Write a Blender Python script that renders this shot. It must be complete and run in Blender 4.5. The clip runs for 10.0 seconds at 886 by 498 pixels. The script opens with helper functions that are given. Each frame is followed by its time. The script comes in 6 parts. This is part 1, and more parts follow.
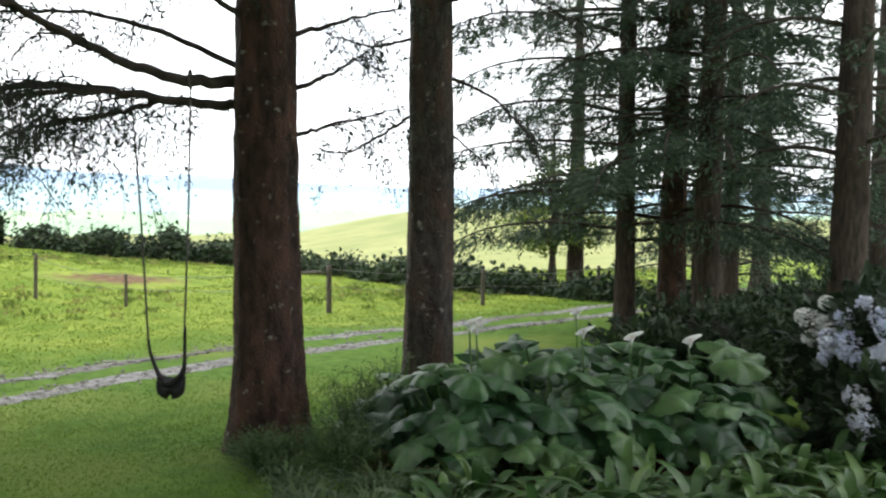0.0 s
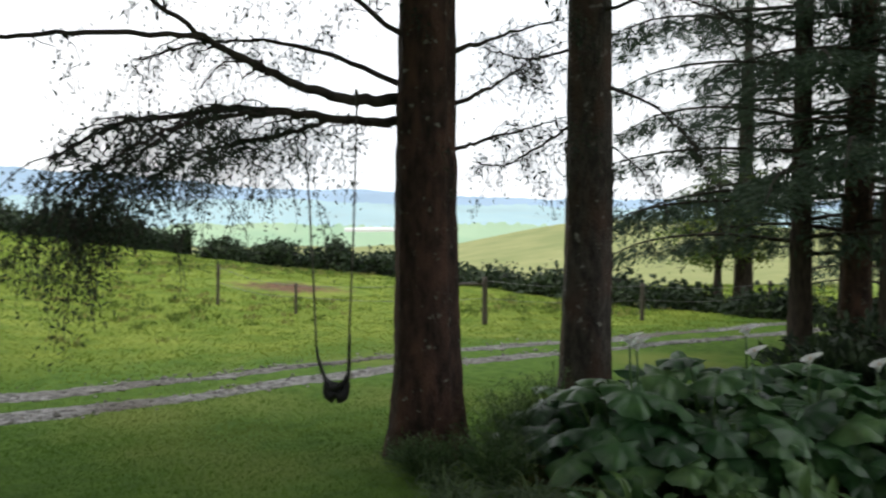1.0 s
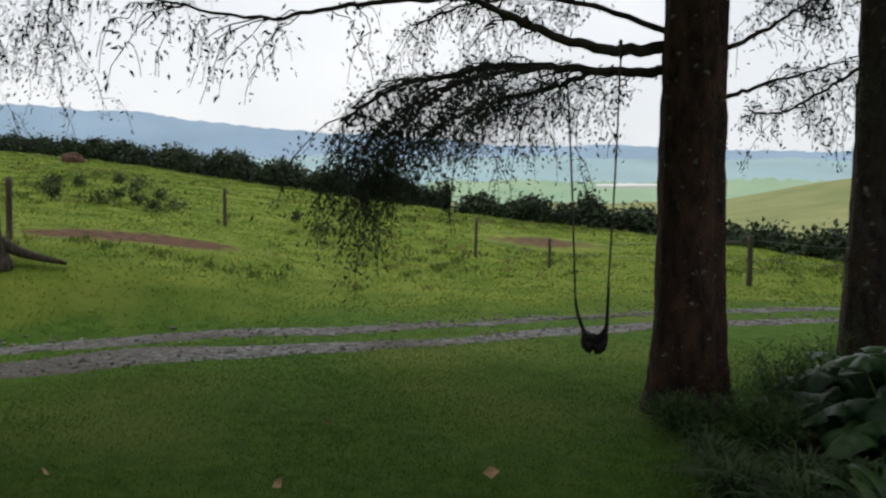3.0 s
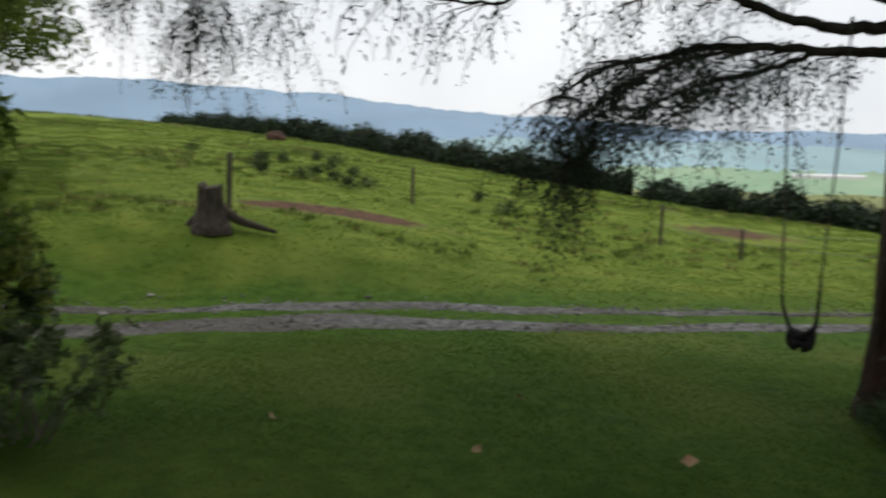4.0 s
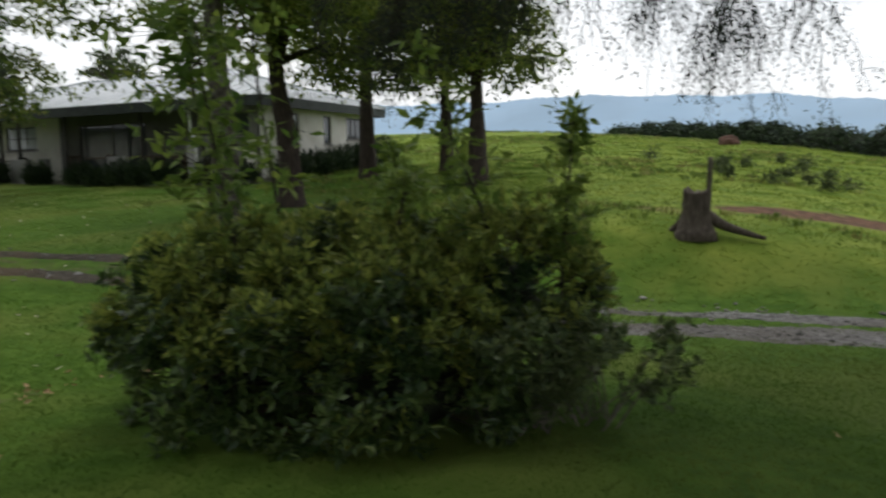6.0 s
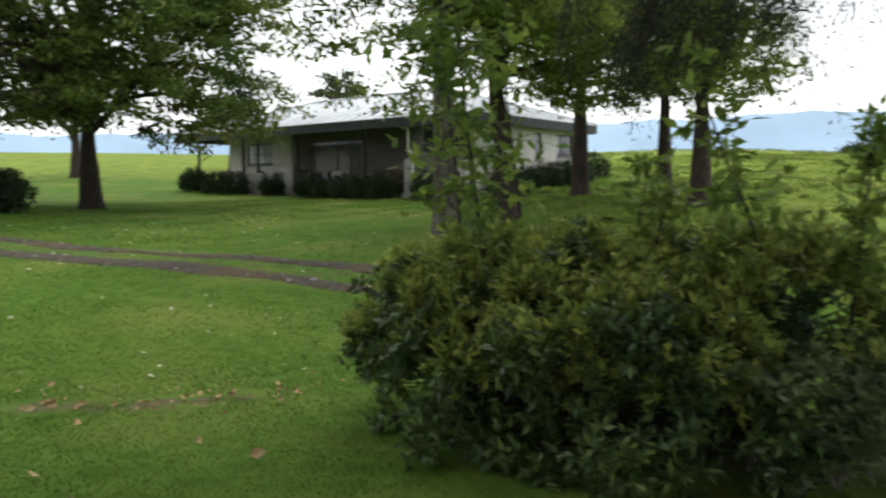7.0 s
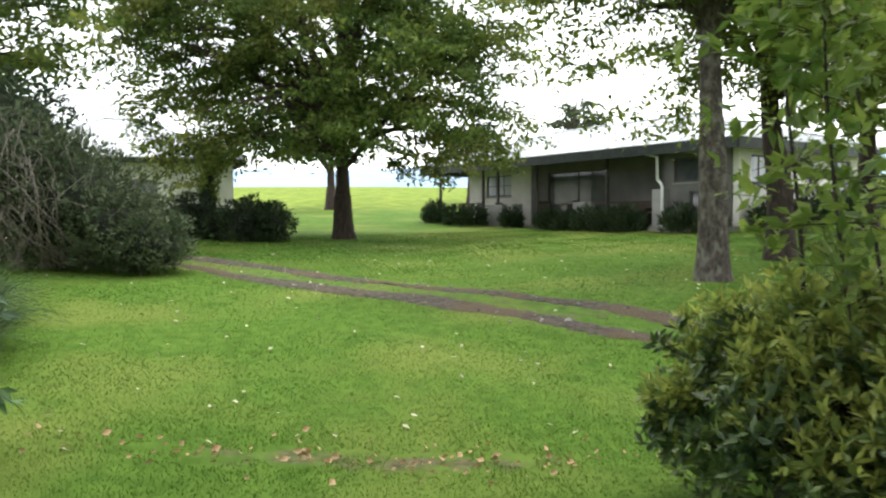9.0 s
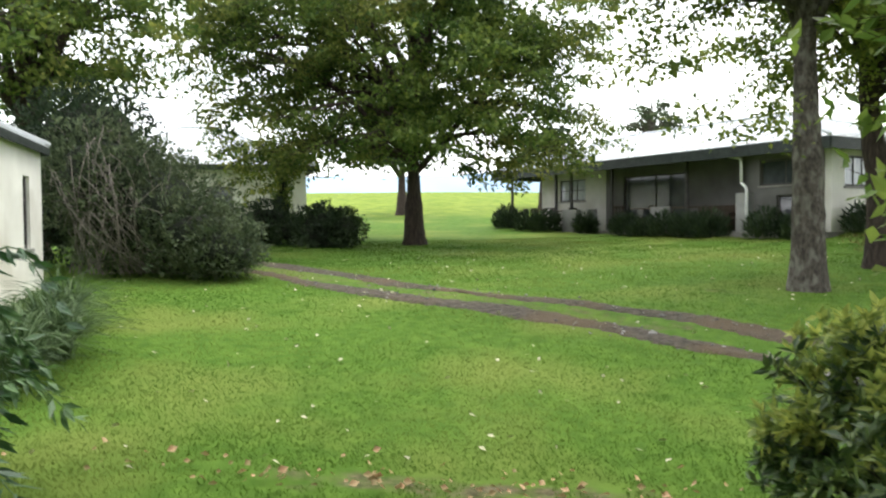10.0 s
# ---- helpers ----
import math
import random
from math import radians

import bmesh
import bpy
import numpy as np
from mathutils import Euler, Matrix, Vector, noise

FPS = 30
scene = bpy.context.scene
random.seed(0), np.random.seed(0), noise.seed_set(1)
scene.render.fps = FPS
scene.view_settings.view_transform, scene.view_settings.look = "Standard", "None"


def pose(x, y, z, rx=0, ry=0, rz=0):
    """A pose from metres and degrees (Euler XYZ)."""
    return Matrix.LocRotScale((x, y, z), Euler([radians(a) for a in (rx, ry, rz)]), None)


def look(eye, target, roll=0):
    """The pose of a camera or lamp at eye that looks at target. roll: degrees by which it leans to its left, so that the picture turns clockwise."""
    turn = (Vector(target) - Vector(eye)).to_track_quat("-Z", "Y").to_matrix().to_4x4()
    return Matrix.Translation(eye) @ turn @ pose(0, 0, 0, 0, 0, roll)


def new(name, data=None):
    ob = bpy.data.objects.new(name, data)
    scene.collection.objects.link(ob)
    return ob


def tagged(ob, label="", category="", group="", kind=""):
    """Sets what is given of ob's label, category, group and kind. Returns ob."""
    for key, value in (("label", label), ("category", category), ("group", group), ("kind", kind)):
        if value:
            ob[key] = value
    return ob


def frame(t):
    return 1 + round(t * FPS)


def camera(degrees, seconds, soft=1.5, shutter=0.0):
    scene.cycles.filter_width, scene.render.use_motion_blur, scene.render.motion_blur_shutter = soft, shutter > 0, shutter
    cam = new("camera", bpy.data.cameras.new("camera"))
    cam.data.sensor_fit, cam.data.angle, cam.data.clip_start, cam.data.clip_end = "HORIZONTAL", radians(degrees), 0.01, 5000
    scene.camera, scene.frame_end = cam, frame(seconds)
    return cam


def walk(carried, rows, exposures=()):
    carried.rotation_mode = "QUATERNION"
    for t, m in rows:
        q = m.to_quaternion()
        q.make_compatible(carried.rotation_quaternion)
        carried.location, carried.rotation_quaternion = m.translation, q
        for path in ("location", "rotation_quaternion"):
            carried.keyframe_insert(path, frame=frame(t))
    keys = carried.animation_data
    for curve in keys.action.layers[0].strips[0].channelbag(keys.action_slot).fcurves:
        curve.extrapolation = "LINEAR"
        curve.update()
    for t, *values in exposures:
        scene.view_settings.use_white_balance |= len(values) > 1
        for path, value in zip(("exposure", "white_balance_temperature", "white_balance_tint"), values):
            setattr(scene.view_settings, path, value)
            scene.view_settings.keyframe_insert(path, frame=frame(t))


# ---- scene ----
cam = camera(60.9, 10.0, soft=2.2, shutter=0.4)
PATH = [
    (0, (-0.86, -0.074, 1.772), (-0.555, 1.899, 1.655), 0.6),
    (0.5, (-0.882, -0.054, 1.783), (-0.726, 1.936, 1.669), 0.6),
    (1, (-0.876, -0.076, 1.773), (-0.98, 1.919, 1.685), 0.3),
    (1.5, (-0.865, -0.061, 1.778), (-1.165, 1.911, 1.638), -0.1),
    (2, (-0.875, -0.071, 1.772), (-1.412, 1.849, 1.61), -0.8),
    (3.5, (-0.999, -0.304, 1.736), (-1.87, 1.482, 1.502), 0.7),
    (4, (-1.062, -0.415, 1.733), (-2.201, 1.209, 1.481), 1.1),
    (4.5, (-1.064, -0.533, 1.769), (-2.522, 0.807, 1.489), 0.4),
    (5, (-1.299, -0.482, 1.821), (-2.909, 0.664, 1.516), 1.7),
    (6.3, (-1.714, -1.234, 1.654), (-3.603, -0.608, 1.452), -1.5),
    (6.5, (-1.783, -1.286, 1.66), (-3.704, -0.763, 1.463), -0.9),
    (7, (-2.012, -1.395, 1.647), (-3.986, -1.119, 1.477), -0.6),
    (7.5, (-2.308, -1.427, 1.63), (-4.302, -1.451, 1.48), 0.3),
    (8, (-2.588, -1.652, 1.672), (-4.579, -1.833, 1.596), -0.3),
    (8.5, (-2.796, -1.805, 1.623), (-4.777, -2.061, 1.513), -1.0),
    (9, (-3.102, -1.824, 1.645), (-5.075, -2.146, 1.565), -0.4),
    (9.5, (-3.387, -1.86, 1.646), (-5.337, -2.292, 1.541), 0.5),
    (10, (-3.501, -1.966, 1.664), (-5.435, -2.469, 1.599), -0.5),
]
EXPOSURE = [(0.0, -0.2), (1.0, -0.98), (2.0, -1.55), (3.5, -1.7), (5.0, -1.62), (6.5, -1.28), (7.0, -0.86), (7.5, -0.5), (8.5, -0.05), (10.0, -0.05)]
walk(cam, [(t, look(eye, target, roll)) for t, eye, target, roll in PATH], EXPOSURE)

# ---- world and sun: bright overcast ----
world = bpy.data.worlds.new("overcast_sky")
scene.world = world
world.use_nodes = True
wt = world.node_tree
bg = wt.nodes["Background"]
sky = wt.nodes.new("ShaderNodeTexSky")
sky.sky_type = "NISHITA"
sky.sun_disc = False
sky.sun_elevation = radians(66)
sky.sun_rotation = radians(-60)
sky.dust_density = 4.0
cloud_tc = wt.nodes.new("ShaderNodeTexCoord")
cloud_noise = wt.nodes.new("ShaderNodeTexNoise")
cloud_noise.inputs["Scale"].default_value = 2.2
cloud_noise.inputs["Detail"].default_value = 5
cloud_ramp = wt.nodes.new("ShaderNodeValToRGB")
cloud_ramp.color_ramp.elements[0].position = 0.3
cloud_ramp.color_ramp.elements[0].color = (11.0, 11.6, 12.2, 1)
cloud_ramp.color_ramp.elements[1].position = 0.72
cloud_ramp.color_ramp.elements[1].color = (15.5, 15.5, 15.5, 1)
cloud_mix = wt.nodes.new("ShaderNodeMix")
cloud_mix.data_type = "RGBA"
cloud_mix.inputs["Factor"].default_value = 0.85
wt.links.new(cloud_tc.outputs["Generated"], cloud_noise.inputs["Vector"])
wt.links.new(cloud_noise.outputs["Fac"], cloud_ramp.inputs["Fac"])
wt.links.new(sky.outputs["Color"], cloud_mix.inputs["A"])
wt.links.new(cloud_ramp.outputs["Color"], cloud_mix.inputs["B"])
wt.links.new(cloud_mix.outputs["Result"], bg.inputs["Color"])
bg.inputs["Strength"].default_value = 0.255

sun_data = bpy.data.lights.new("sun", "SUN")
sun_data.energy = 1.9
sun_data.angle = radians(20)
sun_data.color = (1.0, 0.96, 0.9)
sun_lamp = new("sun", sun_data)
sun_lamp.matrix_world = look((-22, 15, 60), (0, 0, 0))


# ---- materials ----
def material(name, c1, c2, scale=6.0, rough=0.8, bump=0.3, fine=40.0, metal=0.0, island=0.0, translucent=0.0,
             stretch=(1, 1, 1), c3=None, patch=0.6, bump_dist=0.02, obrandom=0.0, spec=0.3, flecks=None):
    m = bpy.data.materials.new(name)
    m.use_nodes = True
    nt = m.node_tree
    n, l = nt.nodes, nt.links
    bsdf = n["Principled BSDF"]
    bsdf.inputs["Roughness"].default_value = rough
    bsdf.inputs["Metallic"].default_value = metal
    bsdf.inputs["Specular IOR Level"].default_value = spec
    tc = n.new("ShaderNodeTexCoord")
    mp = n.new("ShaderNodeMapping")
    mp.inputs["Scale"].default_value = stretch
    l.new(tc.outputs["Object"], mp.inputs["Vector"])
    a = n.new("ShaderNodeTexNoise")
    a.inputs["Scale"].default_value = scale
    a.inputs["Detail"].default_value = 6
    l.new(mp.outputs["Vector"], a.inputs["Vector"])
    ramp = n.new("ShaderNodeValToRGB")
    ramp.color_ramp.elements[0].position = 0.32
    ramp.color_ramp.elements[1].position = 0.68
    ramp.color_ramp.elements[0].color = (*c1, 1)
    ramp.color_ramp.elements[1].color = (*c2, 1)
    l.new(a.outputs["Fac"], ramp.inputs["Fac"])
    col = ramp.outputs["Color"]
    if c3:
        b = n.new("ShaderNodeTexNoise")
        b.inputs["Scale"].default_value = patch
        b.inputs["Detail"].default_value = 4
        l.new(mp.outputs["Vector"], b.inputs["Vector"])
        r2 = n.new("ShaderNodeValToRGB")
        r2.color_ramp.elements[0].position = 0.48
        r2.color_ramp.elements[1].position = 0.66
        l.new(b.outputs["Fac"], r2.inputs["Fac"])
        mx = n.new("ShaderNodeMix")
        mx.data_type = "RGBA"
        l.new(r2.outputs["Color"], mx.inputs["Factor"])
        l.new(col, mx.inputs["A"])
        mx.inputs["B"].default_value = (*c3, 1)
        col = mx.outputs["Result"]
    if flecks:
        fk = n.new("ShaderNodeTexNoise")
        fk.inputs["Scale"].default_value = flecks[1]
        fk.inputs["Detail"].default_value = 3
        l.new(tc.outputs["Object"], fk.inputs["Vector"])
        fr = n.new("ShaderNodeValToRGB")
        fr.color_ramp.elements[0].position = 0.645
        fr.color_ramp.elements[1].position = 0.74
        l.new(fk.outputs["Fac"], fr.inputs["Fac"])
        fm = n.new("ShaderNodeMix")
        fm.data_type = "RGBA"
        l.new(fr.outputs["Color"], fm.inputs["Factor"])
        l.new(col, fm.inputs["A"])
        fm.inputs["B"].default_value = (*flecks[0], 1)
        col = fm.outputs["Result"]
    if island or obrandom:
        hs = n.new("ShaderNodeHueSaturation")
        if island:
            g = n.new("ShaderNodeNewGeometry")
            src, amount = g.outputs["Random Per Island"], island
        else:
            g = n.new("ShaderNodeObjectInfo")
            src, amount = g.outputs["Random"], obrandom
        mr = n.new("ShaderNodeMapRange")
        mr.inputs["To Min"].default_value = 1 - amount
        mr.inputs["To Max"].default_value = 1 + amount
        l.new(src, mr.inputs["Value"])
        l.new(mr.outputs["Result"], hs.inputs["Value"])
        mh = n.new("ShaderNodeMapRange")
        mh.inputs["To Min"].default_value = 0.5 + amount * 0.05
        mh.inputs["To Max"].default_value = 0.5 - amount * 0.05
        l.new(src, mh.inputs["Value"])
        l.new(mh.outputs["Result"], hs.inputs["Hue"])
        l.new(col, hs.inputs["Color"])
        col = hs.outputs["Color"]
    l.new(col, bsdf.inputs["Base Color"])
    if bump:
        f = n.new("ShaderNodeTexNoise")
        f.inputs["Scale"].default_value = fine
        f.inputs["Detail"].default_value = 5
        l.new(mp.outputs["Vector"], f.inputs["Vector"])
        bp = n.new("ShaderNodeBump")
        bp.inputs["Strength"].default_value = bump
        bp.inputs["Distance"].default_value = bump_dist
        l.new(f.outputs["Fac"], bp.inputs["Height"])
        l.new(bp.outputs["Normal"], bsdf.inputs["Normal"])
    if translucent:
        out = n["Material Output"]
        tr = n.new("ShaderNodeBsdfTranslucent")
        ms = n.new("ShaderNodeMixShader")
        ms.inputs["Fac"].default_value = translucent
        l.new(col, tr.inputs["Color"])
        l.new(bsdf.outputs["BSDF"], ms.inputs[1])
        l.new(tr.outputs["BSDF"], ms.inputs[2])
        l.new(ms.outputs["Shader"], out.inputs["Surface"])
    return m


M_BARK_RED = material("reddish_bark", (0.017, 0.011, 0.009), (0.068, 0.038, 0.028), 7, 0.9, 1.0, 26, stretch=(2.4, 2.4, 0.9), c3=(0.095, 0.050, 0.036), patch=2.2, bump_dist=0.05, flecks=((0.19, 0.185, 0.155), 13.0))
M_BARK_LICHEN = material("lichen_spotted_bark", (0.024, 0.020, 0.017), (0.082, 0.070, 0.060), 7, 0.9, 1.0, 26, stretch=(2.4, 2.4, 0.9), c3=(0.080, 0.050, 0.038), patch=1.6, bump_dist=0.05, flecks=((0.25, 0.245, 0.21), 10.0))
M_BARK_GREY = material("grey_bark", (0.032, 0.027, 0.022), (0.105, 0.090, 0.074), 9, 0.9, 1.0, 28, stretch=(2.2, 2.2, 1.2), c3=(0.17, 0.165, 0.135), patch=3.5, bump_dist=0.04)
M_BARK_DARK = material("dark_bark", (0.022, 0.017, 0.014), (0.075, 0.055, 0.045), 7, 0.9, 0.8, 25, stretch=(3, 3, 0.6), bump_dist=0.04)
M_TWIG = material("twig_bark", (0.02, 0.016, 0.013), (0.06, 0.048, 0.04), 9, 0.9, 0.3, 40)
M_DRYTWIG = material("dry_grey_twig", (0.10, 0.09, 0.075), (0.24, 0.21, 0.18), 9, 0.9, 0.3, 40)
M_CONIFER = material("conifer_needles", (0.018, 0.030, 0.020), (0.045, 0.065, 0.040), 3, 0.75, 0, island=0.35, translucent=0.2)
M_CEDAR = material("cedar_needles", (0.028, 0.052, 0.036), (0.078, 0.118, 0.074), 3, 0.75, 0, island=0.35, translucent=0.18)
M_OAK = material("tree_leaves", (0.055, 0.105, 0.020), (0.145, 0.205, 0.040), 0.7, 0.55, 0, island=0.5, translucent=0.55, c3=(0.18, 0.20, 0.048), patch=0.35)
M_OAK_YELLOW = material("yellow_green_leaves", (0.100, 0.155, 0.028), (0.24, 0.290, 0.060), 0.8, 0.55, 0, island=0.45, translucent=0.6)
M_BUSH = material("shrub_leaves", (0.026, 0.062, 0.016), (0.090, 0.145, 0.034), 1.6, 0.42, 0, island=0.6, translucent=0.2, spec=0.45)
# yellowish young leaves, lightened further to stand for the lit shrub top
M_BUSHTIP = material("young_and_lit_shrub_leaves", (0.120, 0.185, 0.036), (0.310, 0.365, 0.085), 2.4, 0.5, 0, island=0.5, translucent=0.4, c3=(0.215, 0.265, 0.060), patch=0.5, spec=0.3)
M_SHRUB_GREY = material("grey_green_shrub_leaves", (0.062, 0.098, 0.034), (0.150, 0.195, 0.078), 2.4, 0.6, 0, island=0.45, translucent=0.2)
M_SAPLING = material("sapling_leaves", (0.090, 0.165, 0.028), (0.23, 0.310, 0.065), 2, 0.5, 0, island=0.3, translucent=0.4)
M_GREYSHRUB = material("grey_green_foliage", (0.042, 0.066, 0.028), (0.100, 0.128, 0.062), 2, 0.7, 0, island=0.35, translucent=0.2)
M_HEDGE = material("hedge_leaves", (0.014, 0.030, 0.014), (0.040, 0.065, 0.026), 1, 0.6, 0, island=0.4, translucent=0.15)
M_BIGLEAF = material("broad_garden_leaf", (0.028, 0.082, 0.028), (0.078, 0.165, 0.055), 7, 0.36, 0.5, 30, obrandom=0.5, translucent=0.2, spec=0.45)
M_STRAP = material("strap_leaf", (0.034, 0.090, 0.022), (0.105, 0.195, 0.055), 3, 0.38, 0, island=0.35, translucent=0.25, spec=0.45)
M_GRASSY = material("long_grass_leaf", (0.046, 0.090, 0.030), (0.112, 0.170, 0.070), 3, 0.55, 0, island=0.35, translucent=0.3)
M_BLADE = material("lawn_blades", (0.062, 0.132, 0.016), (0.122, 0.212, 0.032), 0.45, 0.6, 0, island=0.06, translucent=0.35, c3=(0.190, 0.232, 0.056), patch=0.32, spec=0.15)
M_MEADOW_BLADE = material("pasture_blades", (0.105, 0.175, 0.018), (0.225, 0.28, 0.045), 0.5, 0.65, 0, island=0.18, translucent=0.35)
M_WEED = material("coarse_weed_leaf", (0.030, 0.052, 0.018), (0.085, 0.105, 0.040), 2, 0.7, 0, island=0.4, translucent=0.2)
M_TUFT = material("coarse_pasture_tuft", (0.070, 0.122, 0.020), (0.150, 0.205, 0.040), 0.7, 0.7, 0, island=0.3, translucent=0.3)
M_DRYTUFT = material("dry_pasture_tuft", (0.15, 0.16, 0.045), (0.26, 0.25, 0.085), 0.7, 0.7, 0, island=0.3, translucent=0.3)
M_WHITE_PETAL = material("white_petals", (0.62, 0.64, 0.60), (0.80, 0.80, 0.78), 8, 0.6, 0, translucent=0.25)
M_BLUE_PETAL = material("pale_blue_petals", (0.58, 0.62, 0.78), (0.78, 0.79, 0.83), 4, 0.6, 0, island=0.2, translucent=0.2)
M_PINK_PETAL = material("faded_cream_petals", (0.45, 0.30, 0.20), (0.70, 0.60, 0.45), 5, 0.6, 0, island=0.2, translucent=0.2)
M_RUTSOIL = material("packed_grey_earth", (0.032, 0.027, 0.021), (0.118, 0.098, 0.074), 9, 0.95, 1.0, 50, c3=(0.100, 0.072, 0.044), patch=0.8, bump_dist=0.03)
M_GRAVEL = material("grey_gravel", (0.10, 0.098, 0.098), (0.34, 0.335, 0.33), 9, 0.95, 1.0, 60, c3=(0.13, 0.115, 0.098), patch=0.3, bump_dist=0.03)
M_SOIL = material("brown_soil", (0.05, 0.034, 0.022), (0.13, 0.085, 0.055), 5, 0.95, 0.8, 30, c3=(0.16, 0.115, 0.07), patch=0.9)
M_STONE = material("gravel_stone", (0.10, 0.097, 0.090), (0.30, 0.29, 0.27), 3, 0.9, 0.4, 30, island=0.4)
M_RED_SOIL = material("red_earth", (0.045, 0.026, 0.018), (0.11, 0.058, 0.04), 4, 0.95, 0.8, 20)
M_STUMP = material("weathered_stump_wood", (0.055, 0.042, 0.034), (0.17, 0.14, 0.115), 6, 0.9, 0.9, 25, stretch=(4, 4, 0.5), bump_dist=0.04)
M_POST = material("old_fence_wood", (0.05, 0.042, 0.035), (0.14, 0.12, 0.10), 8, 0.9, 0.6, 30, stretch=(4, 4, 0.4))
M_WIRE = material("fence_wire", (0.12, 0.12, 0.12), (0.25, 0.25, 0.25), 8, 0.5, 0, metal=0.8)
M_ROPE = material("swing_rope", (0.06, 0.055, 0.05), (0.14, 0.13, 0.115), 60, 0.9, 0.5, 200)
M_RUBBER = material("black_rubber", (0.006, 0.006, 0.007), (0.016, 0.016, 0.017), 12, 0.6, 0.3, 60)
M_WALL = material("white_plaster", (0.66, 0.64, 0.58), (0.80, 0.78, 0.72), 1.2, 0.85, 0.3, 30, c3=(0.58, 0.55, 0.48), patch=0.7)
# plaster darkened to grey in place of the shade under the verandah roof
M_WALL_SHADE_GREY = material("shade_grey_plaster", (0.115, 0.112, 0.105), (0.17, 0.165, 0.155), 1.4, 0.85, 0.3, 30)
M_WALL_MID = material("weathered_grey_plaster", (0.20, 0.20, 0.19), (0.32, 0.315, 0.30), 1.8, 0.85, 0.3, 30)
M_ROOF = material("painted_sheet_roof", (0.50, 0.53, 0.55), (0.64, 0.66, 0.67), 1.5, 0.42, 0.15, 12, metal=0.2)
M_FASCIA = material("dark_fascia_and_ceiling_shade", (0.018, 0.024, 0.022), (0.040, 0.048, 0.045), 5, 0.55, 0.2, 30)
M_GLASS = material("window_glass", (0.03, 0.035, 0.04), (0.06, 0.07, 0.075), 2, 0.06, 0, spec=0.8)
M_GLASS_PALE = material("curtained_window_glass", (0.30, 0.33, 0.35), (0.48, 0.50, 0.51), 3, 0.08, 0, spec=0.7, stretch=(4, 4, 0.4))
M_FRAME = material("dark_window_frame", (0.035, 0.032, 0.03), (0.07, 0.065, 0.06), 6, 0.5, 0.1, 30)
M_CURTAIN = material("pale_curtain", (0.40, 0.40, 0.39), (0.55, 0.55, 0.53), 6, 0.9, 0.3, 20, stretch=(6, 6, 0.3))
M_WHITE_PIPE = material("white_pipe_paint", (0.70, 0.70, 0.69), (0.80, 0.80, 0.79), 5, 0.5, 0.1, 30)
M_FURN = material("dark_stained_wood", (0.035, 0.025, 0.018), (0.09, 0.065, 0.045), 6, 0.6, 0.3, 30, stretch=(3, 3, 0.5))
M_SLAB = material("concrete_slab", (0.20, 0.19, 0.175), (0.32, 0.305, 0.28), 3, 0.9, 0.5, 30)
M_BRICK = material("red_brick", (0.20, 0.085, 0.055), (0.30, 0.14, 0.09), 5, 0.9, 0.5, 30, obrandom=0.2)
M_DRYLEAF = material("fallen_dry_leaf", (0.30, 0.17, 0.08), (0.55, 0.42, 0.25), 10, 0.8, 0.3, 40, obrandom=0.4, translucent=0.2)
M_PALELEAF = material("pale_fallen_leaf", (0.32, 0.31, 0.19), (0.55, 0.53, 0.38), 10, 0.8, 0.3, 40, island=0.35)
# near-black colour standing in for the shade deep inside foliage
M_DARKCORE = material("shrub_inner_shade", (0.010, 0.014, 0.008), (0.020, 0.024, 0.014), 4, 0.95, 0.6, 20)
M_GREENHOUSE = material("white_greenhouse_sheet", (0.75, 0.76, 0.76), (0.8, 0.8, 0.8), 0.2, 0.6, 0)


# ---- mesh helpers ----
class Geo:
    """Vertices and faces gathered from arrays, turned into one mesh."""

    def __init__(self):
        self.v, self.f, self.count = [], [], 0

    def add(self, verts, faces):
        verts = np.asarray(verts, float)
        for fa in (faces if isinstance(faces, list) else [faces]):
            fa = np.asarray(fa, int)
            if len(fa):
                self.f.append(fa + self.count)
        self.v.append(verts)
        self.count += len(verts)
        return self

    def mesh(self, name, smooth=True):
        me = bpy.data.meshes.new(name)
        v = np.concatenate(self.v)
        me.vertices.add(len(v))
        me.vertices.foreach_set("co", v.astype(np.float32).ravel())
        sizes = np.concatenate([np.full(len(a), a.shape[1]) for a in self.f])
        idx = np.concatenate([a.ravel() for a in self.f])
        me.loops.add(len(idx))
        me.loops.foreach_set("vertex_index", idx.astype(np.int32))
        me.polygons.add(len(sizes))
        starts = np.concatenate(([0], np.cumsum(sizes)[:-1]))
        me.polygons.foreach_set("loop_start", starts.astype(np.int32))
        me.polygons.foreach_set("use_smooth", np.full(len(sizes), smooth))
        me.update(calc_edges=True)
        return me


def part(name, geo, mat, parent=None, label="", smooth=True, m=None, stuff=False):
    me = geo if isinstance(geo, bpy.types.Mesh) else geo.mesh(name, smooth)
    if not me.materials:
        me.materials.append(mat)
    ob = new(name, me)
    if parent:
        ob.parent = parent
    if m is not None:
        ob.matrix_basis = m
    if label:
        tagged(ob, label)
    if stuff:
        tagged(ob, kind="stuff")
    return ob


def thing(name, place, label, category, group="", kind="", turn=0.0):
    ob = new(name)
    ob.matrix_basis = pose(*place, 0, 0, turn)
    return tagged(ob, label, category, group, kind)


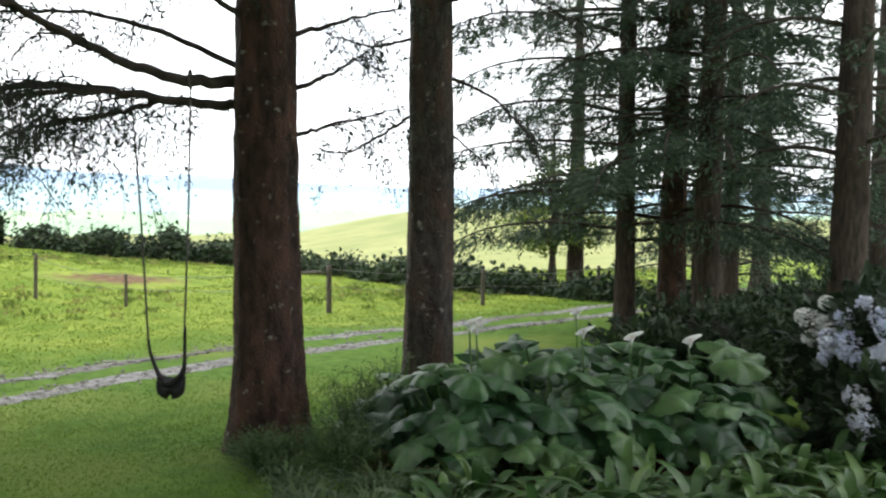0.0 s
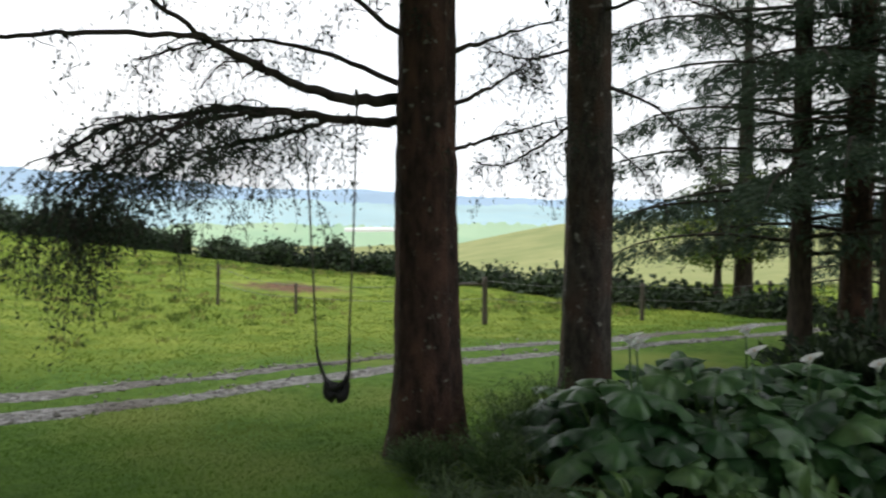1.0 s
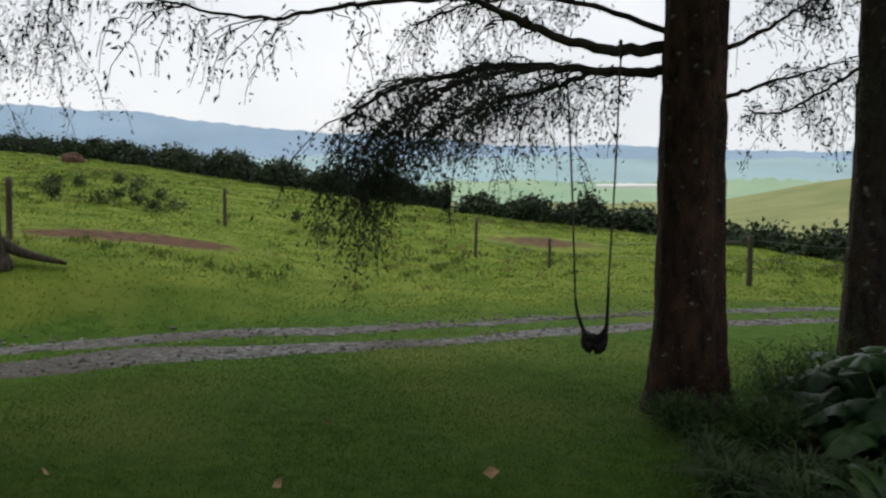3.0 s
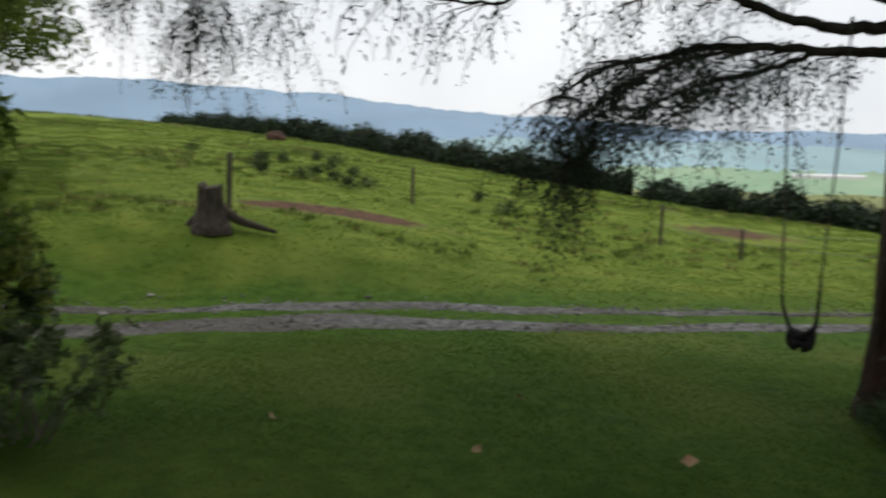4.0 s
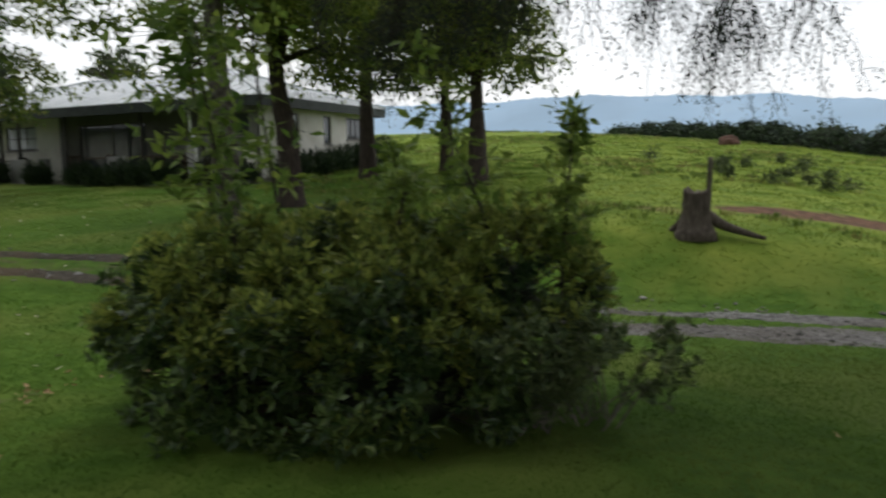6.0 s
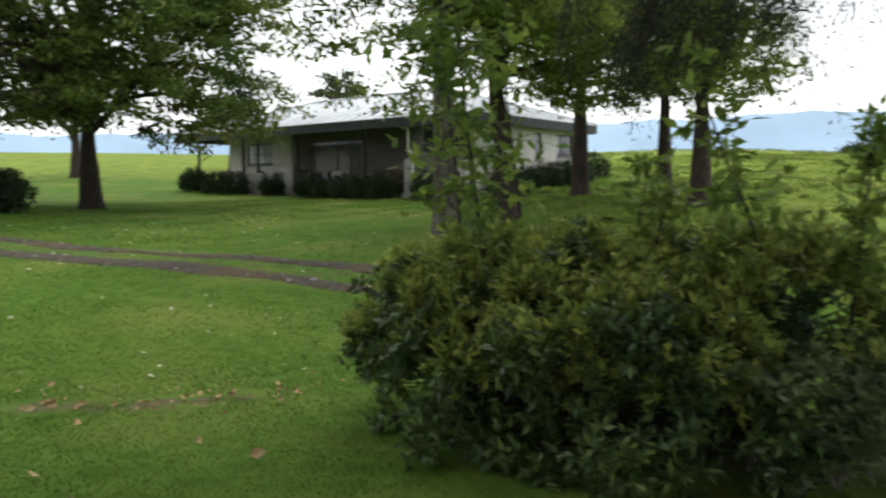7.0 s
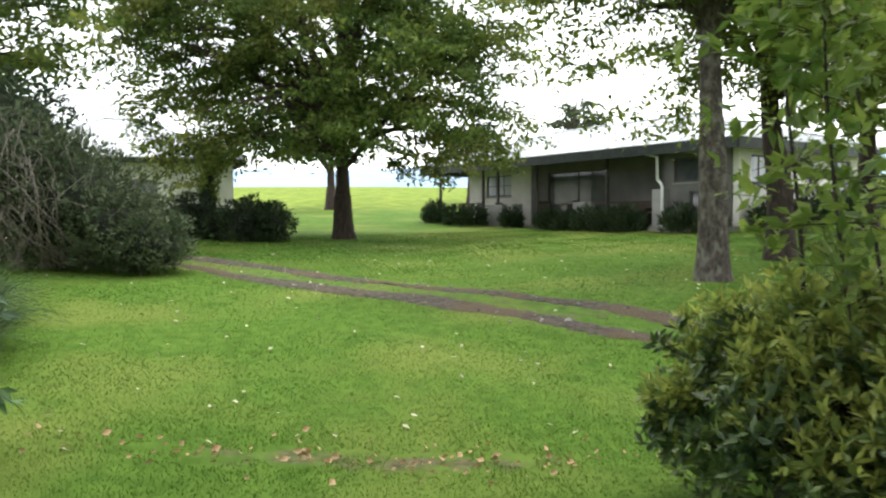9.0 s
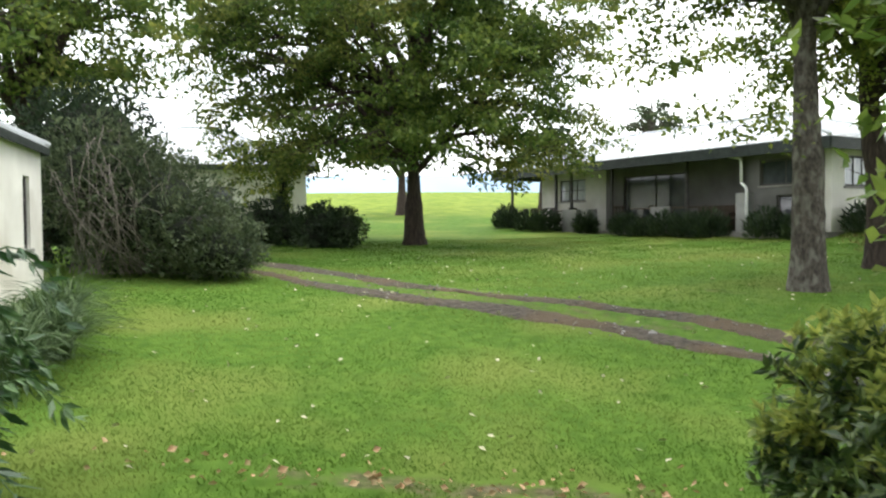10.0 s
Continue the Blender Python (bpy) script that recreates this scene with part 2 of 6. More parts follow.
def tube(geo, pts, radii, sides=8, cap=True, wobble=0.0, rng=None):
    """A tapered tube along points."""
    pts = np.asarray(pts, float)
    n = len(pts)
    radii = np.broadcast_to(np.asarray(radii, float), (n,))
    tang = np.gradient(pts, axis=0)
    tang /= np.linalg.norm(tang, axis=1)[:, None] + 1e-9
    ref = np.where(np.abs(tang[:, 2:3]) > 0.9, np.array([[1.0, 0, 0]]), np.array([[0, 0, 1.0]]))
    if abs(tang[:, 2]).mean() > 0.6:
        ref = np.tile([[1.0, 0, 0]], (n, 1))
    u = np.cross(tang, ref)
    u /= np.linalg.norm(u, axis=1)[:, None] + 1e-9
    w = np.cross(tang, u)
    a = np.linspace(0, 2 * np.pi, sides, endpoint=False)
    rr = radii[:, None] * np.ones((1, sides))
    if wobble and rng is not None:
        rr = rr * (1 + wobble * rng.standard_normal((n, sides)))
    v = pts[:, None, :] + rr[:, :, None] * (np.cos(a)[None, :, None] * u[:, None, :] + np.sin(a)[None, :, None] * w[:, None, :])
    i = np.arange(n - 1)[:, None] * sides
    j = np.arange(sides)[None, :]
    k = (j + 1) % sides
    quads = np.stack([i + j, i + k, i + k + sides, i + j + sides], -1).reshape(-1, 4)
    faces = [quads]
    if cap:
        faces += [np.arange(sides)[None, ::-1], (np.arange(sides) + (n - 1) * sides)[None, :]]
    geo.add(v.reshape(-1, 3), faces)
    return geo


def box(geo, x0, x1, y0, y1, z0, z1):
    v = [(x, y, z) for z in (z0, z1) for y in (y0, y1) for x in (x0, x1)]
    geo.add(v, np.array([(0, 2, 3, 1), (4, 5, 7, 6), (0, 1, 5, 4), (2, 6, 7, 3), (0, 4, 6, 2), (1, 3, 7, 5)]))
    return geo


def bevel_box(x0, x1, y0, y1, z0, z1, r=0.01):
    """A box with rounded edges, as a mesh."""
    bm = bmesh.new()
    bmesh.ops.create_cube(bm, size=1, matrix=Matrix.LocRotScale(((x0 + x1) / 2, (y0 + y1) / 2, (z0 + z1) / 2), None, (x1 - x0, y1 - y0, z1 - z0)))
    bmesh.ops.bevel(bm, geom=bm.edges[:], offset=r, segments=2, affect="EDGES", profile=0.6)
    me = bpy.data.meshes.new("block")
    bm.to_mesh(me)
    bm.free()
    return me


def unit(a):
    return a / (np.linalg.norm(a, axis=-1, keepdims=True) + 1e-9)


def leaves(geo, centres, size, rng, ahead=None, aspect=0.5, spread=1.0, droop=0.0, fold=0.25, vary=0.35):
    """Folded leaf blades: two triangles pairs each, at the centres, pointing about ahead."""
    c = np.asarray(centres, float)
    n = len(c)
    d = rng.standard_normal((n, 3)) * spread
    if ahead is not None:
        d = d + ahead
    d[:, 2] -= droop
    d = unit(d)
    s = unit(np.cross(d, rng.standard_normal((n, 3)) * 0.6 + np.array([0, 0, 1.0])))
    up = np.cross(s, d)
    ln = (size * (1 + vary * rng.uniform(-1, 1, n)))[:, None]
    wd = ln * aspect * 0.5
    v = np.stack([c, c + d * ln * 0.45 + s * wd + up * wd * fold, c + d * ln, c + d * ln * 0.45 - s * wd + up * wd * fold], 1)
    b = np.arange(n)[:, None] * 4
    geo.add(v.reshape(-1, 3), np.concatenate([b + np.array([[0, 1, 2]]), b + np.array([[0, 2, 3]])]))
    return geo


def curve_points(stops, n):
    """Smooth points through a few stops."""
    p = np.asarray(stops, float)
    k = len(p)
    q = np.vstack([2 * p[0] - p[1], p, 2 * p[-1] - p[-2]])
    out = []
    for t in np.linspace(0, k - 1, n):
        i = min(int(t), k - 2)
        u = t - i
        a, b, c, d = q[i], q[i + 1], q[i + 2], q[i + 3]
        out.append(0.5 * (2 * b + (c - a) * u + (2 * a - 5 * b + 4 * c - d) * u * u + (3 * b - a - 3 * c + d) * u ** 3))
    return np.array(out)


# ---- lie of the land ----
MID = (-1.5, -0.8)
BEARINGS, RADII, SHEET = [], np.concatenate([np.arange(0, 30, 0.5), np.geomspace(30, 4500, 110)]), []


def profile(bearing, radii, heights):
    BEARINGS.append(bearing)
    SHEET.append(np.interp(RADII, radii, heights))


FALL = (100, 400, 4500)
profile(-180, (0, 5, 4500), (0.05, 0, 0))
profile(-60, (0, 5, 10, 30, 4500), (0.05, 0, -0.2, -0.6, -1))
profile(-35, (0, 5, 8, 15, 30, 60, 100, 400, 4500), (0.05, -0.1, -0.3, -0.7, -1.1, -2, -4, -8, -40))
profile(-8, (0, 5, 8, 10, 15, 20, 30, 45, 110, 330, 420, 900, 4500), (0.05, -0.15, -0.45, -0.6, -0.85, -1.0, -1.2, -2.2, -11, 2.5, 1.0, -35, -60))
profile(10, (0, 5, 8, 10, 15, 20, 30, 36, 60, 150, 400, 900, 4500), (0.05, -0.15, -0.45, -0.62, -0.8, -0.85, -0.6, -0.9, -3, -12, -25, -38, -60))
profile(26, (0, 5, 8, 10, 15, 20, 30, 38, 50, 100, 400, 900, 4500), (0.05, -0.2, -0.45, -0.62, -0.7, -0.55, 0.0, 0.35, 0.0, -6, -25, -38, -60))
profile(45, (0, 5, 8, 11.8, 13.5, 20, 30, 45, 55, 75, 150, 900, 4500), (0.05, -0.2, -0.45, -0.6, 0.45, 0.8, 1.4, 2.3, 2.7, 2.2, -4, -38, -60))
profile(60, (0, 5, 8, 11.6, 13.5, 20, 30, 45, 60, 80, 150, 900, 4500), (0.05, -0.15, -0.4, -0.52, 0.55, 1.05, 1.95, 3.2, 4.1, 3.8, -3, -38, -60))
profile(75, (0, 5, 8, 10, 15, 20, 25, 30, 37, 60, 80, 150, 900, 4500), (0.05, -0.1, -0.3, -0.3, 0.3, 0.8, 1.2, 1.6, 2.0, 4.2, 4.4, 0, -30, -60))
profile(90, (0, 5, 7, 10, 15, 20, 25, 30, 40, 60, 80, 120, 900, 4500), (0.05, -0.08, -0.25, -0.15, 0.4, 0.75, 1.0, 1.2, 1.6, 3.2, 4.8, 4.5, -20, -60))
profile(105, (0, 5, 7, 10, 15, 20, 28, 40, 60, 80, 120, 900, 4500), (0.05, -0.08, -0.25, -0.08, 0.4, 0.65, 0.95, 1.6, 3.5, 5.2, 5.5, 0, -60))
profile(125, (0, 5, 8, 10, 15, 20, 30, 45, 60, 80, 120, 900, 4500), (0.05, 0, 0.0, 0.05, 0.42, 0.7, 1.0, 2.0, 3.5, 5, 5.5, 0, -60))
profile(160, (0, 5, 10, 20, 4500), (0.05, 0.02, 0.1, 0.4, 0.4))
profile(180, (0, 5, 4500), (0.05, 0, 0))
FINE_B = np.arange(-180, 181, 2.0)
TABLE = np.array([np.interp(FINE_B, BEARINGS, col) for col in np.array(SHEET).T]).T
for k in range(6):
    TABLE[1:-1] = 0.25 * TABLE[:-2] + 0.5 * TABLE[1:-1] + 0.25 * TABLE[2:]
    if k < 3:
        TABLE[:, 1:-1] = 0.25 * TABLE[:, :-2] + 0.5 * TABLE[:, 1:-1] + 0.25 * TABLE[:, 2:]


def ground_z(x, y):
    x, y = np.asarray(x, float), np.asarray(y, float)
    dx, dy = x - MID[0], y - MID[1]
    r = np.hypot(dx, dy)
    b = np.degrees(np.arctan2(-dx, dy))
    fb = np.clip((b + 180) / 2.0, 0, len(FINE_B) - 1.001)
    fr = np.interp(r, RADII, np.arange(len(RADII)))
    fr = np.clip(fr, 0, len(RADII) - 1.001)
    i, j = fb.astype(int), fr.astype(int)
    u, w = fb - i, fr - j
    z = (TABLE[i, j] * (1 - u) + TABLE[i + 1, j] * u) * (1 - w) + (TABLE[i, j + 1] * (1 - u) + TABLE[i + 1, j + 1] * u) * w
    rough = np.clip((r - 14) / 14, 0, 1) * np.clip((92 - np.abs(b - 15)) / 25, 0, 1)
    z = z + rough * 0.05 * (np.sin(x * 1.3 + np.sin(y * 0.9)) * np.sin(y * 1.7 + 1) + 0.6 * np.sin(x * 3.1 + 2) * np.sin(y * 2.7 + np.sin(x)))
    z = z + 0.006 * np.sin(x * 2.3 + 1.0) * np.sin(y * 2.0 + 0.4)
    return z


def gz(x, y):
    return float(ground_z(x, y))


TRACK = curve_points([(20, 28), (14, 24), (8, 19.6), (3.2, 16.6), (-0.4, 14.4), (-3.3, 11.9), (-5.7, 9.6), (-8.5, 7.1), (-10.3, 4.6), (-12.3, 1.8),
                      (-14.2, -0.9), (-15.55, -3.6), (-17.0, -6.7), (-19.6, -10.8), (-23, -15.5), (-28, -22)], 420)


def track_distance(x, y):
    """Distance from the middle of the track, and on which side: positive on the far side."""
    p = np.stack([np.ravel(x), np.ravel(y)], -1)
    best = np.full(len(p), 1e9)
    side = np.zeros(len(p))
    tang = np.gradient(TRACK, axis=0)
    for q, t in zip(TRACK[::3], tang[::3]):
        d = p - q
        dist = np.hypot(d[:, 0], d[:, 1])
        near = dist < best
        best = np.where(near, dist, best)
        side = np.where(near, -np.sign(t[0] * d[:, 1] - t[1] * d[:, 0]), side)
    return best * side


# ---- ground ----
def ground_material():
    m = material("grass_ground", (0.052, 0.112, 0.013), (0.098, 0.176, 0.026), 5, 0.9, 0.45, 55, c3=(0.140, 0.186, 0.038), patch=0.4, bump_dist=0.03, spec=0.08)
    nt = m.node_tree
    n, l = nt.nodes, nt.links
    bsdf = n["Principled BSDF"]
    col = bsdf.inputs["Base Color"].links[0].from_socket
    tc = next(x for x in n if x.type == "TEX_COORD")

    def layer(col, attr, ca, cb, scale, lo, hi, ragged):
        at = n.new("ShaderNodeAttribute")
        at.attribute_name = attr
        nz = n.new("ShaderNodeTexNoise")
        nz.inputs["Scale"].default_value = ragged
        nz.inputs["Detail"].default_value = 6
        l.new(tc.outputs["Object"], nz.inputs["Vector"])
        add = n.new("ShaderNodeMath")
        add.operation = "MULTIPLY_ADD"
        add.inputs[1].default_value = 0.9
        l.new(nz.outputs["Fac"], add.inputs[0])
        l.new(at.outputs["Fac"], add.inputs[2])
        mr = n.new("ShaderNodeMapRange")
        mr.inputs["From Min"].default_value = lo
        mr.inputs["From Max"].default_value = hi
        l.new(add.outputs[0], mr.inputs["Value"])
        nc = n.new("ShaderNodeTexNoise")
        nc.inputs["Scale"].default_value = scale
        nc.inputs["Detail"].default_value = 8
        nc.inputs["Roughness"].default_value = 0.65
        l.new(tc.outputs["Object"], nc.inputs["Vector"])
        rp = n.new("ShaderNodeValToRGB")
        rp.color_ramp.elements[0].position = 0.35
        rp.color_ramp.elements[1].position = 0.65
        rp.color_ramp.elements[0].color = (*ca, 1)
        rp.color_ramp.elements[1].color = (*cb, 1)
        l.new(nc.outputs["Fac"], rp.inputs["Fac"])
        mx = n.new("ShaderNodeMix")
        mx.data_type = "RGBA"
        l.new(mr.outputs["Result"], mx.inputs["Factor"])
        l.new(col, mx.inputs["A"])
        l.new(rp.outputs["Color"], mx.inputs["B"])
        return mx.outputs["Result"]

    col = layer(col, "pasture", (0.090, 0.152, 0.016), (0.205, 0.255, 0.042), 1.1, 0.6, 1.1, 0.8)
    col = layer(col, "hayfield", (0.19, 0.22, 0.085), (0.28, 0.29, 0.125), 0.06, 0.6, 1.1, 0.02)
    col = layer(col, "soil", (0.060, 0.036, 0.024), (0.185, 0.100, 0.064), 5.0, 0.98, 1.3, 2.6)
    col = layer(col, "wornstrip", (0.050, 0.050, 0.024), (0.175, 0.150, 0.088), 14.0, 0.98, 1.25, 4.2)
    l.new(col, bsdf.inputs["Base Color"])
    return m


M_GROUND = ground_material()


def blob(x, y, cx, cy, ax, ay, turn=0.0):
    c, s = math.cos(radians(turn)), math.sin(radians(turn))
    u = ((x - cx) * c + (y - cy) * s) / ax
    w = (-(x - cx) * s + (y - cy) * c) / ay
    return np.exp(-(u * u + w * w))


def build_ground():
    b = np.radians(np.concatenate([np.arange(-180, -50, 4.0), np.arange(-50, 140, 0.7), np.arange(140, 180, 4.0)]))
    r = np.concatenate([[0.0], np.geomspace(0.6, 4400, 330)])
    rr, bb = np.meshgrid(r[1:], b, indexing="ij")
    x, y = MID[0] - rr * np.sin(bb), MID[1] + rr * np.cos(bb)
    z = ground_z(x, y)
    k = len(b)
    i = np.arange(len(r) - 2)[:, None] * k
    j = np.arange(k)[None, :]
    q = np.stack([i + j, i + j + k, i + (j + 1) % k + k, i + (j + 1) % k], -1).reshape(-1, 4)
    v = np.stack([x, y, z], -1).reshape(-1, 3)
    geo = Geo()
    centre = len(v)
    v = np.vstack([v, [[MID[0], MID[1], gz(*MID)]]])
    fan = np.stack([np.full(k, centre), np.arange(k), (np.arange(k) + 1) % k], -1)
    geo.add(v, [q, fan])
    ob = part("ground", geo, M_GROUND)
    d = np.concatenate([track_distance(x.ravel(), y.ravel()), [-10]])
    bear = np.concatenate([np.degrees(bb).ravel(), [0]])
    rad = np.concatenate([rr.ravel(), [0]])
    past = np.clip((d - 0.8) / 3, 0, 1) * np.clip((74 - bear) / 8, 0, 1) * 0.9 + np.clip((rad - 42) / 10, 0, 1) * 0.9
    hay = np.clip((rad - 90) / 30, 0, 1) * 0.9
    soil = sum(a * blob(v[:, 0], v[:, 1], *e) for a, e in (
        (1.0, (-13.2, 11.3, 2.4, 0.95, 68)), (0.9, (-12.5, 13.0, 1.5, 0.7, 70)), (0.55, (-11.1, 15.0, 1.4, 0.5, 70)), (0.6, (-14.3, 8.7, 0.9, 0.45, 30)), (0.62, (-14.0, 13.8, 1.6, 0.5, 65)), (0.95, (-7.2, 24.4, 2.9, 1.7, 0)), (0.7, (-17.5, 18.5, 1.5, 0.5, 30)),
        (0.8, (-24.5, 14.5, 2.6, 0.5, 25)), (1.0, (-7.3, 0.5, 1.3, 1.4, 0)), (1.0, (1.2, 5.8, 2.6, 2.2, 0)), (0.7, (-17.5, -0.6, 0.4, 1.2, 0))))
    worn = 0.75 * blob(v[:, 0], v[:, 1], -8.5, -3.2, 0.36, 2.4, 13) + 0.60 * np.exp(-(d / 0.85) ** 2) * np.clip((0.8 - v[:, 1]) / 2, 0, 1)
    for name, values in (("pasture", past), ("hayfield", hay), ("soil", soil), ("wornstrip", worn)):
        at = ob.data.attributes.new(name, "FLOAT", "POINT")
        at.data.foreach_set("value", np.clip(values, 0, 1).astype(np.float32))
    return tagged(ob, "mown green lawn rising into rough grazed pasture", "ground", kind="structure")


build_ground()


# ---- two-rut track ----
def build_track():
    rng = np.random.default_rng(3)
    tang = unit(np.gradient(TRACK, axis=0))
    side = np.stack([tang[:, 1], -tang[:, 0]], -1)
    root = thing("track", (0, 0, 0), "two worn gravel wheel ruts with grass between them", "track", kind="structure")
    n = len(TRACK)
    s = np.arange(n)
    for name, off, half in (("wheel_rut", -0.58, 0.27), ("wheel_rut", 0.58, 0.25)):
        wig = 0.08 * np.sin(s * 0.11 + off) + 0.05 * np.sin(s * 0.31 + 2 * off)
        grow = half * (1 + 0.25 * np.sin(s * 0.07 + 3 * off) + 0.15 * np.sin(s * 0.23))
        if off < 0:
            grow = grow + 0.45 * np.exp(-((TRACK[:, 0] + 8.2) / 1.7) ** 2)
        grow = grow * (1 + 0.28 * np.clip((0.4 - TRACK[:, 1]) / 2, 0, 1))
        us = np.linspace(-1, 1, 9)
        jag = rng.uniform(-0.06, 0.06, (n, 9))
        px = TRACK[:, None, :] + side[:, None, :] * (off + wig[:, None] + grow[:, None] * us[None, :] + jag)[:, :, None]
        z = ground_z(px[..., 0], px[..., 1]) + 0.012 - 0.012 * np.abs(us)[None, :] ** 3 * 2 + rng.uniform(0, 0.006, (n, 9))
        v = np.concatenate([px, z[..., None]], -1).reshape(-1, 3)
        i = np.arange(n - 1)[:, None] * 9
        j = np.arange(8)[None, :]
        q = np.stack([i + j, i + j + 1, i + j + 10, i + j + 9], -1)
        south = TRACK[:-1, 1] < 0.4
        part(name, Geo().add(v, q[~south].reshape(-1, 4)), M_GRAVEL, root, "grey gravel wheel rut")
        part(name, Geo().add(v, q[south].reshape(-1, 4)), M_RUTSOIL, root, "packed brown earth wheel rut")
    stones = Geo()
    for _ in range(2600):
        k = rng.integers(60, n - 60)
        if TRACK[k, 1] < 0.4 and rng.random() < 0.85:
            continue
        off = rng.choice([-0.62, 0.62]) + rng.normal(0, 0.2)
        p = TRACK[k] + side[k] * off + rng.normal(0, 0.05, 2)
        r = rng.uniform(0.012, 0.035) * (2.2 if rng.random() < 0.05 else 1)
        a = rng.uniform(0, 6.28, 1)[0]
        oct_v = np.array([(1, 0, 0), (0, 1, 0), (-1, 0, 0), (0, -1, 0), (0, 0, 0.6), (0, 0, -0.6)]) * r * rng.uniform(0.7, 1.3, (6, 1))
        rot = np.array([(math.cos(a), -math.sin(a), 0), (math.sin(a), math.cos(a), 0), (0, 0, 1)])
        stones.add(oct_v @ rot.T + np.array([p[0], p[1], gz(*p) + 0.02]),
                   np.array([(0, 1, 4), (1, 2, 4), (2, 3, 4), (3, 0, 4), (1, 0, 5), (2, 1, 5), (3, 2, 5), (0, 3, 5)]))
    tagged(part("loose_gravel", stones, M_STONE, root, "loose grey gravel stones", smooth=False), kind="stuff")


build_track()


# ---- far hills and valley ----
def far_hills(name, dist, table, c1, c2, seed, label, depth=500.0, haze_glow=(0, 0, 0)):
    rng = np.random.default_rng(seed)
    # distance haze is built into the bluish cover colour and a faint emission
    m = material(name + "_haze_cover", c1, c2, 0.006, 0.95, 0, c3=tuple(0.5 * (a + b) * 0.8 for a, b in zip(c1, c2)), patch=0.003)
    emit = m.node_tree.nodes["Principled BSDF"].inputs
    emit["Emission Color"].default_value = (*haze_glow, 1)
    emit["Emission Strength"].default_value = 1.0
    b = np.arange(-60, 135, 0.25)
    el = np.interp(b, *table)
    el = el + 0.10 * np.sin(b * 0.35 + seed) + 0.05 * np.sin(b * 1.1 + 2 * seed) + 0.02 * np.sin(b * 3.7)
    top = 1.7 + dist * np.tan(np.radians(el))
    rows = []
    for u in np.linspace(0, 1, 8):
        d = dist - depth * (1 - u) + 40 * np.sin(b * 0.8 + seed + 3 * u)
        zz = -60 + (top + 60) * u ** 0.8 + (rng.uniform(-3, 3, len(b)) if u > 0.9 else 0)
        rows.append(np.stack([MID[0] - d * np.sin(np.radians(b)), MID[1] + d * np.cos(np.radians(b)), zz], -1))
    v = np.concatenate(rows)
    k = len(b)
    i = np.arange(7)[:, None] * k
    j = np.arange(k - 1)[None, :]
    g = Geo().add(v, np.stack([i + j, i + j + 1, i + j + 1 + k, i + j + k], -1).reshape(-1, 4))
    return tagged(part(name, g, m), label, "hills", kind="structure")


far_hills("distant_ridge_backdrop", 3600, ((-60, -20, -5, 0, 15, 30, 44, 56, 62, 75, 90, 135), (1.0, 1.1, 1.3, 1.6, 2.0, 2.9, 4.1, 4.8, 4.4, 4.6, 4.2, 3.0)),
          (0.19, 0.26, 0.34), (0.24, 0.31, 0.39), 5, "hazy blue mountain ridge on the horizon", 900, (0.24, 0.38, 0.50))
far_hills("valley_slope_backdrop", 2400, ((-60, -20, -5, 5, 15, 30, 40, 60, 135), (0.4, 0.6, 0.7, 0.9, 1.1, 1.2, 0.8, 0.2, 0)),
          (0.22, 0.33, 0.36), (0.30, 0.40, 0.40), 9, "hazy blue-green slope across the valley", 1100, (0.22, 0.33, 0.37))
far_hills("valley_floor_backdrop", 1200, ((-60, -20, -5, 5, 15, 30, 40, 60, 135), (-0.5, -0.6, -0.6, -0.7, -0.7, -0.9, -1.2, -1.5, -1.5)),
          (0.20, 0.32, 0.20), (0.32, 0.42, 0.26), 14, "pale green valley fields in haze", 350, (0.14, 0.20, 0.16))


def at_bearing(bearing, d, eye=MID):
    a = radians(bearing)
    return eye[0] - math.sin(a) * d, eye[1] + math.cos(a) * d


for bearing, d, w in ((9.2, 820, 34), (7.3, 830, 40), (8.1, 850, 26)):
    x, y = at_bearing(bearing, d)
    sh = thing("farm_shed", (x, y, -16), "long white farm shed far down the valley", "shed", "valley sheds", turn=bearing)
    g = Geo()
    g.add([(-w / 2, -4, 0), (w / 2, -4, 0), (w / 2, 4, 0), (-w / 2, 4, 0), (-w / 2, -4, 3), (w / 2, -4, 3), (w / 2, 4, 3), (-w / 2, 4, 3), (-w / 2, 0, 4.6), (w / 2, 0, 4.6)],
          [np.array([(0, 1, 5, 4), (2, 3, 7, 6), (4, 5, 9, 8), (6, 7, 8, 9)]), np.array([(0, 4, 8, 7, 3), (1, 2, 6, 9, 5)])])
    part("shell", g, M_GREENHOUSE, sh, smooth=False)


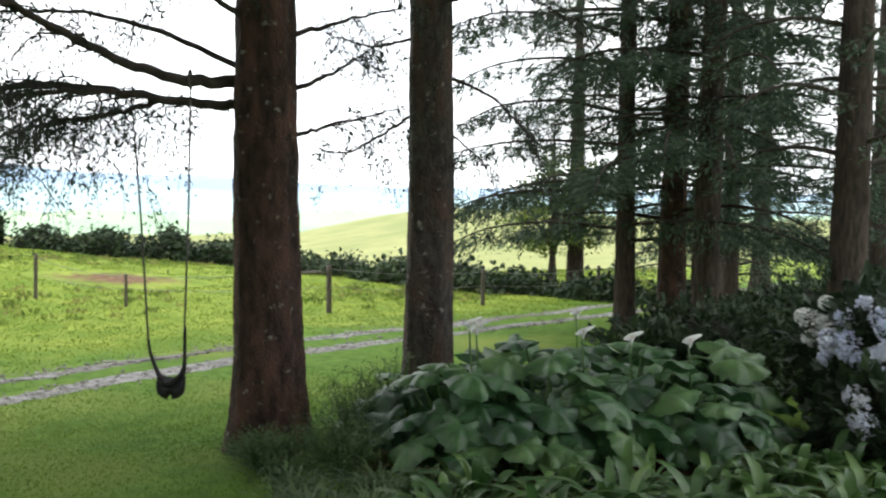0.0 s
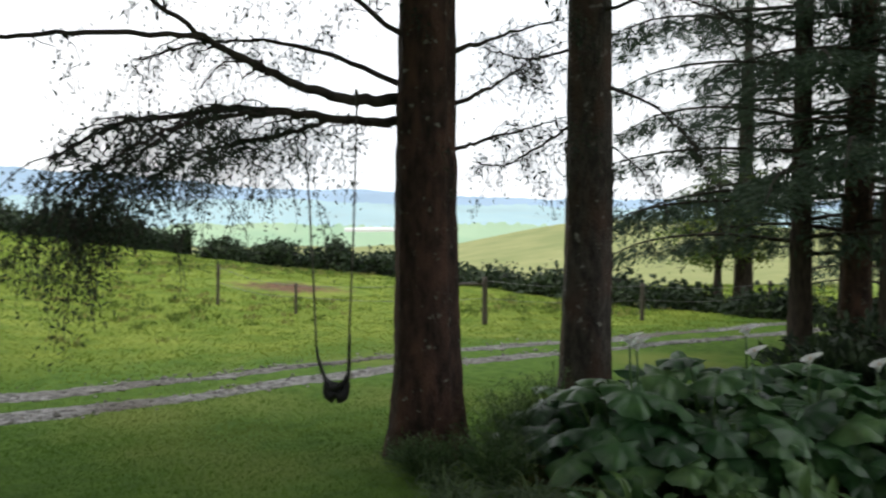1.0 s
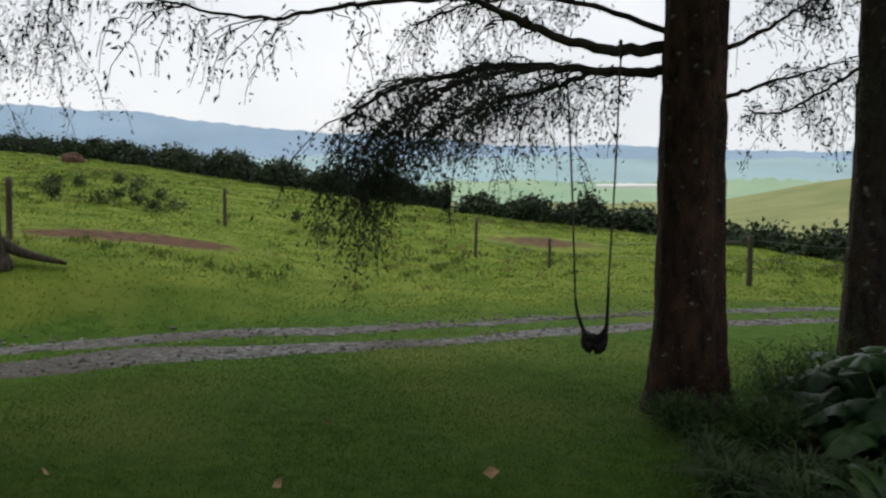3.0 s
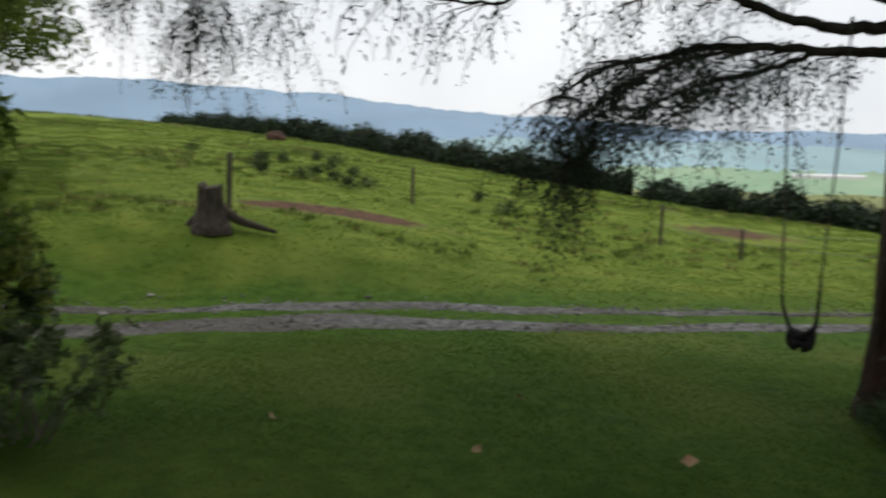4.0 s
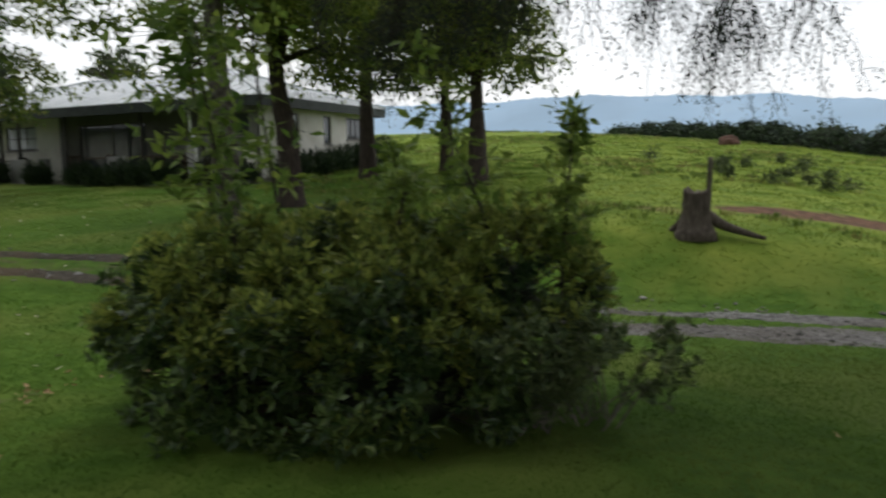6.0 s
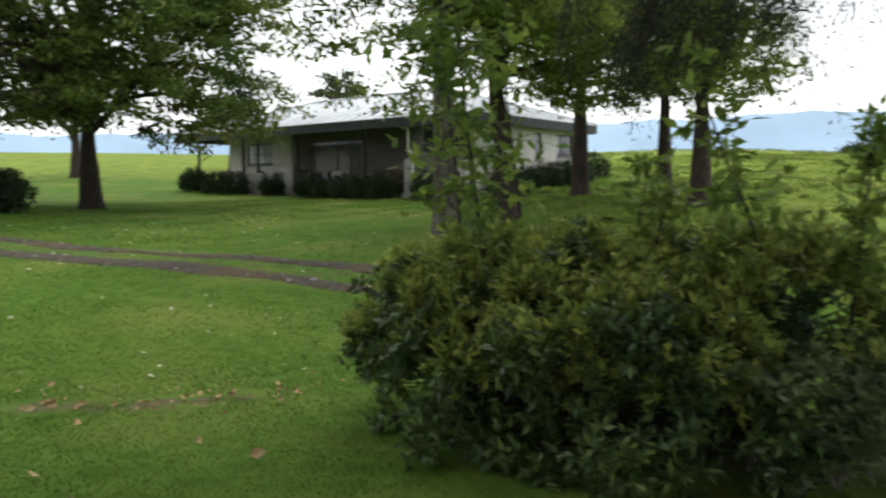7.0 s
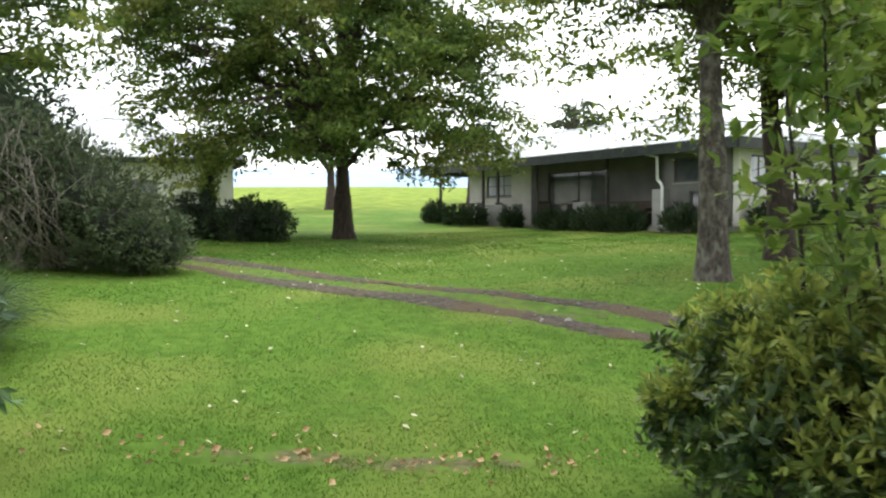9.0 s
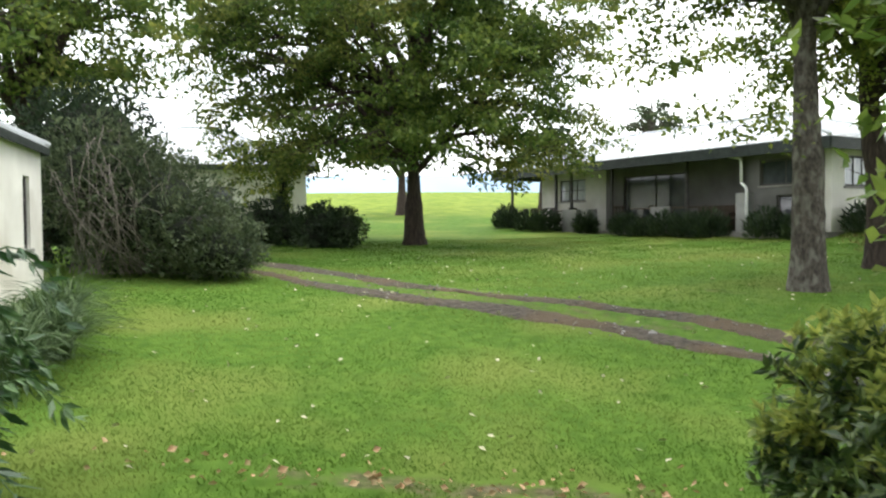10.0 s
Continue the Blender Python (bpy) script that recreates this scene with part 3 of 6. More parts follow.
# ---- trees ----
def rough_trunk(geo, stops, radii, rng, n=26, sides=18, flare=0.0):
    """A trunk with ridges, a few knots and root flare."""
    pts = curve_points(stops, n)
    rad = np.interp(np.linspace(0, 1, n), np.linspace(0, 1, len(radii)), radii)
    h = pts[:, 2] - pts[0, 2]
    a = np.linspace(0, 2 * np.pi, sides, endpoint=False)
    ridge = 1 + 0.05 * np.sin(a * 5 + rng.uniform(0, 6)) + 0.03 * np.sin(a * 9 + rng.uniform(0, 6))
    rr = rad[:, None] * ridge[None, :] * (1 + 0.02 * rng.standard_normal((n, sides)))
    rr += flare * np.exp(-h / 0.35)[:, None] * (1 + 0.45 * np.sin(a * 4 + rng.uniform(0, 6)))[None, :]
    for _ in range(5):
        k, j = rng.integers(3, n - 2), rng.integers(0, sides)
        rr[k, j] *= 1.14
        rr[k, (j + 1) % sides] *= 1.08
    v = np.stack([pts[:, None, 0] + rr * np.cos(a), pts[:, None, 1] + rr * np.sin(a), pts[:, None, 2] + 0 * rr], -1)
    i = np.arange(n - 1)[:, None] * sides
    j = np.arange(sides)[None, :]
    k = (j + 1) % sides
    geo.add(v.reshape(-1, 3), [np.stack([i + j, i + k, i + k + sides, i + j + sides], -1).reshape(-1, 4), (np.arange(sides) + (n - 1) * sides)[None, :]])
    return geo


def weeping(wood, leaf, stops, r0, rng, twigs=16, length=(0.5, 1.2), density=60, size=0.05, droop=1.0, start=0.2, cloud=0.05, branch_sides=7, sideways=0.35):
    """A limb whose fine side twigs hang down with small scale leaves."""
    p = curve_points(stops, 5 * len(stops))
    jig = rng.standard_normal(p.shape) * 0.008
    jig[0] = 0
    tube(wood, p + jig, np.linspace(r0, r0 * 0.22, len(p)), branch_sides)
    tang = unit(np.gradient(p, axis=0))
    for _ in range(twigs):
        u = start + (1 - start) * rng.random() ** 0.8
        k = min(int(u * (len(p) - 1)), len(p) - 2)
        base = p[k]
        ln = rng.uniform(*length)
        out = unit(tang[k] * rng.uniform(0.2, 0.8) + np.array([rng.normal(0, sideways), rng.normal(0, sideways), rng.uniform(-0.1, 0.25)]))
        m = 7
        s = np.linspace(0, 1, m)[:, None]
        q = base + out * ln * s * (1 - 0.35 * droop * s) + np.array([0, 0, -1.0]) * ln * droop * 0.62 * s ** 2
        q[1:] += rng.standard_normal((m - 1, 3)) * 0.02
        tube(wood, q, np.linspace(max(0.005, r0 * 0.16), 0.0025, m), 4, cap=False)
        for _ in range(2):
            k2 = rng.integers(2, m - 1)
            o2 = unit(out * 0.4 + rng.standard_normal(3) * 0.6)
            l2 = ln * rng.uniform(0.25, 0.5)
            s2 = np.linspace(0, 1, 5)[:, None]
            q2 = q[k2] + o2 * l2 * s2 * (1 - 0.4 * s2) + np.array([0, 0, -1.0]) * l2 * droop * 0.8 * s2 ** 2
            tube(wood, q2, np.linspace(0.004, 0.002, 5), 3, cap=False)
            nn = max(2, int(density * l2))
            cc = q2[rng.integers(1, 5, nn)] + rng.standard_normal((nn, 3)) * cloud
            leaves(leaf, cc, size, rng, np.array([0, 0, -0.9]), 0.35, 0.7)
        nn = max(2, int(density * ln))
        t = rng.uniform(0.25, 1, nn)
        kk = np.minimum((t * (m - 1)).astype(int), m - 2)
        cc = q[kk] + (q[kk + 1] - q[kk]) * rng.random((nn, 1)) + rng.standard_normal((nn, 3)) * cloud
        leaves(leaf, cc, size, rng, np.array([0, 0, -0.9]), 0.35, 0.7)


def swing_tree():
    rng = np.random.default_rng(11)
    x, y = -1.37, 6.66
    z = gz(x, y)
    t = thing("conifer_tree", (x, y, z), "tall reddish-barked conifer with drooping limbs holding a swing", "tree")
    o = np.array([x, y, z])
    g = rough_trunk(Geo(), [(0, 0, -0.15), (0, 0, 0.8), (-0.02, 0, 2.4), (-0.01, 0, 5), (0, 0, 12)], (0.34, 0.315, 0.29, 0.275, 0.255, 0.24, 0.10), rng, 60, 22, 0.10)
    part("trunk", g, M_BARK_RED, t, "reddish flaking bark trunk")
    limbs = [
        ([(-1.55, 6.63, 2.80), (-1.7, 6.60, 2.79), (-2.0, 6.33, 2.76), (-2.24, 6.07, 2.78), (-2.53, 5.79, 2.88), (-2.79, 5.5, 3.0), (-3.0, 5.2, 3.12), (-3.3, 4.8, 3.4)], 0.062, 10, (0.4, 0.9), 14, 0.5),
        ([(-2.92, 5.3, 3.06), (-3.34, 4.73, 2.95), (-3.63, 4.34, 2.84), (-3.82, 3.97, 2.73), (-4.09, 3.49, 2.74), (-4.25, 3.1, 2.8)], 0.022, 16, (0.3, 0.8), 30, 0.15),
        ([(-1.5, 6.63, 2.60), (-1.75, 6.60, 2.60), (-2.12, 6.41, 2.6), (-2.51, 6.22, 2.64), (-2.96, 5.98, 2.63), (-3.32, 5.73, 2.53), (-3.65, 5.47, 2.43), (-3.95, 5.1, 2.15)], 0.05, 50, (0.5, 1.25), 85, 0.12),
        ([(-2.2, 6.4, 2.6), (-2.5, 6.35, 2.48), (-2.9, 6.3, 2.40), (-3.25, 6.15, 2.28), (-3.55, 6.0, 2.1), (-3.75, 5.85, 1.9)], 0.026, 40, (0.5, 1.0), 62, 0.02),
        ([(-2.5, 6.2, 2.62), (-2.9, 5.8, 2.55), (-3.25, 5.5, 2.40), (-3.55, 5.2, 2.15), (-3.75, 5.05, 1.9)], 0.024, 36, (0.45, 0.95), 60, 0.1),
        ([(-3.35, 5.7, 2.4), (-3.6, 5.5, 2.1), (-3.72, 5.4, 1.85), (-3.78, 5.35, 1.6)], 0.016, 26, (0.35, 0.7), 70, 0.1),
        ([(-1.45, 6.68, 2.86), (-2.2, 6.8, 3.2), (-2.8, 6.8, 3.35), (-3.4, 6.6, 3.3), (-3.9, 6.4, 3.1)], 0.03, 26, (0.5, 1.0), 40, 0.2),
        ([(-1.42, 6.64, 3.22), (-2.0, 6.2, 3.6), (-2.4, 5.8, 3.75), (-2.8, 5.2, 3.8)], 0.03, 20, (0.5, 1.0), 45, 0.2),
        ([(-1.15, 6.72, 3.24), (-0.9, 6.8, 3.34), (-0.6, 6.92, 3.46), (-0.12, 7.08, 3.61)], 0.028, 14, (0.4, 0.8), 32, 0.2),
        ([(-1.12, 6.76, 2.79), (-0.85, 6.85, 2.92), (-0.6, 6.95, 3.1), (-0.12, 7.08, 3.42)], 0.024, 16, (0.4, 0.9), 32, 0.2),
        ([(-1.12, 6.8, 2.38), (-0.85, 6.92, 2.48), (-0.5, 7.05, 2.58), (-0.1, 7.18, 2.72)], 0.022, 16, (0.4, 0.95), 34, 0.2),
    ]
    limbs += [
        ([(-1.5, 6.6, 6.2), (-2.6, 6.9, 6.9), (-6.23, 6.60, 6.10), (-7.24, 4.87, 4.71), (-7.82, 3.92, 3.66)], 0.064, 72, (0.5, 1.2), 50, 0.35),
        ([(-5.93, 6.99, 6.46), (-7.04, 4.73, 5.05), (-7.90, 3.20, 4.00), (-8.33, 2.44, 3.30)], 0.0352, 55, (0.5, 1.2), 57, 0.35),
        ([(-6.23, 6.60, 6.10), (-7.31, 5.40, 4.71), (-7.68, 4.81, 3.66), (-7.74, 4.63, 2.95)], 0.032, 48, (0.5, 1.2), 57, 0.35),
        ([(-6.76, 5.30, 5.41), (-8.23, 2.99, 4.53), (-8.98, 2.00, 3.83), (-9.30, 1.70, 3.30)], 0.032, 52, (0.5, 1.2), 57, 0.35),
        ([(-5.53, 7.92, 6.80), (-6.64, 7.07, 5.23), (-7.10, 6.48, 4.36)], 0.032, 28, (0.5, 1.2), 36, 0.35),
        ([(-1.50, 6.60, 6.55), (-2.60, 6.90, 7.25), (-5.53, 7.05, 6.25), (-6.70, 5.43, 4.86), (-7.37, 4.54, 3.81)], 0.064, 43, (0.4, 1.0), 35, 0.35),
        ([(-1.50, 6.60, 6.70), (-2.60, 6.90, 7.40), (-6.77, 6.18, 6.40), (-7.64, 4.38, 5.01), (-8.15, 3.38, 3.96)], 0.064, 43, (0.4, 1.0), 35, 0.35),
        ([(-5.19, 7.41, 6.61), (-6.51, 5.27, 5.20), (-7.51, 3.83, 4.15), (-8.02, 3.11, 3.45)], 0.0352, 33, (0.4, 1.0), 40, 0.35),
        ([(-6.50, 6.59, 6.76), (-7.43, 4.25, 5.35), (-8.17, 2.66, 4.30), (-8.54, 1.87, 3.60)], 0.0352, 33, (0.4, 1.0), 40, 0.35),
        ([(-5.53, 7.05, 6.25), (-6.72, 5.96, 4.86), (-7.14, 5.41, 3.81), (-7.22, 5.24, 3.10)], 0.032, 28, (0.4, 1.0), 40, 0.35),
        ([(-6.77, 6.18, 6.40), (-7.75, 4.90, 5.01), (-8.08, 4.28, 3.96), (-8.12, 4.10, 3.25)], 0.032, 28, (0.4, 1.0), 40, 0.35),
        ([(-6.18, 5.81, 5.56), (-7.86, 3.65, 4.68), (-8.70, 2.74, 3.98), (-9.05, 2.47, 3.45)], 0.032, 31, (0.4, 1.0), 40, 0.35),
        ([(-7.20, 4.84, 5.71), (-8.48, 2.42, 4.83), (-9.15, 1.38, 4.13), (-9.45, 1.05, 3.60)], 0.032, 31, (0.4, 1.0), 40, 0.35),
        ([(-4.70, 8.30, 6.95), (-5.89, 7.56, 5.38), (-6.40, 7.02, 4.51)], 0.032, 16, (0.4, 1.0), 25, 0.35),
        ([(-6.18, 7.55, 7.10), (-7.22, 6.62, 5.53), (-7.63, 5.99, 4.66)], 0.032, 16, (0.4, 1.0), 25, 0.35),
    ]
    for stops, r0, tw, ln, den, st in limbs:
        w, lf = Geo(), Geo()
        weeping(w, lf, np.array(stops) - o, r0, rng, tw, ln, den, 0.045, 1.0, st)
        b = part("limb", w, M_TWIG, t)
        part("needle_spray", lf, M_CONIFER, b, smooth=False, stuff=True)
    # upper crown above the view, a roof of drooping limbs that shades the lawn
    w, lf = Geo(), Geo()
    for k in range(64):
        a = rng.uniform(0, 2 * np.pi)
        h = rng.uniform(6.8, 11.5)
        ln = (8.2 - 0.45 * (h - 5)) * rng.uniform(0.7, 1.0)
        d = np.array([math.cos(a), math.sin(a), 0])
        weeping(w, lf, np.array([d * 0.2 + (0, 0, h), d * ln * 0.4 + (0, 0, h + 0.35), d * ln * 0.75 + (0, 0, h + 0.25), d * ln + (0, 0, h - 0.3)]), 0.05, rng, 14, (0.5, 1.3), 46, 0.20, 0.8, 0.15, 0.18, 6)
    # extra leafy limbs added high out of sight only to deepen the lawn's shade
    for k in range(84):
        a = rng.uniform(2.7, 4.7)
        h = rng.uniform(7.4, 10.5)
        ln = rng.uniform(5.0, 9.5)
        d = np.array([math.cos(a), math.sin(a), 0])
        p = curve_points([d * 0.2 + (0, 0, h), d * ln * 0.4 + (0, 0, h + 0.5), d * ln * 0.75 + (0, 0, h + 0.5), d * ln + (0, 0, h + 0.1)], 14)
        tube(w, p, np.linspace(0.05, 0.012, 14), 5)
        leaves(lf, p[rng.integers(4, 14, 300)] + rng.standard_normal((300, 3)) * (0.5, 0.5, 0.22), 0.30, rng, np.array([0, 0, -0.5]), 0.4, 0.8)
    b = part("upper_branchwork", w, M_TWIG, t, stuff=True)
    part("upper_crown", lf, M_CONIFER, b, smooth=False, stuff=True)


def bare_neighbour_tree():
    rng = np.random.default_rng(12)
    x, y = 0.29, 8.45
    z = gz(x, y)
    o = np.array([x, y, z])
    t = thing("conifer_tree", (x, y, z), "straight grey-brown conifer trunk with lichen patches", "tree")
    part("trunk", rough_trunk(Geo(), [(0, 0, -0.15), (0.0, 0, 0.8), (0.02, 0, 2.4), (0.0, 0, 5), (0, 0, 12)], (0.32, 0.295, 0.275, 0.265, 0.25, 0.22, 0.10), rng, 60, 20, 0.06), M_BARK_LICHEN, t)
    for stops, r0, tw in (
            ([(0.05, 8.3, 2.75), (-0.3, 8.1, 2.5), (-0.7, 7.9, 2.3), (-1.0, 7.8, 2.35)], 0.02, 12), ([(0.05, 8.35, 3.6), (-0.4, 8.1, 3.45), (-0.9, 7.8, 3.5)], 0.02, 12),
            ([(0.5, 8.4, 3.2), (0.9, 8.2, 3.0), (1.3, 8.1, 2.6), (1.5, 8.0, 2.2)], 0.022, 18), ([(0.5, 8.45, 2.6), (0.8, 8.4, 2.35), (1.0, 8.4, 2.1)], 0.015, 10),
            ([(0.4, 8.3, 4.0), (0.9, 8.1, 4.1), (1.5, 7.9, 3.9), (2.0, 7.8, 3.5)], 0.025, 24)):
        w, lf = Geo(), Geo()
        weeping(w, lf, np.array(stops) - o, r0, rng, tw, (0.3, 0.8), 36, 0.05, 0.9, 0.2)
        b = part("limb", w, M_TWIG, t)
        part("needle_spray", lf, M_CONIFER, b, smooth=False, stuff=True)
    w, lf = Geo(), Geo()
    for k in range(40):
        a = rng.uniform(0, 2 * np.pi)
        h = rng.uniform(7.2, 11.5)
        ln = (5.5 - 0.4 * (h - 5)) * rng.uniform(0.7, 1.0)
        d = np.array([math.cos(a), math.sin(a), 0])
        weeping(w, lf, np.array([d * 0.2 + (0, 0, h), d * ln * 0.4 + (0, 0, h + 0.3), d * ln * 0.75 + (0, 0, h + 0.15), d * ln + (0, 0, h - 0.4)]), 0.05, rng, 20, (0.5, 1.3), 30, 0.20, 0.8, 0.15, 0.18, 6)
    b = part("upper_branchwork", w, M_TWIG, t, stuff=True)
    part("upper_crown", lf, M_CONIFER, b, smooth=False, stuff=True)


def cedar(x, y, r, height, low, spread, seed, lean=0.0, bark=None, dens=1.0, branches=40):
    rng = np.random.default_rng(seed)
    z = gz(x, y)
    t = thing("cedar_tree", (x, y, z), "dark cedar with layered drooping branches and a bare lower trunk", "tree", "cedar grove")
    part("trunk", rough_trunk(Geo(), [(0, 0, -0.1), (lean * 0.3, 0, 2), (lean * 0.6, 0, 5), (lean, 0, height)], (r * 1.12, r, r * 0.9, r * 0.8, r * 0.2), rng, 30, 14, r * 0.3), bark or M_BARK_DARK, t)
    w, lf = Geo(), Geo()
    for k in range(branches):
        h = low + (height - low) * (k + rng.random()) / branches
        a = k * 2.4 + rng.uniform(-0.4, 0.4)
        ln = spread * (1 - 0.55 * (h - low) / (height - low)) * rng.uniform(0.65, 1.0)
        d = np.array([math.cos(a), math.sin(a), 0])
        p = curve_points([d * r * 0.5 + (0, 0, h), d * ln * 0.4 + (0, 0, h + 0.12), d * ln * 0.75 + (0, 0, h - 0.05), d * ln + (0, 0, h - 0.5)], 12)
        tube(w, p, np.linspace(0.045, 0.008, 12), 5, cap=False)
        n = int(165 * ln * dens)
        u = rng.uniform(0.12, 1, n)
        kk = np.minimum((u * 11).astype(int), 10)
        side = np.array([-d[1], d[0], 0])
        width = 0.75 * np.sin(np.clip(u, 0, 1) * 2.7 + 0.25)
        off = rng.uniform(-1, 1, n) * width
        sag = -0.35 * np.abs(off) ** 1.3 - np.abs(rng.normal(0, 0.13, n))
        c = p[kk] + side[None] * off[:, None] + np.array([0, 0, 1.0])[None] * sag[:, None] + rng.normal(0, 0.05, (n, 3))
        ahead = d[None] * 0.6 + side[None] * np.sign(off)[:, None] * 0.7 + np.array([[0, 0, -0.5]])
        leaves(lf, c, 0.15, rng, ahead, 0.2, 0.5)
    b = part("branchwork", w, M_TWIG, t, stuff=True)
    part("needle_canopy", lf, M_CEDAR, b, smooth=False, stuff=True)
    return t


def broad_tree(x, y, r, height, lobes, n, seed, label, size=0.16, mat=None, bark=None, fork=3.0, lean=(0, 0), limbs=14, group="", low_twigs=0, flare=0.5):
    """A broadleaved tree: trunk, limbs reaching into the lobes of the crown, clumps of leaves."""
    rng = np.random.default_rng(seed)
    z = gz(x, y)
    t = thing("broadleaf_tree", (x, y, z), label, "tree", group)
    part("trunk", rough_trunk(Geo(), [(0, 0, -0.12), (lean[0] * 0.15, lean[1] * 0.15, fork * 0.5), (lean[0] * 0.5, lean[1] * 0.5, fork), (lean[0], lean[1], height)], (r * 1.15, r, r * 0.88, r * 0.6, r * 0.14), rng, 34, 16, r * flare), bark or M_BARK_GREY, t)
    w, lf = Geo(), Geo()
    vol = np.array([a * b * c for _, (a, b, c) in lobes])
    vol = vol / vol.sum()
    clumps = []
    for (c, e), share in zip(lobes, vol):
        k = max(4, int(n / 64 * share * 1.02))
        d = unit(rng.standard_normal((k, 3))) * rng.uniform(0.35, 1.0, (k, 1)) ** 0.6
        clumps.append(np.array(c) + d * np.array(e))
    clumps = np.concatenate(clumps)
    for k in range(limbs):
        end = clumps[rng.integers(len(clumps))]
        h = fork * rng.uniform(0.85, 1.0) + (height - fork) * rng.uniform(0, 0.45)
        h = min(h, max(end[2] - 0.2, fork * 0.85))
        s = h / height
        a = np.array([lean[0] * s, lean[1] * s, h])
        midp = a * 0.5 + end * 0.5 + np.array([0, 0, 0.25 * np.linalg.norm(end - a) * 0.5])
        p = curve_points([a, midp, end], 9) + rng.normal(0, 0.04, (9, 3)) * np.linspace(0, 1, 9)[:, None]
        tube(w, p, np.linspace(r * 0.42, 0.02, 9), 6, cap=False)
        near = clumps[np.argsort(np.linalg.norm(clumps - end, axis=1))[:8]]
        for q in near:
            st = p[rng.integers(3, 8)]
            tube(w, curve_points([st, st * 0.5 + q * 0.5 + rng.normal(0, 0.08, 3), q], 5), np.linspace(0.025, 0.006, 5), 4, cap=False)
    m = 64
    # each clump is a spray: leaves along a short drooping twig that reaches outward
    out = unit(clumps * (1, 1, 0) + rng.normal(0, 0.8, clumps.shape) * (1, 1, 0.25))
    reach = rng.uniform(0.5, 1.15, (len(clumps), 1)) * (0.7 + size * 2)
    for c, o, ln in zip(clumps[::2], out[::2], reach[::2]):
        tube(w, [c - o * ln * 0.6, c + (0, 0, 0.04), c + o * ln * 0.6 - (0, 0, 0.3 * float(ln[0]))], (0.014, 0.010, 0.005), 3, cap=False)
    u = rng.uniform(-0.6, 0.65, (len(clumps), m, 1))
    side = np.cross(out, (0, 0, 1.0))[:, None, :]
    cc = clumps[:, None, :] + out[:, None, :] * reach[:, None, :] * u + side * rng.normal(0, 0.2, (len(clumps), m, 1)) + rng.normal(0, 0.07, (len(clumps), m, 3))
    cc[..., 2] -= (0.75 * reach[:, None, :] * np.clip(u, 0, 1) ** 2 + np.abs(rng.normal(0, 0.09, u.shape)))[..., 0]
    cc = cc.reshape(-1, 3)
    leaves(lf, cc, size, rng, np.array([0, 0, -0.35]), 0.62, 0.9)
    part("branchwork", w, bark or M_BARK_GREY, t, stuff=True)
    part("crown", lf, mat or M_OAK, t, smooth=False, stuff=True)
    return t


swing_tree()
bare_neighbour_tree()
cedar(5.18, 14.53, 0.20, 13, 1.8, 6.0, 21, -0.1, dens=2.0, branches=54)
cedar(5.99, 14.16, 0.27, 14, 2.0, 5.0, 22, 0.05, M_BARK_RED, 1.6, 50)
cedar(5.93, 12.74, 0.24, 13, 2.9, 3.6, 23, 0.1)
cedar(9.55, 18.17, 0.22, 13, 1.1, 4.5, 24, dens=1.0, branches=44)
cedar(6.99, 10.29, 0.27, 13, 2.8, 3.2, 25, dens=0.7)
cedar(12.5, 16.5, 0.26, 13, 1.0, 4.4, 26, dens=0.65, branches=36)
cedar(10.9, 21.6, 0.26, 12, 0.5, 4.4, 42, dens=0.8, branches=36)
cedar(14.0, 24.0, 0.3, 13, 1.4, 5.0, 27)
cedar(8.0, 26.0, 0.28, 11, 1.6, 4.2, 28)
broad_tree(7.0, 25.5, 0.16, 6, [((0, 0, 2.6), (1.9, 1.9, 1.4)), ((0.6, 0, 4), (1.5, 1.5, 1.2))], 5200, 29, "small rounded green tree beside the farm track", 0.13, M_OAK, M_BARK_DARK, 1.2)

# big shade tree on the lawn
broad_tree(-28.5, -9.5, 0.31, 12.5, [((0, 0, 6.4), (4.6, 4.6, 2.5)), ((-1.5, -2.6, 5.0), (3.4, 3.2, 2.0)), ((1.2, 3.0, 5.2), (3.4, 3.4, 2.0)), ((0, 0, 9.8), (4.4, 4.4, 2.6)),
                                     ((2.5, 2.6, 3.4), (2.2, 2.6, 1.1)), ((2.4, -2.2, 3.4), (2.2, 2.6, 1.2)), ((-0.8, 4.8, 3.6), (1.8, 2.0, 1.3)), ((0.5, -5.4, 4.0), (2.0, 2.0, 1.6)), ((1, -4.6, 7.6), (3, 3, 2.6)), ((1, 4.6, 7.8), (3, 3, 2.6)), ((1.8, -4.6, 3.0), (1.3, 1.5, 1.0)), ((1.5, 4.2, 2.9), (1.2, 1.5, 0.9)), ((3.4, 0.4, 3.2), (1.2, 2.0, 0.8)), ((0.5, -6.4, 6.4), (2.4, 2.4, 2.2)), ((0.5, -6.0, 9.2), (2.8, 2.8, 2.2)), ((2.8, -4.4, 2.3), (0.7, 0.8, 0.6)), ((2.2, 3.4, 2.2), (0.6, 0.9, 0.6)), ((1.0, 5.6, 2.7), (0.8, 0.9, 0.9)), ((0.8, -6.6, 3.0), (0.8, 0.8, 0.9))],
           112000, 31, "broad shade tree with full green crown on the lawn", 0.155, M_OAK, M_BARK_DARK, 2.7, limbs=34)
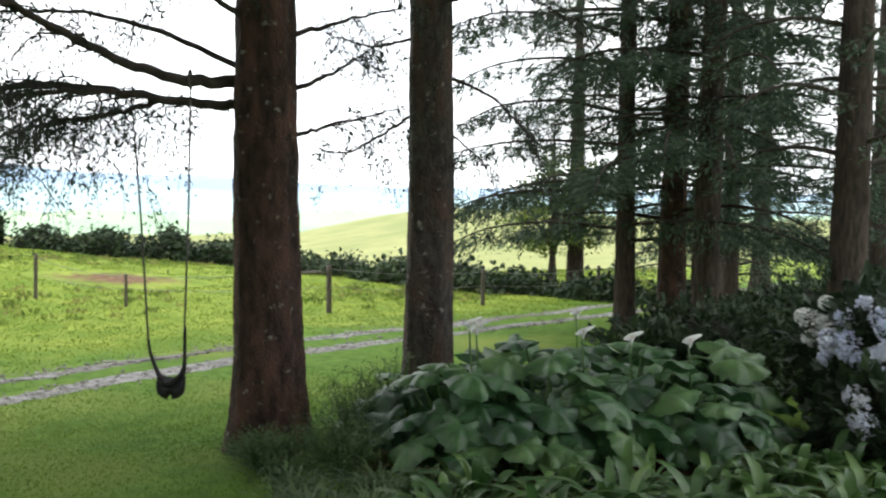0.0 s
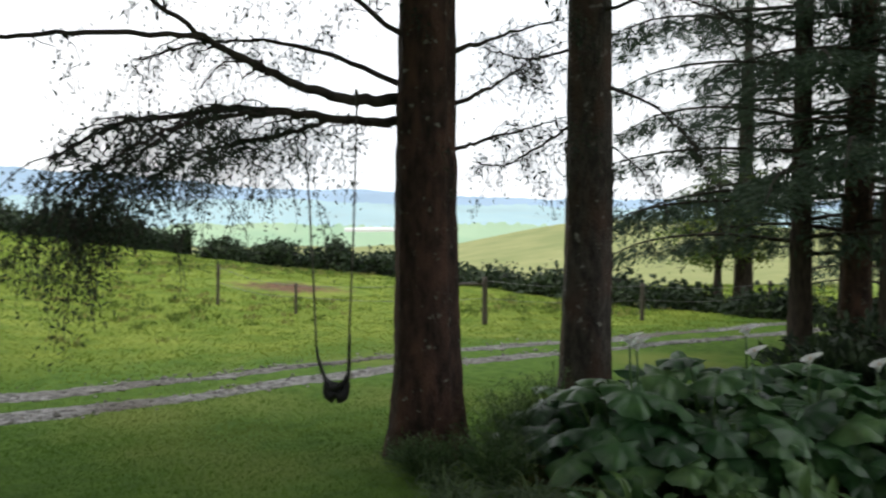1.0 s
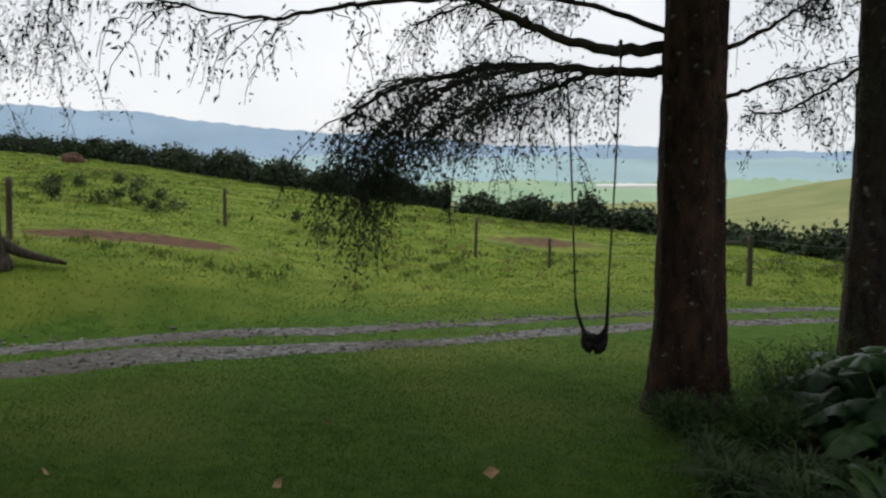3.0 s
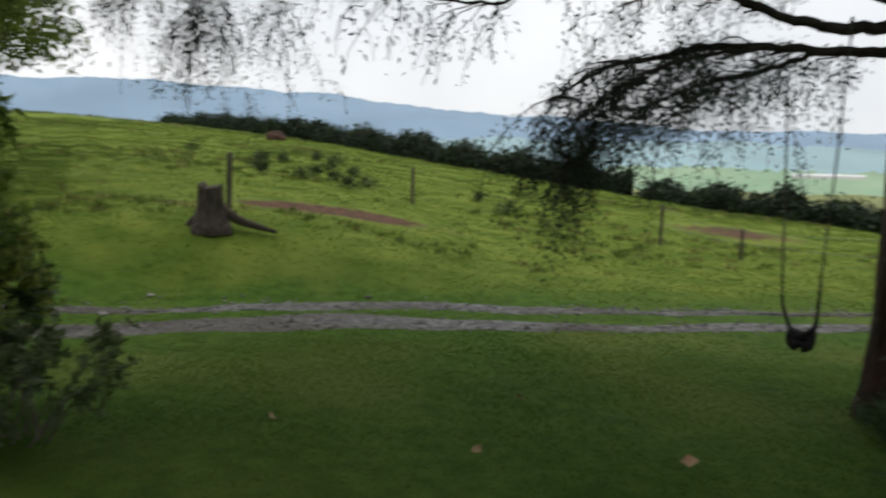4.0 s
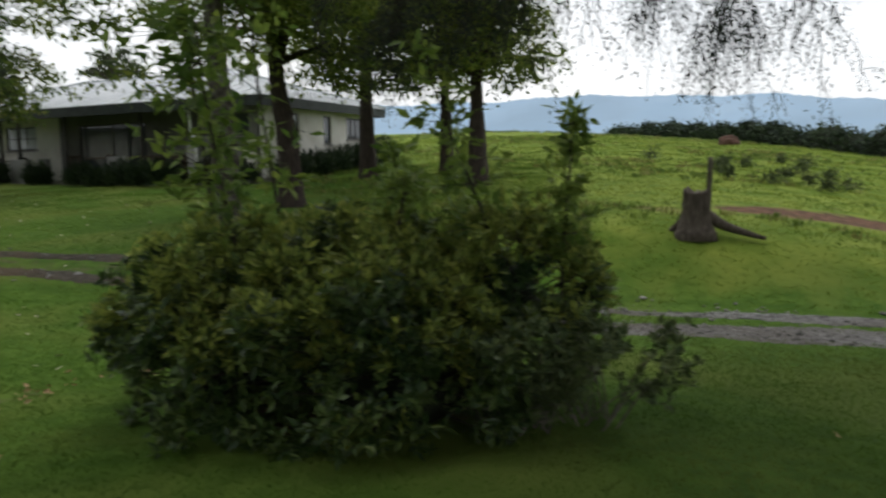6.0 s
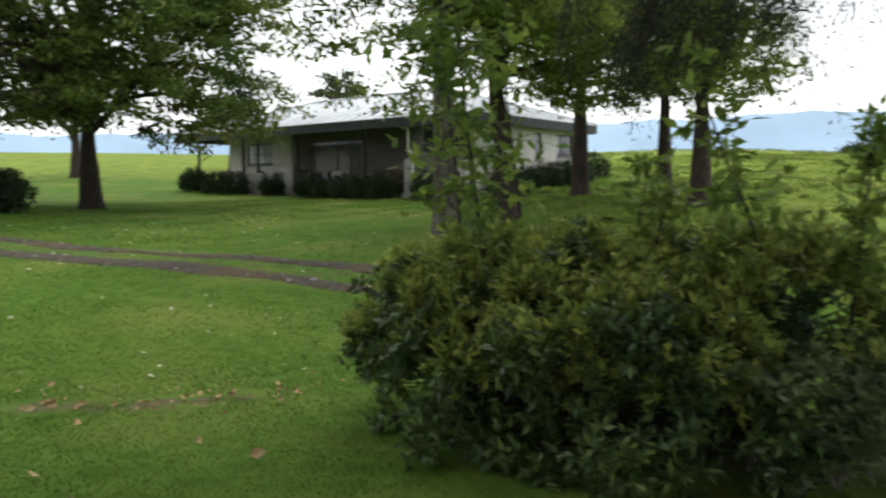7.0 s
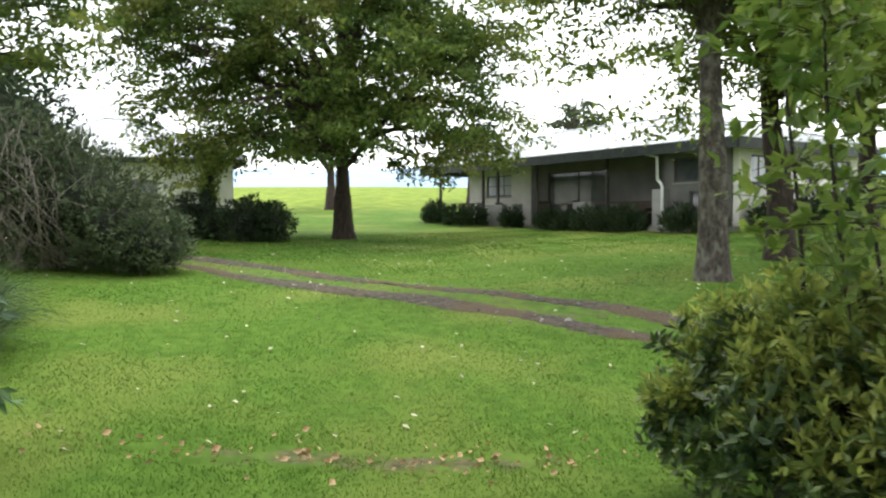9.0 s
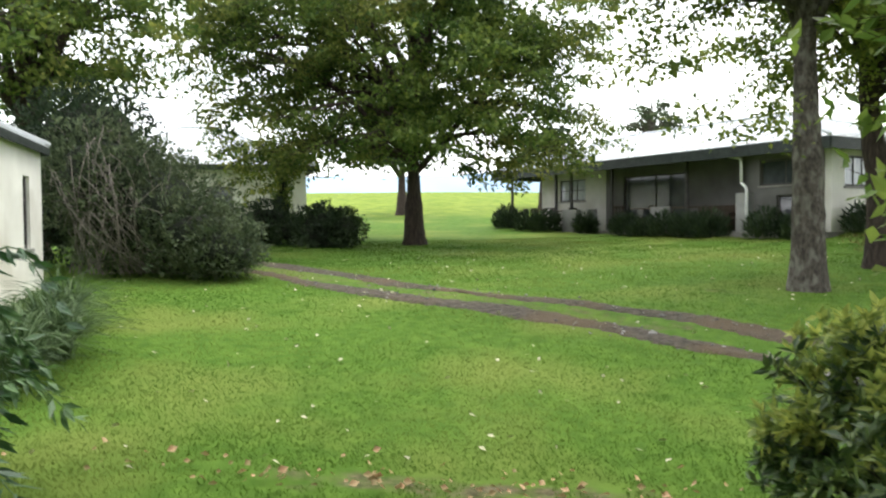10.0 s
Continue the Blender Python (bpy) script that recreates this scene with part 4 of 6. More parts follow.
# row of tall trees in front of the cottage
row = "row of tall lawn trees"
broad_tree(-17.86, 0.9, 0.255, 11, [((0.2, 0.3, 7.2), (2.4, 2.6, 2.0)), ((0.6, -1.8, 5.6), (1.3, 1.6, 0.9)), ((0.6, 2.0, 5.2), (1.3, 1.7, 1.1)), ((0.9, -1.2, 3.1), (0.7, 1.0, 0.5)), ((0.5, -2.9, 6.4), (1.7, 1.9, 1.2)), ((0.3, -2.4, 4.4), (0.9, 1.0, 0.6))],
           34000, 32, "tall grey-barked tree with sparse yellow-green leaves", 0.115, M_OAK_YELLOW, M_BARK_GREY, 4.2, (-0.25, -0.1), group=row)
broad_tree(-20.4, 2.8, 0.25, 11, [((0, 0.2, 6.8), (2.3, 2.5, 2.2)), ((0.4, 1.6, 4.4), (1.5, 1.8, 1.2)), ((0.4, -1.4, 4.6), (1.4, 1.6, 1.1)), ((0.3, 1.2, 3.4), (1.0, 1.3, 0.6))], 34000, 33,
           "tall grey-barked tree beside the cottage wall", 0.12, M_OAK_YELLOW, M_BARK_DARK, 3.6, (-0.35, -0.5), group=row)
broad_tree(-25.6, 6.4, 0.25, 11, [((0, 0, 6.8), (2.6, 2.6, 2.2)), ((0.4, 1.4, 4.3), (1.8, 2.0, 1.3)), ((0, -1.2, 4.5), (1.6, 1.8, 1.2)), ((0.4, 0.6, 3.3), (1.2, 1.4, 0.6))], 17000, 34,
           "tall lawn tree at the cottage corner", 0.16, M_OAK_YELLOW, M_BARK_DARK, 3.4, group=row)
broad_tree(-24.4, 8.7, 0.2, 10, [((0, 0, 6.0), (2.4, 2.4, 2.2)), ((0.5, 0.5, 3.9), (1.7, 1.7, 1.1))], 15000, 35, "slender lawn tree with light leaves", 0.15, M_OAK_YELLOW, M_BARK_DARK, 3.0, group=row)
broad_tree(-20.6, 8.0, 0.24, 10, [((0, 0, 6.0), (2.2, 2.2, 2.2)), ((0.5, 0.8, 3.8), (1.6, 1.6, 1.1)), ((0, -1.0, 3.6), (1.2, 1.2, 0.9))], 17000, 36, "slender lawn tree with yellow-green leaves", 0.14, M_OAK_YELLOW, M_BARK_DARK, 2.8, group=row)
# trees beyond the lawn
broad_tree(-46, -15.5, 0.3, 9, [((0, 0, 5), (3.0, 3.0, 2.4)), ((0, 0, 7), (2, 2, 1.6))], 5200, 37, "dark tree beyond the shade tree", 0.24, M_HEDGE, M_BARK_DARK, 2)
broad_tree(-53, -8.0, 0.3, 5.6, [((0, 0, 3.2), (2.2, 2.2, 1.8)), ((0, 0.5, 4.6), (1.4, 1.4, 0.9))], 4600, 38, "dark tree standing behind the cottage", 0.24, M_HEDGE, M_BARK_DARK, 2)
broad_tree(-51, -1.2, 0.3, 6.6, [((0, 0, 5.2), (1.9, 1.9, 0.8)), ((0, 0, 6.3), (1.2, 1.2, 0.5))], 1500, 39, "tall thin tree rising behind the cottage roof", 0.26, M_GREYSHRUB, M_BARK_GREY, 4)
broad_tree(-20.8, -18.2, 0.4, 12, [((0, 0, 6.4), (4.2, 4.2, 2.2)), ((1.5, 2.6, 5.6), (3.0, 3.0, 1.6)), ((0.5, 2.5, 8.2), (3.6, 3.6, 2.2)), ((4.0, 0.5, 6.6), (3.0, 3.0, 2.2)), ((0, 0, 10), (3.6, 3.6, 2))], 26000, 40,
           "large dark tree behind the white outbuilding", 0.17, M_OAK, M_BARK_DARK, 3.2, limbs=24)
# spreading tree added out of view behind the camera to shade the lawn it overhangs
broad_tree(1.8, -4.6, 0.4, 11, [((-1.6, 2.4, 7.8), (6.0, 6.4, 1.8)), ((1.0, 0, 5.4), (5.0, 5.0, 2.6)), ((-0.5, -3.4, 5.0), (4.6, 3.0, 2.6)), ((-0.5, 1, 9.6), (5, 5, 1.6)), ((-6.8, 6.6, 8.2), (3.6, 3.6, 1.1)), ((-8.0, 3.4, 8.6), (2.8, 3.0, 0.9))], 66000, 41, "added unseen spreading tree that shades the lawn", 0.42, M_OAK, M_BARK_DARK, 3.2, limbs=24)


# ---- hedge along the pasture ----
def hedge(stops, label, seed, n):
    """stops: bearing, distance and height of the top."""
    rng = np.random.default_rng(seed)
    p = curve_points([(*at_bearing(b, d), top) for b, d, top in stops], 60)
    x0, y0 = p[0, :2]
    t = thing("hedge", (x0, y0, gz(x0, y0)), label, "hedge", "pasture hedges")
    o = np.array([x0, y0, gz(x0, y0)])
    core = Geo()
    tang = unit(np.gradient(p[:, :2], axis=0))
    nrm = np.stack([-tang[:, 1], tang[:, 0]], -1)
    lump = 0.30 * np.sin(np.arange(60) * 1.3) + 0.24 * np.sin(np.arange(60) * 2.9 + 1) + rng.normal(0, 0.14, 60)
    base = ground_z(p[:, 0], p[:, 1]) - 0.1
    top = p[:, 2] - 0.12 + lump
    prof = ((-1, 0), (-1.0, 0.6), (-0.7, 0.93), (0, 1), (0.7, 0.93), (1, 0.6), (1, 0))
    rows = np.array([[(p[i, 0] + nrm[i, 0] * u * 0.8, p[i, 1] + nrm[i, 1] * u * 0.8, base[i] + (top[i] - base[i]) * h) for u, h in prof] for i in range(60)])
    i = np.arange(59)[:, None] * 7
    j = np.arange(6)[None, :]
    core.add(rows.reshape(-1, 3) - o, np.stack([i + j, i + j + 1, i + j + 8, i + j + 7], -1).reshape(-1, 4))
    part("inner_shade_core", core, M_DARKCORE, t)
    k = rng.integers(0, 59, n)
    f = rng.random((n, 1))
    jj = rng.integers(0, 6, n)
    g = rng.random((n, 1))
    c = (rows[k, jj] * (1 - f) + rows[k + 1, jj] * f) * (1 - g) + (rows[k, jj + 1] * (1 - f) + rows[k + 1, jj + 1] * f) * g
    c += rng.normal(0, 0.19, (n, 3)) + np.array([0, 0, 0.05])
    lf = Geo()
    leaves(lf, c - o, 0.21, rng, np.array([0, 0, 0.3]), 0.65, 1.0)
    part("foliage", lf, M_HEDGE, t, smooth=False, stuff=True)


hedge([(54.5, 64, 3.9), (51, 59, 3.75), (47.5, 55, 3.45), (44, 52, 3.3), (37, 46, 2.5), (29, 42, 1.5), (20.5, 40, 0.75)], "dark clipped hedge along the top of the pasture", 51, 30000)
hedge([(19.2, 38, 0.25), (12, 37, 0.0), (5, 35, -0.3), (-2, 31, -0.7), (-10, 27, -0.75), (-18, 25, -0.85), (-30, 23, -0.85), (-42, 22, -0.8)], "dark hedge at the lower edge of the pasture", 52, 26000)


# ---- large shrub on the lawn ----
def shrub_foliage(geo, lobes, n, size, rng, aspect=0.42, rosette=7, shell=0.82):
    """Rosettes of leaves over the skin of overlapping lobes."""
    area = np.array([a * b + b * c + a * c for _, (a, b, c) in lobes])
    for (c, e), share in zip(lobes, area / area.sum()):
        k = int(n * share / rosette)
        d = unit(rng.standard_normal((k, 3)))
        rad = rng.uniform(shell, 1.06, (k, 1)) + 0.10 * np.sin(d[:, :1] * 5 + 1) * np.sin(d[:, 1:2] * 6) + 0.07 * np.sin(d[:, 2:3] * 9)
        p = np.array(c) + d * np.array(e) * rad
        p = p[p[:, 2] > 0.02 + 0.0 * p[:, 2]]
        pp = np.repeat(p, rosette, axis=0) + rng.standard_normal((len(p) * rosette, 3)) * size * 0.35
        dd = np.repeat(unit(p - np.array(c)), rosette, axis=0)
        leaves(geo, pp, size, rng, dd * 0.9 + np.array([0, 0, 0.35]), aspect, 0.75)


def core_mesh(lobes, rng, scale=0.8):
    bm = bmesh.new()
    for c, e in lobes:
        bmesh.ops.create_icosphere(bm, subdivisions=3, radius=1, matrix=Matrix.LocRotScale(c, None, tuple(v * scale for v in e)))
    for v in bm.verts:
        v.co += Vector(noise.noise_vector(v.co * 2.5)) * 0.08
        v.co.z = max(v.co.z, -0.05)
    me = bpy.data.meshes.new("core")
    bm.to_mesh(me)
    bm.free()
    return me


def sprig(wood, leaf, stops, r0, rng, n=60, size=0.09, reach=0.28, sides=7):
    """An upright shoot with short side twigs and leaves."""
    p = curve_points(stops, 14)
    tube(wood, p, np.linspace(r0, r0 * 0.3, 14), 6)
    for _ in range(n):
        k = rng.integers(4, 14)
        out = unit(np.array([rng.normal(), rng.normal(), rng.uniform(0, 0.9)]))
        ln = reach * rng.uniform(0.4, 1.15) * (1.15 - 0.5 * k / 13)
        q = p[k] + out * ln * np.linspace(0, 1, 4)[:, None] + np.array([0, 0, -0.1 * ln]) * np.linspace(0, 1, 4)[:, None] ** 2
        tube(wood, q, np.linspace(0.004, 0.002, 4), 3, cap=False)
        m = sides
        c = q[rng.integers(1, 4, m)] + rng.normal(0, 0.02, (m, 3))
        leaves(leaf, c, size, rng, out * 0.8 + np.array([0, 0, -0.25]), 0.48, 0.6)


def whorls(geo, points, axes, rng, leaf=0.09, count=8, open_angle=0.9, aspect=0.36):
    """Rosettes: a ring of leaves round the tip of each shoot."""
    n = len(points)
    a = unit(axes)
    u = unit(np.cross(a, rng.standard_normal((n, 3))))
    w = np.cross(a, u)
    ang = np.linspace(0, 2 * np.pi, count, endpoint=False)[None, :, None] + rng.uniform(0, 6.28, (n, 1, 1)) + rng.normal(0, 0.25, (n, count, 1))
    tilt = np.clip(open_angle + rng.normal(0, 0.3, (n, count, 1)), 0.1, 1.6)
    d = a[:, None, :] * np.cos(tilt) + (u[:, None, :] * np.cos(ang) + w[:, None, :] * np.sin(ang)) * np.sin(tilt)
    base = points[:, None, :] + a[:, None, :] * rng.normal(0, 0.018, (n, count, 1))
    leaves(geo, base.reshape(-1, 3), leaf, rng, d.reshape(-1, 3) * 2.2, aspect, 0.22)


def lawn_shrub():
    rng = np.random.default_rng(61)
    x, y = -7.4, 0.55
    z = gz(x, y)
    t = thing("shrub", (x, y, z), "large dense dark green shrub with yellowish leaf tips on the lawn", "shrub")
    lobes = [((-0.55, -0.92, 0.66), (0.85, 0.76, 0.60)), ((-0.1, 0.1, 0.60), (1.15, 1.05, 0.62)), ((0.25, 1.15, 0.62), (0.85, 0.72, 0.72)),
             ((0.7, -0.15, 0.45), (0.7, 0.9, 0.58)), ((0.2, -0.95, 0.42), (0.75, 0.62, 0.5)), ((1.05, 0.1, 0.26), (0.55, 0.9, 0.38)), ((-0.9, 0.2, 0.62), (0.85, 0.95, 0.62))]
    part("inner_shade_core", core_mesh(lobes, rng, 0.5), M_DARKCORE, t)
    dark, tips, w = Geo(), Geo(), Geo()
    area = np.array([a * b + b * c + a * c for _, (a, b, c) in lobes])
    for (c, e), share in zip(lobes, area / area.sum()):
        k = int(760 * share)
        d = unit(rng.standard_normal((k, 3)) + (0.1, 0, 0.25))
        knobs = np.array(c) + d * np.array(e) * rng.uniform(0.80, 1.10, (k, 1))
        for p, ax in zip(knobs, d):
            # fewer leaves low down, so the black core shows there as shade
            if p[2] < 0.10 or (p[2] < 0.55 and rng.random() < 0.45):
                continue
            # a leafy side branch: a fan of shoots, each ending in rosettes
            m = rng.integers(9, 20)
            fan = unit(ax + rng.standard_normal((m, 3)) * 0.55 + (0, 0, 0.25))
            ln = rng.uniform(0.05, 0.26, (m, 1))
            q = p + fan * ln
            q = q[q[:, 2] > 0.03]
            fan = fan[:len(q)]
            if not len(q):
                continue
            for e2 in q[:3]:
                tube(w, [np.array(c) * 0.45 + p * 0.55, p, e2], (0.008, 0.006, 0.003), 3, cap=False)
            # light tips grow likelier upward, putting part of the top light into colour
            young = rng.random() < np.clip((p[2] - 0.42) * 1.3 + 0.3 * (ax[2] - 0.2), 0.04, 0.92)
            whorls(tips if young else dark, q, fan + (0, 0, 0.2), rng, 0.084 if young else 0.088, 8, 0.85 if young else 1.05, 0.36)
    part("foliage", dark, M_BUSH, t, smooth=False, stuff=True)
    part("young_growth", tips, M_BUSHTIP, t, "yellowish young leaf tips, lightened for the lit top", smooth=False, stuff=True)
    part("branch_tangle", w, M_TWIG, t, stuff=True)
    g, w = Geo(), Geo()
    for k in range(60):
        a = rng.uniform(0, 6.28)
        b = np.array([1.3 + rng.normal(0, 0.14), 0.95 + rng.normal(0, 0.32), -0.02])
        e = b + np.array([0.34 * math.cos(a), 0.40 * math.sin(a), rng.uniform(0.3, 0.72)])
        tube(w, curve_points([b, b * 0.5 + e * 0.5 + (0, 0, 0.06), e], 6), np.linspace(0.009, 0.003, 6), 5, cap=False)
        m = rng.integers(7, 16)
        whorls(g, e + rng.normal(0, 0.07, (m, 3)), np.tile(e - b, (m, 1)) + rng.normal(0, 0.2, (m, 3)), rng, 0.075, 8, 0.9, 0.4)
    part("stem_tangle", w, M_DRYTWIG, t, "pale bare twigs at the foot", stuff=True)
    part("low_foliage", g, M_SHRUB_GREY, t, "grey-green leaf rosettes on bare lower stems", smooth=False, stuff=True)
    # tall shoots: foot, two stops, tip, side twigs, reach, leaf size
    shoots = (((-0.1, -0.75, 0.5), (0.0, -0.9, 1.4), (0.15, -1.05, 2.35), (0.22, -1.1, 3.0), 46, 0.42, 0.12), ((0.55, 1.1, 0.6), (0.5, 0.95, 1.4), (0.38, 0.72, 2.1), (0.30, 0.58, 2.6), 40, 0.40, 0.12),
              ((0.92, 1.36, 0.5), (0.95, 1.38, 1.2), (0.98, 1.42, 1.75), (1.0, 1.44, 2.15), 70, 0.22, 0.10), ((-0.45, -0.95, 0.6), (-0.45, -1.0, 1.7), (-0.5, -1.1, 2.8), (-0.5, -1.15, 4.0), 92, 0.66, 0.13),
              ((-0.9, -0.3, 0.8), (-1.0, -0.4, 1.8), (-1.05, -0.5, 2.8), (-1.05, -0.5, 3.5), 34, 0.5, 0.13),
              ((-0.6, 0.5, 1.0), (-0.62, 0.55, 1.5), (-0.6, 0.6, 1.8), (-0.6, 0.62, 2.0), 26, 0.3, 0.11), ((0.2, 0.3, 1.0), (0.22, 0.34, 1.4), (0.2, 0.4, 1.6), (0.2, 0.42, 1.75), 24, 0.28, 0.11))
    for *stops, n, reach, size in shoots:
        w, lf = Geo(), Geo()
        sprig(w, lf, stops, 0.017, rng, n, size, reach)
        s = part("shoot", w, M_TWIG, t, "slim upright sapling shoot")
        part("shoot_leaves", lf, M_SAPLING, s, smooth=False, stuff=True)


lawn_shrub()


# ---- shrubs near the outbuildings ----
def simple_shrub(x, y, lobes, n, size, mat, seed, label, twigs=0, category="shrub"):
    rng = np.random.default_rng(seed)
    t = thing("shrub", (x, y, gz(x, y)), label, category)
    part("inner_shade_core", core_mesh(lobes, rng, 0.66), M_DARKCORE, t)
    g = Geo()
    shrub_foliage(g, lobes, n, size, rng, shell=0.62)
    part("foliage", g, mat, t, smooth=False, stuff=True)
    if twigs:
        w = Geo()
        for k in range(twigs):
            c, e = lobes[2 * rng.integers(2)]
            d = unit(rng.standard_normal(3) + np.array([0.9, 0.2, 0.3]))
            end = np.array(c) + d * np.array(e) * 1.05
            end[2] = max(end[2], 1.3)
            b = np.array([rng.normal(0.6, 0.35), rng.normal(0, 0.5), 0.05])
            tube(w, curve_points([b, b * 0.4 + end * 0.6 + rng.normal(0, 0.2, 3) + (0.3, 0.2, 0.2), end, end + d * 0.15 + (0, 0, -0.25)], 10), np.linspace(0.011, 0.004, 10), 5, cap=False)
        part("twig_tangle", w, M_DRYTWIG, t, "pale tangled dry twigs", stuff=True)
    return t


simple_shrub(-17.6, -12.2, [((0, 0, 1.3), (1.6, 1.7, 1.4)), ((0.3, 1.5, 0.75), (1.2, 1.1, 0.8)), ((0.2, -0.9, 2.0), (1.4, 1.4, 1.3)), ((0.6, 2.2, 0.5), (0.8, 0.8, 0.55))], 40000, 0.10, M_GREYSHRUB, 71,
             "large grey-green shrub with tangled pale dry twigs", 75)
simple_shrub(-18.5, -15.0, [((0, 0, 1.8), (1.8, 2.0, 2.0)), ((0.2, 0.8, 3.0), (1.5, 1.5, 1.2))], 16000, 0.13, M_HEDGE, 72, "tall dark shrub against the outbuilding")
simple_shrub(-26.7, -12.2, [((0, 0, 0.65), (0.8, 1.0, 0.75)), ((0.1, 0.9, 0.6), (0.6, 0.7, 0.65))], 9000, 0.11, M_HEDGE, 73, "rounded dark green shrub on the lawn edge")
simple_shrub(-27.4, -14.6, [((0, 0, 0.7), (0.9, 1.2, 0.85)), ((0.2, 1.2, 0.45), (0.7, 0.8, 0.5))], 8000, 0.11, M_HEDGE, 74, "low dark shrub beside the white cottage")
simple_shrub(-30.0, -15.2, [((0, 0, 1.5), (0.35, 0.35, 1.5)), ((0, 0, 3.0), (0.5, 0.5, 0.6))], 4000, 0.13, M_OAK, 75, "slim climbing shrub against the white wall")


# ---- stump, pole and fence ----
def tree_stump():
    rng = np.random.default_rng(81)
    x, y = -11.85, 7.95
    z = gz(x, y)
    t = thing("tree_stump", (x, y, z), "weathered grey tree stump with a spreading root", "stump")
    n, sides = 16, 22
    a = np.linspace(0, 2 * np.pi, sides, endpoint=False)
    h = np.linspace(-0.1, 0.74, n)
    rr = (0.205 + 0.16 * np.exp(-np.clip(h, 0, 1) / 0.22))[:, None] * (1 + 0.07 * np.sin(a * 3 + 1) + 0.06 * np.sin(a * 7))[None] * (1 + 0.02 * rng.standard_normal((n, sides)))
    hz = h[:, None] + np.zeros((1, sides))
    hz[-1] += 0.05 * np.sin(a * 2 + 0.5) + 0.03 * rng.standard_normal(sides)
    v = np.stack([rr * np.cos(a), rr * np.sin(a), hz], -1).reshape(-1, 3)
    i = np.arange(n - 1)[:, None] * sides
    j = np.arange(sides)[None]
    k = (j + 1) % sides
    g = Geo().add(np.vstack([v, [[0, 0, 0.69]]]), [np.stack([i + j, i + k, i + k + sides, i + j + sides], -1).reshape(-1, 4),
                                                   np.stack([np.arange(sides) + (n - 1) * sides, (np.arange(sides) + 1) % sides + (n - 1) * sides, np.full(sides, n * sides)], -1)])
    part("stump_body", g, M_STUMP, t)
    for stops, r in (([(0.12, 0.1, 0.34), (0.34, 0.3, 0.15), (0.62, 0.52, 0.03), (0.85, 0.72, -0.06)], 0.11), ([(-0.2, -0.1, 0.2), (-0.36, -0.2, 0.05), (-0.5, -0.28, -0.06)], 0.10)):
        g = Geo()
        tube(g, curve_points(stops, 9), np.linspace(r, 0.03, 9), 9)
        part("root", g, M_STUMP, t)


tree_stump()


def fence_post(x, y, h, r, seed, label, lean=(0, 0), rail=0.0):
    rng = np.random.default_rng(seed)
    z = gz(x, y)
    t = thing("fence_post", (x, y, z), label, "fence post", "pasture fence")
    g = Geo()
    tube(g, curve_points([(0, 0, -0.2), (lean[0] * 0.5, lean[1] * 0.5, h * 0.5), (lean[0], lean[1], h)], 8), np.linspace(r * 1.05, r * 0.92, 8), 9, wobble=0.04, rng=rng)
    part("post", g, M_POST, t)
    if rail:
        g = Geo()
        tube(g, [(0, 0.0, h - 0.18), (-rail, 0.05, h - 0.2)], 0.035, 7)
        part("rail", g, M_POST, t)
    return x, y, z


posts = []
for x, y, h, r, label, lean, rail in (
        (-13.1, 9.33, 1.1, 0.055, "dark upright wooden pole behind the stump", (0.05, 0.02), 0), (-14.4, 17.0, 1.05, 0.05, "thin wooden fence post in the pasture", (0.02, 0), 0),
        (-7.95, 19.7, 1.1, 0.045, "thin wooden fence post beside bare earth", (0.03, 0), 0), (-5.73, 19.3, 0.8, 0.04, "short thin fence post in the pasture", (0, 0.02), 0),
        (-0.8, 18.9, 1.2, 0.07, "grey wooden fence post with a broken rail", (0, 0), 0.75), (3.4, 20.2, 1.0, 0.06, "grey fence post near the track", (0, 0), 0),
        (7.4, 22.0, 1.0, 0.06, "grey fence post near the cedars", (0, 0), 0), (10.4, 23.2, 1.0, 0.06, "grey fence post under the cedars", (0, 0), 0), (13.0, 24.0, 1.0, 0.06, "pale fence post under the cedars", (0, 0), 0)):
    posts.append((fence_post(x, y, h, r, len(posts) + 5, label, lean, rail), h))
wires = thing("fence_wire", (0, 0, 0), "thin slack wire strung between fence posts", "wire", kind="structure")
for (a, ha), (b, hb) in zip(posts[2:], posts[3:]):
    for f in (0.92, 0.55):
        g = Geo()
        s = np.linspace(0, 1, 9)[:, None]
        p = np.array(a) * (1 - s) + np.array(b) * s
        p[:, 2] += (ha * (1 - s[:, 0]) + hb * s[:, 0]) * f - 0.10 * np.sin(np.pi * s[:, 0])
        tube(g, p, 0.006, 4)
        part("wire_strand", g, M_WIRE, wires)


def ant_mound(x, y, r, h, seed):
    rng = np.random.default_rng(seed)
    bm = bmesh.new()
    bmesh.ops.create_icosphere(bm, subdivisions=3, radius=1)
    for v in bm.verts:
        k = 1 + 0.25 * noise.noise(v.co * 2 + Vector((seed, 0, 0)))
        v.co = Vector((v.co.x * r * k, v.co.y * r * k, max(v.co.z, -0.2) * h * k))
    me = bpy.data.meshes.new("mound")
    bm.to_mesh(me)
    bm.free()
    t = thing("earth_mound", (x, y, gz(x, y)), "small reddish earth mound in the pasture", "mound")
    part("mound_body", me, M_RED_SOIL, t)


ant_mound(-33.5, 29.2, 0.6, 0.5, 3)

